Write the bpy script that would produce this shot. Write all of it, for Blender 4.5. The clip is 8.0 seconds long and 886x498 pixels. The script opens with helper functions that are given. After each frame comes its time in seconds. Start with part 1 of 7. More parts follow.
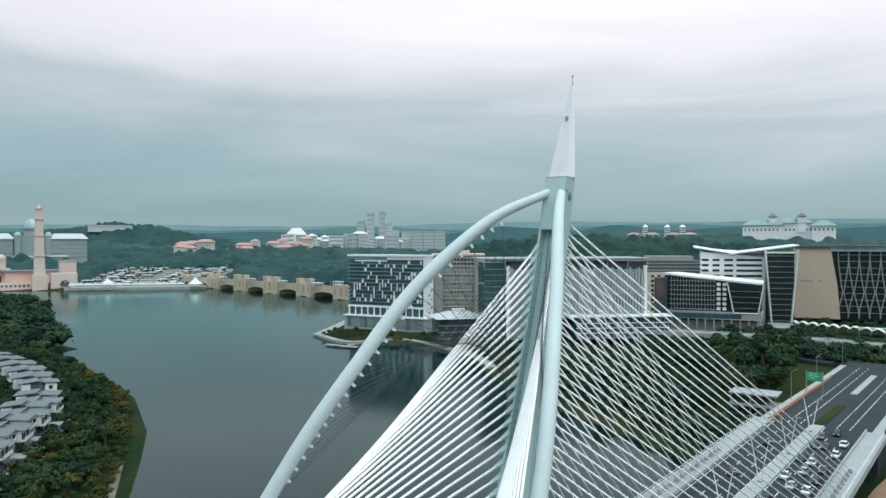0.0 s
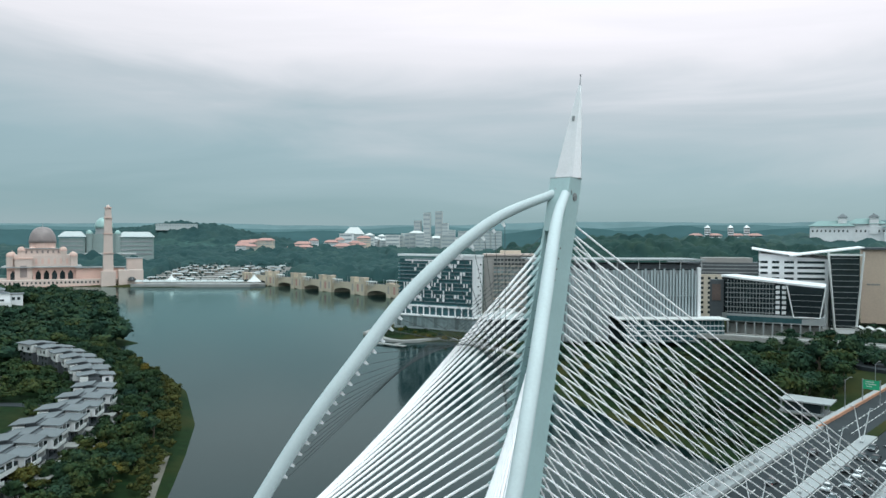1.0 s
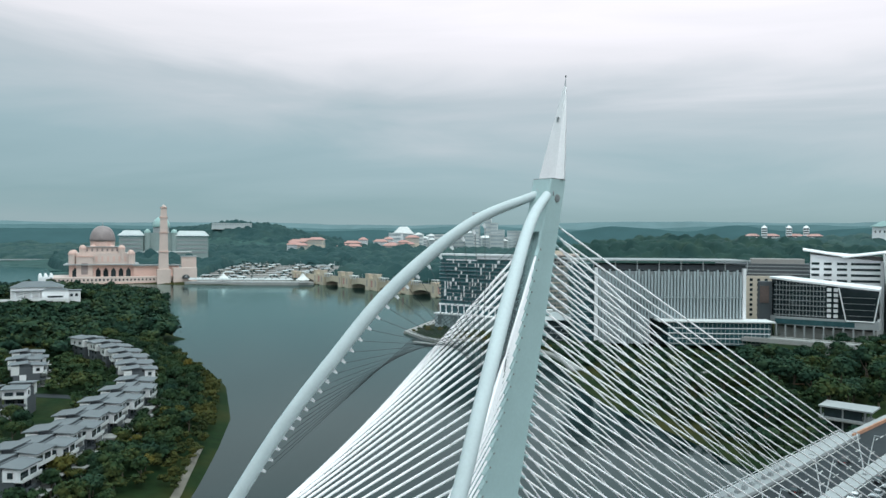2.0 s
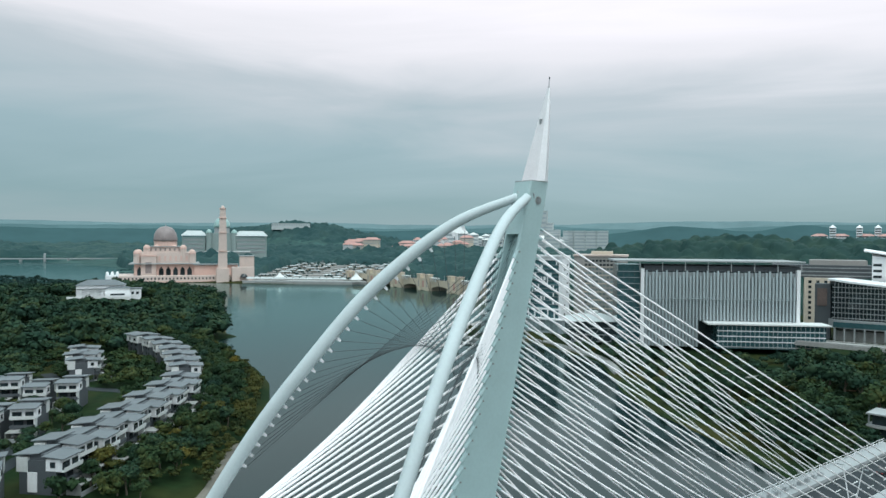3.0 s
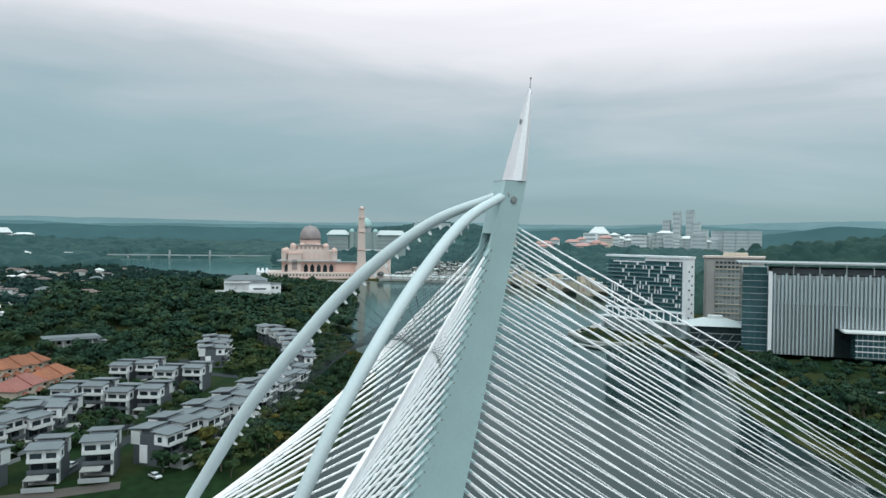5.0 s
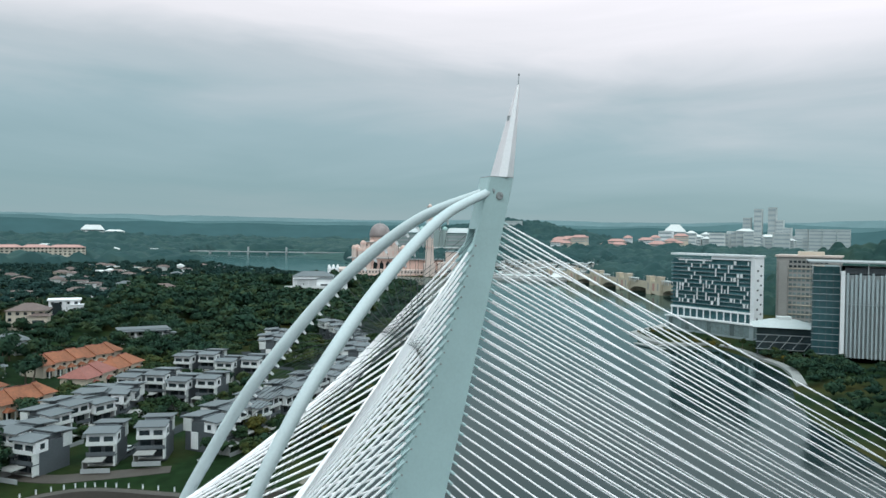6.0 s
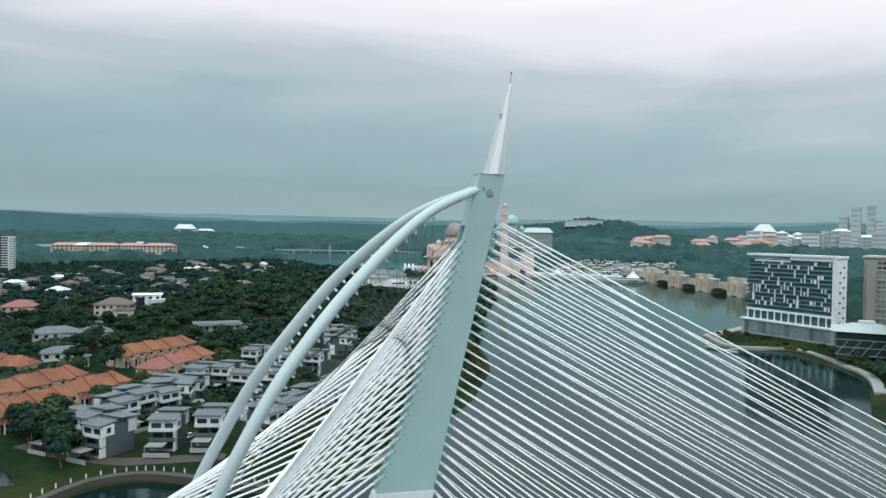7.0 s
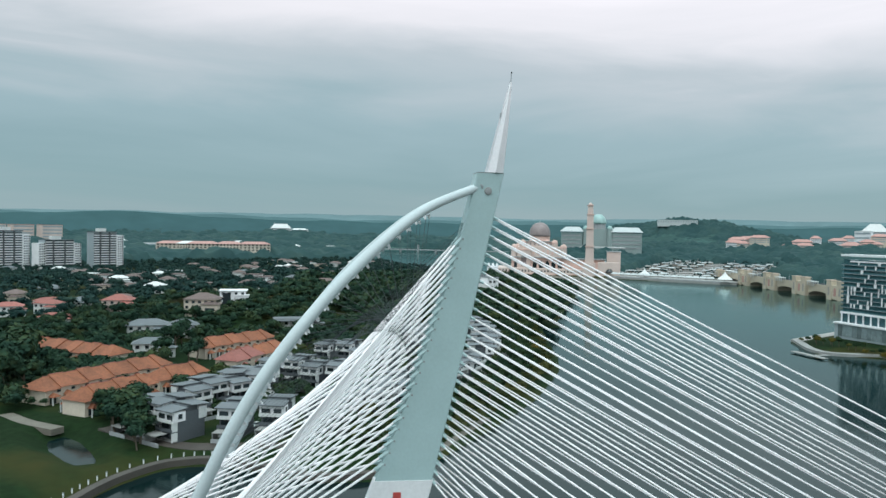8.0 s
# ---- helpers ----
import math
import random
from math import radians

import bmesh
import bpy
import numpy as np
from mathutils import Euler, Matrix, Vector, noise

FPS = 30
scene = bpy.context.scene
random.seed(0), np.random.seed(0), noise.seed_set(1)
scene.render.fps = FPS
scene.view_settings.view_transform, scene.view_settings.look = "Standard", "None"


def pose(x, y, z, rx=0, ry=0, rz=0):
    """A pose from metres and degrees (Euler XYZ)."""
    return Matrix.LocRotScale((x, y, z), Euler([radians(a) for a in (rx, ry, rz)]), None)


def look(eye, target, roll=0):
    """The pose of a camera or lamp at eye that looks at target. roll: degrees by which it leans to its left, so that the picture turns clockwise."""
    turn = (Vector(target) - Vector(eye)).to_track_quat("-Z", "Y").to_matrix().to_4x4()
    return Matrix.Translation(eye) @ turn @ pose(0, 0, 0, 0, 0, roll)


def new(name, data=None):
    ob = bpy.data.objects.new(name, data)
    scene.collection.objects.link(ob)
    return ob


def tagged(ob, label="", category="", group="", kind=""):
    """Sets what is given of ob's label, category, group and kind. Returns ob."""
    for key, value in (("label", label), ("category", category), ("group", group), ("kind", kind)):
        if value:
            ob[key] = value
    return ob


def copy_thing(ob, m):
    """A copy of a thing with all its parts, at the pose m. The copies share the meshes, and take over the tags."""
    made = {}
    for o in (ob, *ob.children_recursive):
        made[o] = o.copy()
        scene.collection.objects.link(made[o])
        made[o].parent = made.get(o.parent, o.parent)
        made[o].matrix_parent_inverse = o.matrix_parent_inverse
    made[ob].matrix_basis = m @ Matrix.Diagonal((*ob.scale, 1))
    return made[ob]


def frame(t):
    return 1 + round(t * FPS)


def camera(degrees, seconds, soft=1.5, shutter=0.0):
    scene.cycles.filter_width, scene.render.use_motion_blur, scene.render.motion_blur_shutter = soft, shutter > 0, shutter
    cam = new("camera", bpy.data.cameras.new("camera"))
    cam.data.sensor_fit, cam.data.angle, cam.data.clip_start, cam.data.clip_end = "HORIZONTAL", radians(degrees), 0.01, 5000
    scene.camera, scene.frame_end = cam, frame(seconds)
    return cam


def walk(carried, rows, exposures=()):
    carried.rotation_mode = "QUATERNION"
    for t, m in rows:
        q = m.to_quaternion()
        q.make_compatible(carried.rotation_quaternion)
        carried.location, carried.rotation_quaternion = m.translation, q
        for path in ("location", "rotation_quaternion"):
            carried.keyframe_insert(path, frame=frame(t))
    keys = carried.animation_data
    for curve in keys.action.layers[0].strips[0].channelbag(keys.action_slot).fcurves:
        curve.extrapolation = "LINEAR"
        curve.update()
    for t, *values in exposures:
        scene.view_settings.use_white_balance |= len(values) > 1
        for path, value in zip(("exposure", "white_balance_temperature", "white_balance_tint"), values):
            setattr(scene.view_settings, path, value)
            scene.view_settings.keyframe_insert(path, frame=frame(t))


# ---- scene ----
cam = camera(63.0, 8.0)
PATH = [
    (0, (0.226, 1.23, 70.151), (0.086, 3.225, 70.127), -0.1),
    (0.5, (3.267, 1.549, 70.258), (3.041, 3.536, 70.233), 0.1),
    (1, (6.723, 1.913, 70.288), (6.423, 3.89, 70.263), 0.2),
    (2.5, (19.322, 3.14, 70.648), (18.808, 5.073, 70.62), 0.4),
    (3, (23.836, 4.045, 70.807), (23.242, 5.954, 70.779), 0.4),
    (3.5, (28.504, 5.113, 70.916), (27.823, 6.994, 70.889), 0.5),
    (4, (33.33, 6.299, 70.929), (32.553, 8.142, 70.902), 0.5),
    (4.5, (38.283, 7.475, 70.913), (37.412, 9.276, 70.884), 0.6),
    (6, (52.905, 13.272, 70.713), (51.77, 14.919, 70.672), 0.8),
    (6.5, (57.83, 15.713, 70.661), (56.608, 17.295, 70.616), 0.9),
    (7, (62.702, 18.43, 70.478), (61.39, 19.939, 70.433), 0.9),
    (7.5, (67.483, 21.422, 70.365), (66.08, 22.846, 70.318), 1.0),
    (8, (72.391, 24.571, 70.363), (70.901, 25.904, 70.313), 1.0),
]
walk(cam, [(t, look(eye, target, roll)) for t, eye, target, roll in PATH], [(0.0, 0.4, 6250, 8.5), (8.0, 0.4, 6250, 8.5)])

# ---- world, sun, exposure ----
world = bpy.data.worlds.new("overcast_sky")
scene.world = world
world.use_nodes = True
wn, wl = world.node_tree.nodes, world.node_tree.links
wn.clear()


def wnode(kind, **values):
    n = wn.new(kind)
    for key, value in values.items():
        n.inputs[key].default_value = value
    return n


w_out = wn.new("ShaderNodeOutputWorld")
w_bg = wnode("ShaderNodeBackground", Strength=1.0)
w_sky = wn.new("ShaderNodeTexSky")
w_sky.sky_type, w_sky.sun_disc = "NISHITA", False
w_sky.sun_elevation, w_sky.sun_rotation = radians(52), radians(40)
w_tc = wn.new("ShaderNodeTexCoord")
w_sep = wn.new("ShaderNodeSeparateXYZ")
wl.new(w_tc.outputs["Generated"], w_sep.inputs[0])
# cloud deck: long flat banks, brighter overhead than near the horizon
w_map = wn.new("ShaderNodeMapping")
w_map.inputs["Scale"].default_value = (1.0, 1.0, 6.5)
wl.new(w_tc.outputs["Generated"], w_map.inputs[0])
w_noise = wnode("ShaderNodeTexNoise", Scale=1.7, Detail=6.0, Roughness=0.52, Distortion=0.6)
wl.new(w_map.outputs[0], w_noise.inputs["Vector"])
w_add = wn.new("ShaderNodeMath")
w_add.operation = "MULTIPLY_ADD"
w_add.inputs[1].default_value = 0.20
wl.new(w_noise.outputs["Fac"], w_add.inputs[0])
wl.new(w_sep.outputs["Z"], w_add.inputs[2])
w_ramp = wn.new("ShaderNodeValToRGB")
for i, (at, colour) in enumerate(((0.06, (0.255, 0.332, 0.350)), (0.13, (0.210, 0.308, 0.328)), (0.20, (0.272, 0.366, 0.390)), (0.27, (0.425, 0.465, 0.485)),
                                  (0.335, (0.68, 0.66, 0.675)), (0.41, (0.81, 0.765, 0.785)), (0.56, (0.70, 0.86, 0.88)), (0.82, (0.70, 0.93, 0.95)))):
    e = w_ramp.color_ramp.elements[i] if i < 2 else w_ramp.color_ramp.elements.new(at)
    e.position, e.color = at, (*colour, 1)
w_side = wn.new("ShaderNodeMath")
w_side.operation = "MULTIPLY_ADD"
w_side.inputs[1].default_value = 0.05
wl.new(w_sep.outputs["X"], w_side.inputs[0])
wl.new(w_add.outputs[0], w_side.inputs[2])
wl.new(w_side.outputs[0], w_ramp.inputs[0])
w_mix = wnode("ShaderNodeMix")
w_mix.data_type, w_mix.blend_type = "RGBA", "MIX"
w_dim = wn.new("ShaderNodeVectorMath")
w_dim.operation = "SCALE"
w_dim.inputs["Scale"].default_value = 0.08
wl.new(w_sky.outputs[0], w_dim.inputs[0])
w_mix.inputs["Factor"].default_value = 0.93
wl.new(w_dim.outputs[0], w_mix.inputs[6])
wl.new(w_ramp.outputs[0], w_mix.inputs[7])
wl.new(w_mix.outputs[2], w_bg.inputs["Color"])
wl.new(w_bg.outputs[0], w_out.inputs[0])

sun = new("sun", bpy.data.lights.new("sun", "SUN"))
sun.data.energy, sun.data.angle, sun.data.color = 1.5, radians(60), (1.0, 1.0, 0.98)
sun.matrix_world = look((60, -40, 300), (-20, 60, 0))


# ---- materials ----
def material(name, colour, rough=0.6, metal=0.0, vary=0.12, scale=0.6, fine=6.0, bump=0.0, spread=0.0, stain=None, island=False):
    """A surface with two scales of variation; spread: how far one piece differs from the next."""
    m = bpy.data.materials.new(name)
    m.use_nodes = True
    n, l = m.node_tree.nodes, m.node_tree.links
    b = n["Principled BSDF"]
    b.inputs["Roughness"].default_value, b.inputs["Metallic"].default_value = rough, metal
    tc = n.new("ShaderNodeTexCoord")
    big, small = n.new("ShaderNodeTexNoise"), n.new("ShaderNodeTexNoise")
    big.inputs["Scale"].default_value, small.inputs["Scale"].default_value = scale, fine
    big.inputs["Detail"].default_value = small.inputs["Detail"].default_value = 4
    geo = n.new("ShaderNodeNewGeometry")
    for t in (big, small):
        l.new(geo.outputs["Position"], t.inputs["Vector"])
    mul = n.new("ShaderNodeMath")
    mul.operation = "ADD"
    l.new(big.outputs["Fac"], mul.inputs[0])
    l.new(small.outputs["Fac"], mul.inputs[1])
    ramp = n.new("ShaderNodeMapRange")
    ramp.inputs["From Min"].default_value, ramp.inputs["From Max"].default_value = 0.7, 1.3
    ramp.inputs["To Min"].default_value, ramp.inputs["To Max"].default_value = 1 - vary, 1 + vary
    l.new(mul.outputs[0], ramp.inputs["Value"])
    value = ramp.outputs[0]
    if spread:
        src = geo.outputs["Random Per Island"] if island else n.new("ShaderNodeObjectInfo").outputs["Random"]
        r2 = n.new("ShaderNodeMapRange")
        r2.inputs["To Min"].default_value, r2.inputs["To Max"].default_value = 1 - spread, 1 + spread
        l.new(src, r2.inputs["Value"])
        mm = n.new("ShaderNodeMath")
        mm.operation = "MULTIPLY"
        l.new(value, mm.inputs[0])
        l.new(r2.outputs[0], mm.inputs[1])
        value = mm.outputs[0]
    col = n.new("ShaderNodeVectorMath")
    col.operation = "SCALE"
    col.inputs[0].default_value = colour
    l.new(value, col.inputs["Scale"])
    out = col.outputs[0]
    if stain:
        mx = n.new("ShaderNodeMix")
        mx.data_type = "RGBA"
        mr = n.new("ShaderNodeMapRange")
        mr.inputs["From Min"].default_value, mr.inputs["From Max"].default_value = 0.48, 0.66
        l.new(big.outputs["Fac"], mr.inputs["Value"])
        l.new(mr.outputs[0], mx.inputs["Factor"])
        l.new(out, mx.inputs[6])
        mx.inputs[7].default_value = (*stain, 1)
        out = mx.outputs[2]
    l.new(out, b.inputs["Base Color"])
    if bump:
        bp = n.new("ShaderNodeBump")
        bp.inputs["Strength"].default_value, bp.inputs["Distance"].default_value = 0.6, bump
        l.new(small.outputs["Fac"], bp.inputs["Height"])
        l.new(bp.outputs[0], b.inputs["Normal"])
    return m


def glass(name, colour, rough=0.06):
    m = material(name, colour, rough, 0.0, 0.25, 0.08, 0.5, 0.0, 0.35)
    m.node_tree.nodes["Principled BSDF"].inputs["Specular IOR Level"].default_value = 0.7
    return m


PALE = material("pale_blue_green_paint", (0.40, 0.53, 0.535), 0.45, 0, 0.05, 0.25, 3.0, 0.004)
PALE_TUBE = material("pale_blue_steel_paint", (0.50, 0.565, 0.578), 0.65, 0, 0.06, 0.3, 4.0, 0.003)
CABLE = material("white_cable_sheath", (0.93, 0.90, 0.91), 0.4, 0, 0.05, 0.2, 2.0)
DARK_CABLE = material("dark_steel_rope", (0.05, 0.06, 0.065), 0.5, 0.4, 0.1, 0.5, 3.0)
SPIRE = material("spire_cladding", (0.74, 0.72, 0.73), 0.28, 0.35, 0.06, 0.5, 5.0, 0.004, 0.06)
WHITE = material("white_render", (0.76, 0.76, 0.77), 0.7, 0, 0.08, 0.15, 2.0)
OFFWHITE = material("off_white_render", (0.62, 0.63, 0.62), 0.7, 0, 0.10, 0.15, 2.0, 0, 0.05)
CHARCOAL = material("charcoal_render", (0.075, 0.085, 0.095), 0.7, 0, 0.12, 0.2, 2.0, 0, 0.06)
ROOF_GREY = material("grey_metal_roof", (0.12, 0.135, 0.145), 0.6, 0.0, 0.12, 0.15, 1.5, 0.01, 0.10)
ROOF_ORANGE = material("terracotta_tile", (0.235, 0.083, 0.04), 0.8, 0, 0.30, 0.15, 1.2, 0.03, 0.12)
ROOF_RED = material("faded_red_tile", (0.29, 0.105, 0.085), 0.75, 0, 0.20, 0.15, 1.2, 0.03, 0.10)
ROOF_BROWN = material("brown_tile", (0.14, 0.10, 0.09), 0.75, 0, 0.2, 0.2, 1.2, 0.02, 0.12)
CREAM = material("cream_render", (0.58, 0.50, 0.41), 0.75, 0, 0.10, 0.1, 1.5, 0, 0.06)
PINK = material("rose_granite", (0.62, 0.42, 0.36), 0.55, 0, 0.10, 0.05, 0.8)
PINK_PALE = material("pale_rose_stone", (0.60, 0.48, 0.43), 0.6, 0, 0.10, 0.05, 0.8)
STONE_TAN = material("smooth_tan_stone", (0.55, 0.43, 0.34), 0.6, 0, 0.08, 0.06, 0.8)
# red tile with the paleness of distance haze put into its colour
ROOF_PALE = material("haze_paled_red_tile", (0.44, 0.25, 0.22), 0.8, 0, 0.12, 0.05, 0.6)
# pale render greyed in its base colour to imitate distance haze
FAR_WALL = material("haze_greyed_render", (0.44, 0.47, 0.47), 0.8, 0, 0.08, 0.05, 0.6, 0, 0.08)
GREY_GREEN = material("grey_green_stone", (0.25, 0.31, 0.30), 0.7, 0, 0.08, 0.05, 0.6)
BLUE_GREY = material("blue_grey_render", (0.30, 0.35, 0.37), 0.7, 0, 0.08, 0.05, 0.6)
PAVING_DARK = material("dark_wet_paving", (0.062, 0.052, 0.044), 0.7, 0, 0.2, 0.2, 2.0)
TAN = material("tan_stone", (0.30, 0.285, 0.27), 0.7, 0, 0.10, 0.08, 1.0)
SAND = material("sandstone", (0.50, 0.43, 0.33), 0.75, 0, 0.12, 0.06, 0.8)
CONC = material("light_concrete", (0.31, 0.325, 0.33), 0.8, 0, 0.10, 0.12, 1.5, 0.01)
CONC_DARK = material("stained_concrete", (0.27, 0.27, 0.26), 0.85, 0, 0.18, 0.12, 1.2, 0.01)
ASPHALT = material("asphalt", (0.030, 0.036, 0.040), 0.9, 0, 0.18, 0.1, 2.5, 0.005)
ASPHALT.node_tree.nodes["Principled BSDF"].inputs["Specular IOR Level"].default_value = 0.2
PAINT = material("road_paint", (0.62, 0.62, 0.60), 0.7, 0, 0.15, 0.5, 4.0)
RED_PAINT = material("red_paint", (0.45, 0.06, 0.05), 0.5, 0, 0.1)
GREEN_SIGN = material("green_sign_sheet", (0.015, 0.33, 0.16), 0.45, 0, 0.04)
PATH_ORANGE = material("faded_orange_rail", (0.42, 0.21, 0.13), 0.7, 0, 0.25, 0.3, 2.0)
PATH_GREY = material("weathered_path", (0.15, 0.135, 0.11), 0.9, 0, 0.2, 0.2, 2.0)
PATH_BROWN = material("laterite_path", (0.26, 0.16, 0.10), 0.9, 0, 0.15, 0.2, 2.0)
GLASS_TEAL = glass("teal_glass", (0.055, 0.125, 0.14))
GLASS_DARK = glass("dark_glass", (0.026, 0.036, 0.041))
GLASS_PALE = glass("pale_grey_glass", (0.17, 0.215, 0.22), 0.2)
METAL = material("grey_metal", (0.35, 0.37, 0.38), 0.4, 0.6, 0.1, 0.5, 3.0)
FIN = material("grey_fin", (0.39, 0.45, 0.47), 0.5, 0.2, 0.08, 0.1, 1.0, 0, 0.04)
BARK = material("bark", (0.10, 0.08, 0.06), 0.9, 0, 0.2, 0.5, 3.0)
DOME_ROSE = material("patterned_rose_dome", (0.25, 0.205, 0.20), 0.5, 0, 0.2, 0.12, 1.2)
DOME_GREEN = material("pale_green_dome", (0.30, 0.44, 0.42), 0.45, 0.1, 0.08, 0.05, 0.5)


# ---- mesh helpers ----
def mesh_object(name, bm, mat, parent=None):
    me = bpy.data.meshes.new(name)
    bm.normal_update()
    bm.to_mesh(me)
    bm.free()
    me.materials.append(mat)
    ob = new(name, me)
    if parent is not None:
        ob.parent = parent
    return ob


def part(name, bm, mat, parent, label=""):
    ob = mesh_object(name, bm, mat, parent)
    return tagged(ob, label=label) if label else ob


def thing(name, m, label, category, group="", kind=""):
    ob = new(name)
    ob.empty_display_size = 0.5
    ob.matrix_world = m
    return tagged(ob, label, category, group, kind)


def box(bm, x0, x1, y0, y1, z0, z1, m=None):
    vs = [bm.verts.new((x, y, z)) for z in (z0, z1) for x, y in ((x0, y0), (x1, y0), (x1, y1), (x0, y1))]
    for f in ((3, 2, 1, 0), (4, 5, 6, 7), (0, 1, 5, 4), (1, 2, 6, 5), (2, 3, 7, 6), (3, 0, 4, 7)):
        bm.faces.new([vs[i] for i in f])
    if m is not None:
        bmesh.ops.transform(bm, matrix=m, verts=vs)
    return vs


def prism(bm, outline, z0, z1):
    """An upright prism; z0 and z1 may be numbers or one number a corner."""
    n = len(outline)
    lo = [bm.verts.new((x, y, z0 if isinstance(z0, (int, float)) else z0[i])) for i, (x, y) in enumerate(outline)]
    hi = [bm.verts.new((x, y, z1 if isinstance(z1, (int, float)) else z1[i])) for i, (x, y) in enumerate(outline)]
    bm.faces.new(hi)
    bm.faces.new(lo[::-1])
    for i in range(n):
        j = (i + 1) % n
        bm.faces.new((lo[i], lo[j], hi[j], hi[i]))


def loft(bm, rings, cap=True):
    loops = [[bm.verts.new(p) for p in ring] for ring in rings]
    n = len(loops[0])
    for a, b in zip(loops, loops[1:]):
        for i in range(n):
            j = (i + 1) % n
            bm.faces.new((a[i], a[j], b[j], b[i]))
    if cap:
        bm.faces.new(loops[0][::-1])
        bm.faces.new(loops[-1])


def pipe(bm, points, radius, sides=8, cap=True):
    """A round bar along points; radius: one number or one a point."""
    points = [Vector(p) for p in points]
    rings, side = [], None
    for i, p in enumerate(points):
        d = (points[min(i + 1, len(points) - 1)] - points[max(i - 1, 0)]).normalized()
        if side is None:
            side = d.cross(Vector((0, 0, 1)) if abs(d.z) < 0.95 else Vector((1, 0, 0))).normalized()
        side = (side - d * side.dot(d)).normalized()
        up = side.cross(d)
        r = radius if isinstance(radius, (int, float)) else radius[i]
        rings.append([p + (side * math.cos(a) + up * math.sin(a)) * r for a in (2 * math.pi * k / sides for k in range(sides))])
    loft(bm, rings, cap)


def dome(bm, x, y, z, r, h, sides=20, rings=8, power=1.0):
    loops = []
    for k in range(rings + 1):
        a = math.pi / 2 * k / rings
        rr, zz = r * math.cos(a) ** power, z + h * math.sin(a)
        loops.append([(x + max(rr, 0.02) * math.cos(2 * math.pi * i / sides), y + max(rr, 0.02) * math.sin(2 * math.pi * i / sides), zz) for i in range(sides)])
    loft(bm, loops)


def smooth(ob):
    for p in ob.data.polygons:
        p.use_smooth = True
    return ob


def ease(a, b, x):
    t = np.clip((x - a) / (b - a), 0, 1)
    return t * t * (3 - 2 * t)


# ---- lake and land ----
LAKE = [(-104, 30), (-113, 64), (-120, 75), (-126, 83), (-131, 92), (-134.5, 103), (-132.5, 111), (-129, 115.5), (-122, 120), (-110, 125.5), (-97, 132), (-88, 146),
        (-92, 172), (-99, 191), (-111, 221), (-127, 258), (-160, 313), (-185, 343), (-258, 416), (-272, 432), (-268, 452), (-288, 466),
        (-310, 500), (-370, 585), (-440, 690), (-560, 790), (-700, 840), (-900, 890), (-1150, 960), (-1500, 1130), (-1850, 1400),
        (-2230, 1800), (-2080, 2050), (-1800, 1960), (-1600, 1640), (-1300, 1450), (-1040, 1257), (-900, 1060), (-838, 965), (-780, 925), (-700, 940),
        (-627, 968), (-600, 975), (-412, 1016), (-395, 1150), (-120, 1150), (-150, 860), (-128, 740), (-128, 640), (-131, 520), (-100, 482),
        (-66, 497), (-30, 456), (-14, 430), (-4, 390), (4, 350), (18, 315), (44, 270), (56, 245), (66, 229), (84, 200), (110, 140),
        (120, 60), (70, -80), (-50, -80), (-55, -20), (-80, 5)]


def shore_distance(px, py, outline):
    """Metres to the outline, minus inside it."""
    best = np.full(px.shape, 1e9)
    inside = np.zeros(px.shape, bool)
    n = len(outline)
    for i in range(n):
        (ax, ay), (bx, by) = outline[i], outline[(i + 1) % n]
        dx, dy = bx - ax, by - ay
        t = np.clip(((px - ax) * dx + (py - ay) * dy) / (dx * dx + dy * dy), 0, 1)
        best = np.minimum(best, np.hypot(px - ax - t * dx, py - ay - t * dy))
        if ay != by:
            cross = (ay > py) != (by > py)
            inside ^= cross & (px < ax + (py - ay) / (by - ay) * dx)
    return np.where(inside, -best, best)


HILLS = [(-480, 556, 75, 60, 9), (-2293, 1344, 200, 150, 45), (-430, 420, 150, 120, 8), (-620, 420, 150, 150, 9), (-430, 258, 85, 80, 13), (-640, 200, 200, 150, 8), (0, 520, 90, 45, 3),
         (150, 330, 55, 90, 7), (260, 420, 160, 160, 2), (290, 930, 260, 110, 40), (10, 960, 240, 100, 42),
         (-1150, 1900, 420, 250, 22), (-880, 1270, 150, 75, 20), (-1370, 2480, 230, 150, 84), (-1100, 2540, 260, 170, 60), (-1620, 2460, 170, 150, 50), (-500, 1750, 500, 260, 30), (500, 1500, 500, 250, 62),
         (-1500, 900, 300, 200, 12), (-1700, 300, 400, 400, 18)]
POND = [(-191, 86), (-190, 91), (-177, 94.5), (-164, 94), (-151, 91), (-146, 87), (-158, 82.5), (-176, 80.5)]


def land_height(px, py):
    d = shore_distance(px, py, LAKE)
    dp = shore_distance(px, py, POND)
    z = np.where(d > 0, np.minimum(0.22 * d, 1.2) + 1.6 * ease(3, 20, d) + 0.004 * np.minimum(d, 700), np.maximum(0.22 * d, -3.5))
    for hx, hy, rx, ry, hz in HILLS:
        z = z + np.where(d > 0, hz * np.exp(-((px - hx) / rx) ** 2 - ((py - hy) / ry) ** 2) * ease(5, 90, d), 0)
    z = z + np.where(d > 0, 45 * ease(2500, 3600, np.hypot(px, py - 300)), 0) * ease(0, 300, d)
    z = np.where(dp < 4, np.minimum(z, -0.8 + 0.9 * ease(-4, 4, dp) * 3), z)
    return z


def height_at(x, y):
    return float(land_height(np.array([float(x)]), np.array([float(y)]))[0])


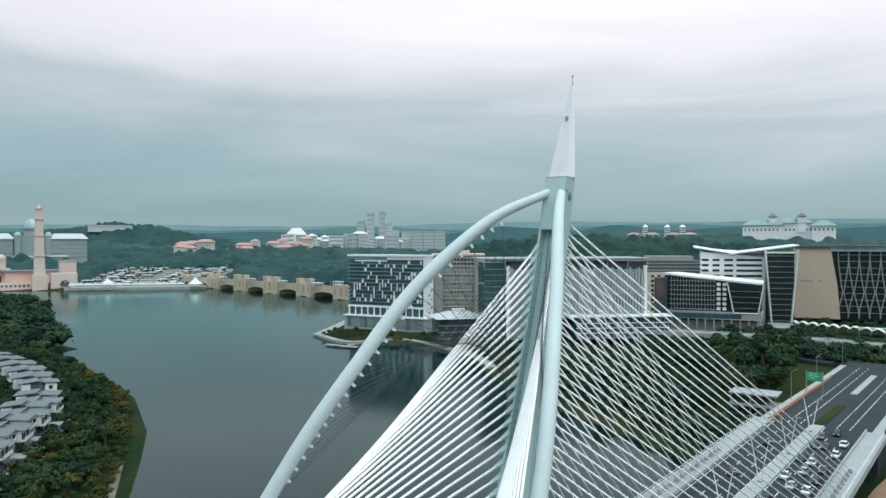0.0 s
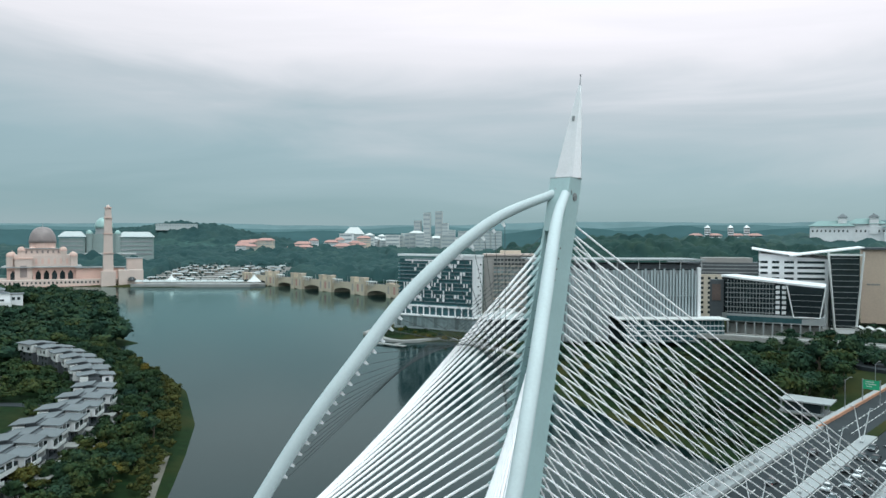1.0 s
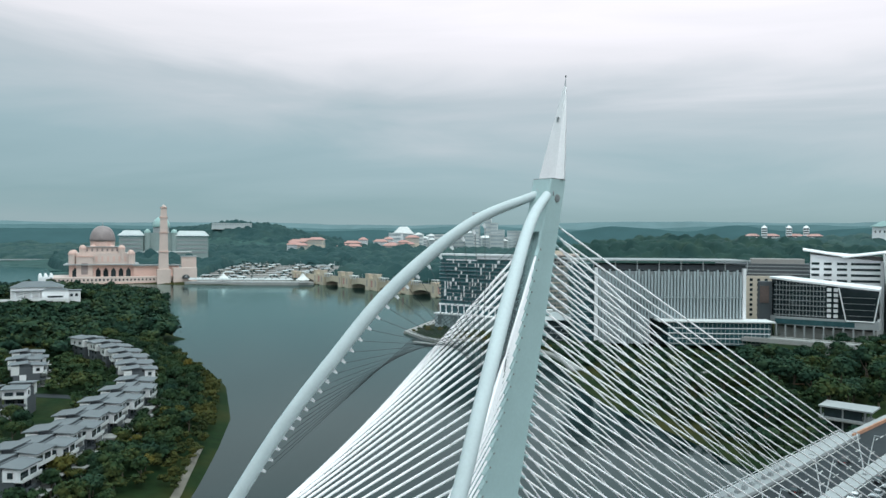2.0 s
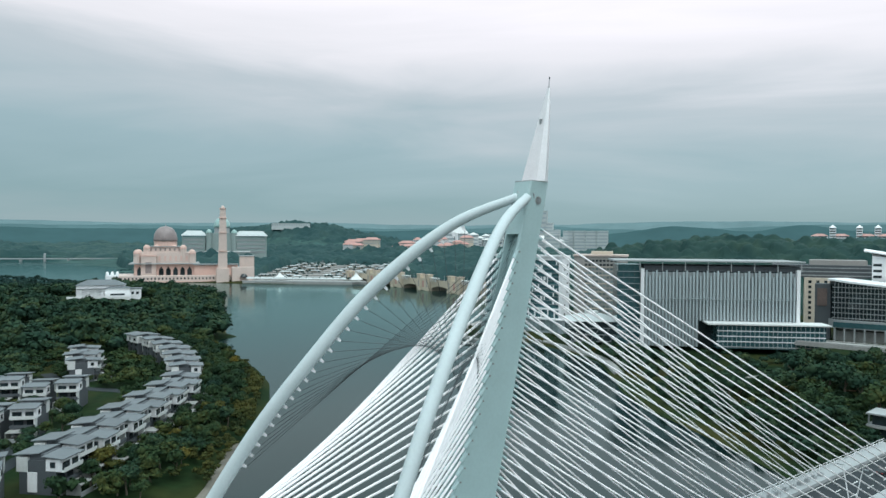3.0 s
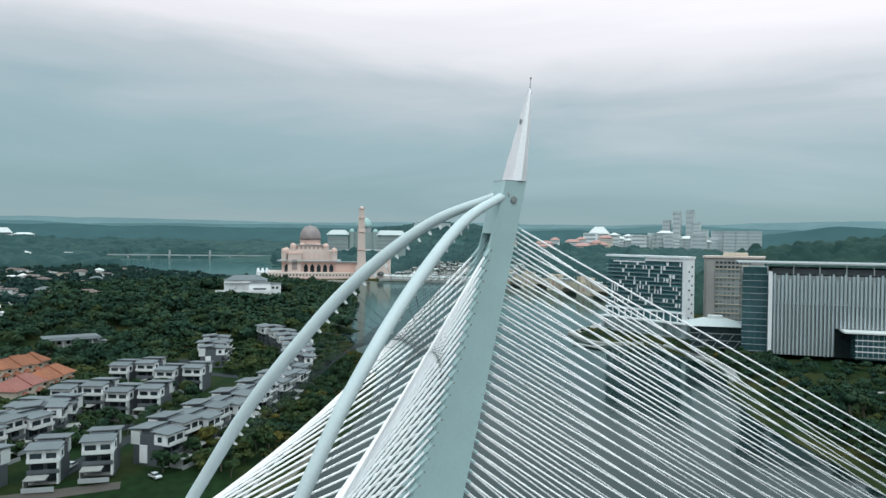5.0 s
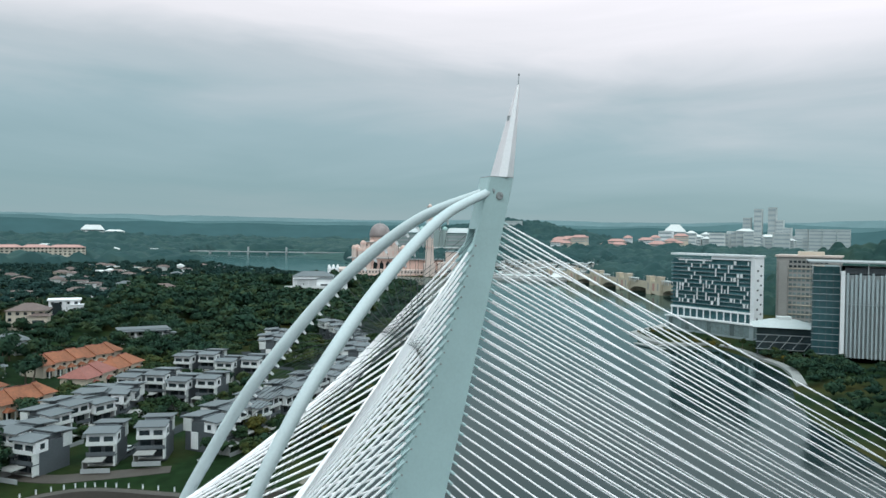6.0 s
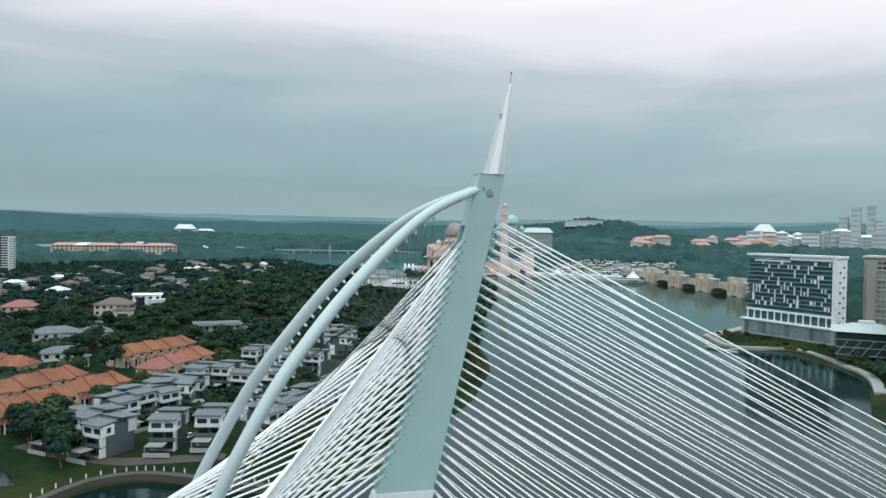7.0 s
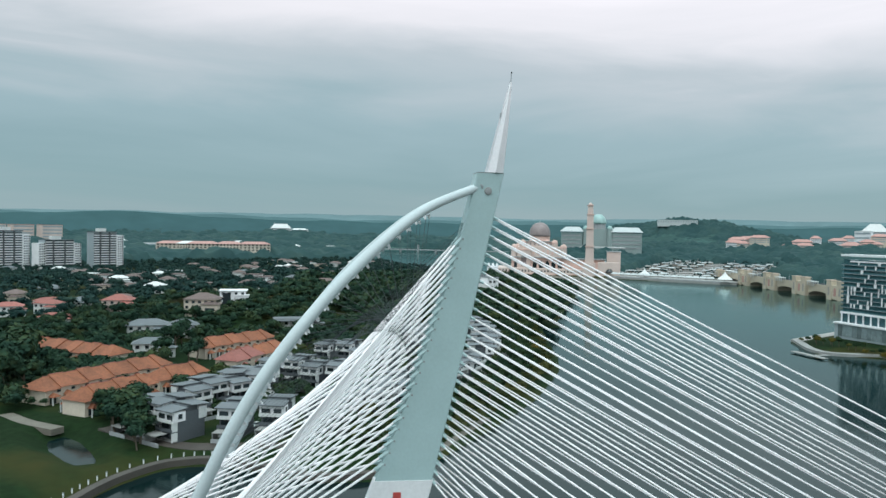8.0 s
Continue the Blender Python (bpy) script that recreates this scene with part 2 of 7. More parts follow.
def ground_axis(lo, hi, step, far_lo, far_hi, growth=1.22):
    mid = list(np.arange(lo, hi + 0.1, step))
    a, s, p = [], step, lo
    while p > far_lo:
        s *= growth
        p -= s
        a.append(max(p, far_lo))
    b, s, p = [], step, hi
    while p < far_hi:
        s *= growth
        p += s
        b.append(min(p, far_hi))
    return np.array(a[::-1] + mid + b)


def grid_sheet(name, xs, ys, zs, mat):
    nx, ny = len(xs), len(ys)
    gx, gy = np.meshgrid(xs, ys)
    co = np.stack([gx, gy, zs], -1).reshape(-1, 3)
    i = np.arange(nx * ny).reshape(ny, nx)
    f = np.stack([i[:-1, :-1], i[:-1, 1:], i[1:, 1:], i[1:, :-1]], -1).reshape(-1, 4)
    me = bpy.data.meshes.new(name)
    me.from_pydata(co.tolist(), [], f.tolist())
    me.polygons.foreach_set("use_smooth", np.ones(len(f), bool))
    me.materials.append(mat)
    return new(name, me)


GRASS = material("grass", (0.0095, 0.024, 0.0075), 0.9, 0, 0.4, 0.02, 0.35, 0.05, 0, (0.036, 0.036, 0.010))
GRASS.node_tree.nodes["Principled BSDF"].inputs["Specular IOR Level"].default_value = 0.08
# woodland green with distance haze put into its base colour
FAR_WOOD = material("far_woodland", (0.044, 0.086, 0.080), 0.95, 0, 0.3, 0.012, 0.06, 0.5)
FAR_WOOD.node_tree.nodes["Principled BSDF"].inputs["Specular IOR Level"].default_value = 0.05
gxs = ground_axis(-660, 360, 5.0, -4600, 4300)
gys = ground_axis(-60, 720, 5.0, -3000, 4600)
mx_, my_ = np.meshgrid(gxs, gys)
ground = grid_sheet("ground", gxs, gys, land_height(mx_, my_), GRASS)
# land farther than 1350 m takes the haze-tinted woodland colour
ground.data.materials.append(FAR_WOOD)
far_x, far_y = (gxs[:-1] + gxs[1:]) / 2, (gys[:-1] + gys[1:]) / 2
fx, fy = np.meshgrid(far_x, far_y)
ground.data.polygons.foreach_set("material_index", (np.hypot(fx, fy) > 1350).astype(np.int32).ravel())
tagged(ground, "grassy land with wooded rises round a lake", "ground", kind="structure")

WATER = material("lake_water", (0.0035, 0.011, 0.0115), 0.07, 0, 0.25, 0.004, 0.03)
wnt = WATER.node_tree
wt = wnt.nodes.new("ShaderNodeTexNoise")
wt.inputs["Scale"].default_value, wt.inputs["Detail"].default_value = 0.45, 5
wg = wnt.nodes.new("ShaderNodeNewGeometry")
wbp = wnt.nodes.new("ShaderNodeBump")
wbp.inputs["Strength"].default_value, wbp.inputs["Distance"].default_value = 0.22, 0.2
wfr = wnt.nodes.new("ShaderNodeFresnel")
wfr.inputs["IOR"].default_value = 1.275
wdf = wnt.nodes.new("ShaderNodeBsdfDiffuse")
wgl = wnt.nodes.new("ShaderNodeBsdfGlossy")
wgl.inputs["Color"].default_value, wgl.inputs["Roughness"].default_value = (0.69, 0.88, 0.865, 1), 0.08
wmx = wnt.nodes.new("ShaderNodeMixShader")
wtint = wnt.nodes["Principled BSDF"].inputs["Base Color"].links[0].from_socket
wnt.links.new(wtint, wdf.inputs["Color"])
wnt.links.new(wg.outputs["Position"], wt.inputs["Vector"])
wnt.links.new(wt.outputs["Fac"], wbp.inputs["Height"])
for socket in (wfr.inputs["Normal"], wdf.inputs["Normal"], wgl.inputs["Normal"]):
    wnt.links.new(wbp.outputs[0], socket)
wnt.links.new(wfr.outputs[0], wmx.inputs[0])
wnt.links.new(wdf.outputs[0], wmx.inputs[1])
wnt.links.new(wgl.outputs[0], wmx.inputs[2])
wnt.links.new(wmx.outputs[0], wnt.nodes["Material Output"].inputs["Surface"])
wnt.nodes.remove(wnt.nodes["Principled BSDF"])
bm = bmesh.new()
box(bm, -3600, 400, -300, 3000, -8, 0)
water = mesh_object("water", bm, WATER)
tagged(water, "calm dark grey-green lake water with fine ripples", "water", kind="structure")


# ---- the bridge ----
AXIS = 34.0
AX, AY = 9.0, 90.0
BU = (math.sin(radians(AXIS)), math.cos(radians(AXIS)))
DECK_Z = 15.0
FAR_STAY, STAY_O = 114.0, 15.0


def bridge(s, o, z):
    """Along the bridge, across it to its right, up."""
    return Vector((AX + s * BU[0] + o * BU[1], AY + s * BU[1] - o * BU[0], z))


def front_s(z):
    h = max(z, 39.0) - 60
    return -2.88 + 0.2142 * h - 0.0003 * h * h + 0.26 * min(z - 39.0, 0.0)


def back_s(z):
    h = max(z, 39.0) - 60
    return -7.35 + 0.305 * h - 0.0022 * h * h + 0.38 * min(z - 39.0, 0.0)


def near_o(z, back):
    """The right face of the shaft, at its back or front edge."""
    h = max(z, 39.0) - 60
    return 0.9 + 0.028 * h if back else 0.68 + 0.012 * h


FAR_O = -1.42
SHAFT_O = -0.32


def half_w(z):
    return (near_o(z, True) + near_o(z, False)) / 4 - FAR_O / 2


def spline(points, n):
    """A smooth curve through the points."""
    p = [Vector(a) for a in points]
    p = [2 * p[0] - p[1]] + p + [2 * p[-1] - p[-2]]
    out = []
    for k in range(1, len(p) - 2):
        for i in range(n):
            t = i / n
            a, b, c, d = p[k - 1:k + 3]
            out.append(0.5 * (2 * b + (c - a) * t + (2 * a - 5 * b + 4 * c - d) * t * t + (3 * b - a - 3 * c + d) * t ** 3))
    return out + [p[-2]]


pylon = thing("bridge_pylon", Matrix.Identity(4), "forward-leaning pale blue-green concrete pylon with a white steel spire", "bridge pylon")


def shaft_ring(z, grow=0.0, bevel=0.14, groove=0.0):
    """Outline of the shaft; groove: depth of the channel down its back."""
    f, b = front_s(z) + grow, back_s(z) - grow
    nf, nb, fo = near_o(z, False) + grow, near_o(z, True) + grow, FAR_O - grow
    ring = [(f - bevel, nf), (f, nf - bevel), (f, fo + bevel), (f - bevel, fo), (b + bevel, fo), (b, fo + bevel)]
    if groove:
        lip = 0.34
        ring += [(b, fo + lip), (b + groove, fo + lip), (b + groove, nb - lip), (b, nb - lip)]
    ring += [(b, nb - bevel), (b + bevel, nb)]
    return [bridge(q, o, z) for q, o in ring]


bm = bmesh.new()
loft(bm, [shaft_ring(z, groove=1.1) for z in (39.3, 42, 45, 48, 51, 54, 57, 60, 63, 66, 69, 71.4)])
part("shaft", bm, PALE, pylon)
bm = bmesh.new()
loft(bm, [shaft_ring(z) for z in (71.41, 74, 77.6)])
part("shaft_head", bm, PALE, pylon)
bm = bmesh.new()
loft(bm, [shaft_ring(77.62, 0.02), shaft_ring(77.7, 0.02)])
part("cap_ring", bm, METAL, pylon)
bm = bmesh.new()
loft(bm, [shaft_ring(33.0, 0.12), shaft_ring(39.29, 0.12)])
part("collar", bm, WHITE, pylon, "white painted collar below the shaft")
bm = bmesh.new()
z0 = 36.7
box(bm, -0.5, 0.5, -0.02, 0.05, -1.2, 1.2, Matrix.Translation(bridge((front_s(z0) + back_s(z0)) / 2, (near_o(z0, True) + near_o(z0, False)) / 2 + 0.14, z0)) @ pose(0, 0, 0, 0, 0, -AXIS - 90))
part("collar_stripe", bm, RED_PAINT, pylon, "red painted stripe")
for side in (-1, 1):
    bm = bmesh.new()
    rings = []
    for z, o in ((33.0, 1.3), (20, 14.0), (DECK_Z, 20.5), (-2, 22.5)):
        f, b = front_s(z) - 0.6, back_s(z) + 0.6
        rings.append([bridge(f, side * o + 1.4, z), bridge(f, side * o - 1.4, z), bridge(b, side * o - 1.4, z), bridge(b, side * o + 1.4, z)])
    loft(bm, rings)
    part("leg", bm, PALE, pylon)
# round maintenance port on both faces
for side in (-1, 1):
    bm = bmesh.new()
    z0 = 75.4
    c = bridge(-1.2, (near_o(z0, True) + near_o(z0, False)) / 2 + 0.04 if side > 0 else FAR_O - 0.02, z0)
    d = bridge(0, side, 0) - bridge(0, 0, 0)
    pipe(bm, [c - d * 0.2, c + d * 0.03], 0.47, 20)
    port = part("port", bm, CONC_DARK, pylon, "round louvred grey port")
    for k in range(-3, 4):
        bm = bmesh.new()
        w = math.sqrt(max(0.02, 0.4 ** 2 - (k * 0.12) ** 2))
        a = c + d * 0.05 + Vector((0, 0, k * 0.12))
        u = bridge(1, 0, 0) - bridge(0, 0, 0)
        pipe(bm, [a - u * w, a + u * w], 0.035, 5)
        part("slat", bm, METAL, port)


# spire: four curved faces closing to a point, with a fin along the back
def spire_ring(k):
    z = 77.7 + 12.1 * k
    w = (1 - k) ** 0.872 * 1.767 + 0.04
    lo = 0.939 * (1 - k) ** 0.872 + 0.04
    mid, c = (front_s(77.7) - 1.058) * (1 - k) + 1.77 * k + 0.101 * k * (1 - k), -0.456 * (1 - k)
    return [bridge(mid + lo, c + 0.687 * w, z), bridge(mid + lo, c - 0.687 * w, z), bridge(mid - 0.1 * lo, c - w, z), bridge(mid - lo, c - 0.687 * w, z),
            bridge(mid - lo, c + 0.687 * w, z), bridge(mid - 0.1 * lo, c + w, z)]


bm = bmesh.new()
loft(bm, [spire_ring(k) for k in (0, 0.12, 0.25, 0.4, 0.55, 0.7, 0.85, 0.94)])
spire = part("spire", bm, SPIRE, pylon, "tapering white metal-clad spire")
bm = bmesh.new()
pipe(bm, [spire_ring(0.93)[0].lerp(spire_ring(0.93)[3], 0.5), bridge(1.72, 0, 90.35)], (0.09, 0.03), 8)
part("finial_rod", bm, METAL, spire)
bm = bmesh.new()
box(bm, -0.07, 0.07, -0.07, 0.07, -0.1, 0.12, Matrix.Translation(bridge(1.72, 0, 90.3)))
part("beacon", bm, CHARCOAL, spire, "small dark aircraft beacon")
bm = bmesh.new()
p = spire_ring(0.6)
box(bm, -0.12, 0.12, -0.16, 0.16, -0.3, 0.3, Matrix.Translation((p[3] + p[4]) / 2) @ pose(0, 0, 0, 0, 0, -AXIS))
part("sensor_box", bm, METAL, spire)
for k in (0.08, 0.2, 0.33, 0.46):
    bm = bmesh.new()
    loft(bm, [[q + (q - sum(spire_ring(k), Vector()) / 6) * 0.012 for q in spire_ring(k)], [q + (q - sum(spire_ring(k), Vector()) / 6) * 0.012 for q in spire_ring(k + 0.004)]])
    part("joint_band", bm, SPIRE, spire)

# curved steel back ties
TIE = {-1: [(-2.3, 0.6, 76.0), (-9.8, 4.7, 72.3), (-17.8, 8.9, 65.0), (-24.2, 11.7, 57), (-28.8, 14.4, 50.0), (-32.9, 17.3, 42), (-36.1, 19.8, 35.0), (-40.2, 22.3, 24), (-44.8, 24.5, 10)],
       1: [(-2.1, 0.5, 76.0), (-10.2, 4.6, 72.3), (-18.6, 9.0, 65.0), (-25.4, 12.2, 57), (-29.7, 13.7, 50.0), (-33.5, 13.9, 42), (-37.0, 13.7, 35.0), (-41.2, 14.2, 24), (-45.7, 15.7, 10)]}
ties = {}
for side in (-1, 1):
    pts = spline([bridge(s, side * o, z) for s, o, z in TIE[side]], 8)
    ties[side] = pts
    tie = thing("back_tie", Matrix.Identity(4), "curved pale blue steel tube tying the pylon top to the deck", "bridge tie", "curved back ties of the bridge")
    bm = bmesh.new()
    n = len(pts)
    pipe(bm, pts, [0.5 + (0.28 if side < 0 else 0.16) * min(1.0, i / 14) for i in range(n)], 20)
    smooth(part("tube", bm, PALE_TUBE, tie))
    bm = bmesh.new()
    d = (pts[1] - pts[0]).normalized()
    pipe(bm, [pts[0] - d * 0.1, pts[0] + d * 0.35], 0.74, 16)
    part("end_collar", bm, METAL, tie)
    ties[side, 0] = tie


# stay cables
def stay(a, b, r, group, label, sleeve=0.7):
    ob = thing("stay_cable", Matrix.Translation(b), label, "bridge cable", group)
    bm = bmesh.new()
    pipe(bm, [Vector((0, 0, 0)), a - b], r, 6)
    smooth(part("strand", bm, CABLE, ob))
    d = (b - a).normalized()
    bm = bmesh.new()
    pipe(bm, [a - b - d * 0.15, a - b + d * sleeve], r * 1.55, 6)
    part("socket", bm, PALE, ob)
    return ob


FRONT, BACK, DC = 30, 22, -1.6
for side in (-1, 1):
    for i in range(FRONT):
        k = i / (FRONT - 1)
        z = 72.2 - 33.0 * k
        a = bridge(front_s(z) - 0.05, SHAFT_O + side * half_w(z) * 0.6, z)
        b = bridge(FAR_STAY - (FAR_STAY - 14) * k, DC + side * STAY_O, DECK_Z + 0.9)
        stay(a, b, 0.115, "main span stay cables", "white sheathed stay cable from the pylon to the main span")
    for i in range(BACK):
        z = 69.4 - 1.18 * i - 0.0075 * i * i
        k = (69.3 - z) / 28.3
        edge_o = near_o(z, True) - 0.17 if side > 0 else FAR_O + 0.17
        a = bridge(back_s(z) + 0.1, edge_o, z)
        if side > 0:
            b = bridge(-53.4 - 25.3 * k + 17.0 * k * k, 19.8 - 8.3 * k, 14.0)
        else:
            foot = -49.0 - 58.7 * k + 35.9 * k * k
            b = bridge(foot, -17.8 + 0.193 * foot - 2.54 * k, 14.0)
        face = near_o(z, True) if side > 0 else FAR_O
        dot = bmesh.new()
        pipe(dot, [bridge(back_s(z) + 0.42, face - side * 0.1, z), bridge(back_s(z) + 0.42, face + side * 0.04, z)], 0.12, 8)
        part("anchor_cap", dot, CONC_DARK, pylon, "small dark round anchor cap")
        d = (b - a).normalized()
        across = (bridge(0, 1, 0) - bridge(0, 0, 0)) * 0.1
        up = Vector((0, 0, 0.42))
        plate = bmesh.new()
        loft(plate, [[a + across + up, a - across + up, a - across - up, a + across - up],
                     [a + d * 1.25 + across + up * 0.3, a + d * 1.25 - across + up * 0.3, a + d * 1.25 - across - up * 0.3, a + d * 1.25 + across - up * 0.3]])
        part("anchor_plate", plate, PALE, pylon)
        stay(a, b, 0.145, "back stay cables", "white sheathed back stay cable behind the pylon", 1.1)
# thin dark ties between each tube and the pylon's back edge, in crossed order
TIES = 26
for side in (-1, 1):
    pts = ties[side]
    for i in range(TIES):
        k = i / (TIES - 1)
        at = 7.0 + k * 29
        j = int(at)
        p = pts[j].lerp(pts[j + 1], at - j)
        d = (pts[j + 1] - pts[j]).normalized()
        z = 45.5 + 26.2 * k
        q = bridge(back_s(z) + 0.9, FAR_O + 0.45 if side < 0 else SHAFT_O - 0.1, z)
        w = (q - p).normalized()
        w = (w - d * w.dot(d)).normalized()
        e = p + w * 1.3
        bm = bmesh.new()
        n = d.cross(w)
        loft(bm, [[p + w * 0.8 + d * 0.2 + n * 0.05, p + w * 0.8 - d * 0.2 + n * 0.05, p + w * 0.8 - d * 0.2 - n * 0.05, p + w * 0.8 + d * 0.2 - n * 0.05],
                  [e + d * 0.11 + n * 0.05, e - d * 0.11 + n * 0.05, e - d * 0.11 - n * 0.05, e + d * 0.11 - n * 0.05]])
        part("bracket", bm, WHITE, ties[side, 0], "small white steel bracket")
        ob = thing("tie_rope", Matrix.Translation(e), "thin dark steel rope between a curved tie and the pylon", "bridge cable", "dark tie ropes")
        bm = bmesh.new()
        pipe(bm, [Vector((0, 0, 0)), q - e], 0.03 if side < 0 else 0.02, 5)
        part("rope", bm, DARK_CABLE, ob)

# anchor blocks of the ties and back stays
for side in (-1, 1):
    ob = thing("anchor_block", Matrix.Translation(bridge(-61, -8.4 + side * 22.6, -3)) @ pose(0, 0, 0, 0, 0, -AXIS - 11), "concrete anchor block of the back stays", "anchor block", "anchor blocks of the bridge")
    bm = bmesh.new()
    prism(bm, [(-4, -17), (4, -17), (5, 17), (-5, 17)], 0, 17.1)
    part("block", bm, CONC, ob)

# deck
DECK_FROM, DECK_TO = -150, 158
bridge_m = Matrix.Translation((AX, AY, 0)) @ pose(0, 0, 0, 0, 0, -AXIS)
deck = thing("bridge_deck", bridge_m, "wide concrete bridge deck with two carriageways, median and walkways", "bridge deck")


def strip(name, o0, o1, z0, z1, mat, parent, label="", s0=DECK_FROM, s1=DECK_TO):
    bm = bmesh.new()
    box(bm, o0, o1, s0, s1, z0, z1)
    return part(name, bm, mat, parent, label)


strip("box_girder", DC - 10, DC + 10, DECK_Z - 3.2, DECK_Z - 0.9, CONC, deck)
strip("slab", DC - 17.2, DC + 17.2, DECK_Z - 0.9, DECK_Z - 0.1, CONC, deck)
for side in (-1, 1):
    a, b = sorted((DC + side * 1.7, DC + side * 12.3))
    strip("carriageway", a, b, DECK_Z - 0.1, DECK_Z, ASPHALT, deck, "dark asphalt carriageway")
    a, b = sorted((DC + side * 12.3, DC + side * 17.2))
    strip("walkway", a, b, DECK_Z - 0.1, DECK_Z + 0.25, CONC, deck, "pale concrete walkway")
    a, b = sorted((DC + side * 12.2, DC + side * 12.6))
    strip("parapet", a, b, DECK_Z + 0.25, DECK_Z + 0.95, CONC, deck)
strip("median", DC - 1.7, DC + 1.7, DECK_Z - 0.1, DECK_Z + 0.3, CONC, deck, "pale concrete median")


# ---- buildings: shared helpers ----
SHARED = {}


def piece(name, w, d, h, mat, parent, x, y, z, rz=0.0, label=""):
    """A box on shared mesh data, centred in x and y, standing on z."""
    key = (name, round(w, 2), round(d, 2), round(h, 2), mat.name)
    if key not in SHARED:
        bm = bmesh.new()
        box(bm, -w / 2, w / 2, -d / 2, d / 2, 0, h)
        me = bpy.data.meshes.new(name)
        bm.to_mesh(me)
        bm.free()
        me.materials.append(mat)
        SHARED[key] = me
    ob = new(name, SHARED[key])
    ob.parent = parent
    ob.matrix_basis = pose(x, y, z, 0, 0, rz)
    return tagged(ob, label=label) if label else ob


def site(x, y, z, rz):
    return pose(x, y, z, 0, 0, rz)


def facade(p, q):
    """Length and heading of a front from p to q."""
    return math.hypot(q[0] - p[0], q[1] - p[1]), math.degrees(math.atan2(q[1] - p[1], q[0] - p[0]))


# ---- the east bank ----
def lakeside_hotel():
    L, rz = facade((-111, 551), (-47.8, 524.5))
    h = thing("hotel", site(-111, 551, 2.5, rz), "white lakeside hotel with dark teal balconies and scattered white panels", "hotel")
    bm = bmesh.new()
    box(bm, 0.4, L - 1.2, 0.8, 8.5, 0, 53.5)
    part("body", bm, GLASS_TEAL, h, "dark teal glass front")
    bm = bmesh.new()
    box(bm, L - 3.0, L, -0.9, 9, 10, 56.2)
    part("end_wall", bm, WHITE, h)
    bm = bmesh.new()
    box(bm, -0.6, L + 0.6, -1.2, 9.6, 55.6, 57.0)
    part("roof_slab", bm, WHITE, h)
    bm = bmesh.new()
    box(bm, L * 0.5, L - 3, -0.4, 3, 53.2, 55.6)
    part("fascia", bm, WHITE, h)
    bm = bmesh.new()
    box(bm, 6, L * 0.5, -0.4, 0.4, 51.8, 52.8)
    part("fascia", bm, WHITE, h)
    floors = 12
    for k in range(floors):
        z = 18.3 + k * 2.85
        piece("balcony_slab", L - 3.4, 1.6, 0.35, OFFWHITE if k == 0 else BLUE_GREY, h, (L - 3.4) / 2 - 0.2, 0.1, z)
        piece("balcony_glass", L - 3.6, 0.12, 1.0, GLASS_TEAL, h, (L - 3.4) / 2 - 0.2, -0.62, z + 0.35)
        piece("side_balcony", 1.6, 7, 0.4, OFFWHITE, h, -0.5, 4.2, z)
    rnd = random.Random(4)
    for c in range(24):
        x = 5.5 + c * (L - 10.5) / 23
        for k in rnd.sample(range(1, floors), 3):
            tall = 2 if rnd.random() < 0.15 and k < floors - 1 else 1
            piece("white_panel", rnd.choice((0.8, 0.8, 1.7)), 0.5, 2.5 * tall + 0.3 * (tall - 1), WHITE, h, x, -0.75, 18.7 + k * 2.85)
    piece("belt", L + 0.4, 1.8, 1.1, WHITE, h, L / 2, -0.2, 17.2)
    for c in range(13):
        piece("column", 0.6, 0.9, 6.2, WHITE, h, 1 + c * (L - 2) / 12, -0.7, 11.2)
    bm = bmesh.new()
    box(bm, -1.5, L + 1.5, -4, 12, 0, 10.4)
    part("podium", bm, BLUE_GREY, h)
    piece("podium_slab", L + 4, 6, 0.9, WHITE, h, L / 2, -2, 10.4)
    for c in range(18):
        piece("podium_window", 3.4, 0.3, 7.6, GLASS_PALE, h, 3 + c * (L - 6) / 17, -4.05, 2.2)
    for k in range(12):
        piece("end_window", 0.2, 1.6, 1.2, GLASS_DARK, h, L + 0.02, 2.5 + (k % 2) * 3.5, 14 + k * 3.2)


lakeside_hotel()


def stone_hotel():
    h = thing("office_block", site(-52, 622, 3, 4), "tan stone office block with deep-set window bays", "office building")
    bm = bmesh.new()
    box(bm, 0, 44, 0, 30, 0, 54)
    part("body", bm, TAN, h)
    piece("parapet", 46, 32, 1.4, PINK_PALE, h, 22, 15, 54)
    bm = bmesh.new()
    box(bm, 14, 32, 8, 22, 55.4, 58.2)
    part("plant_room", bm, CREAM, h)
    for x0, w in ((2, 6), (36, 6)):
        piece("pilaster", w, 2.4, 50, TAN, h, x0 + w / 2, -1.2, 0)
    for k in range(14):
        for c in range(9):
            piece("window", 2.1, 0.3, 1.7, GLASS_PALE if k < 12 else GLASS_DARK, h, 10 + c * 3.0, -0.06, 4 + k * 3.5)
        if k % 2 == 0:
            piece("sill_band", 27, 0.7, 0.5, CREAM, h, 22, -0.25, 2.9 + k * 3.5)


stone_hotel()


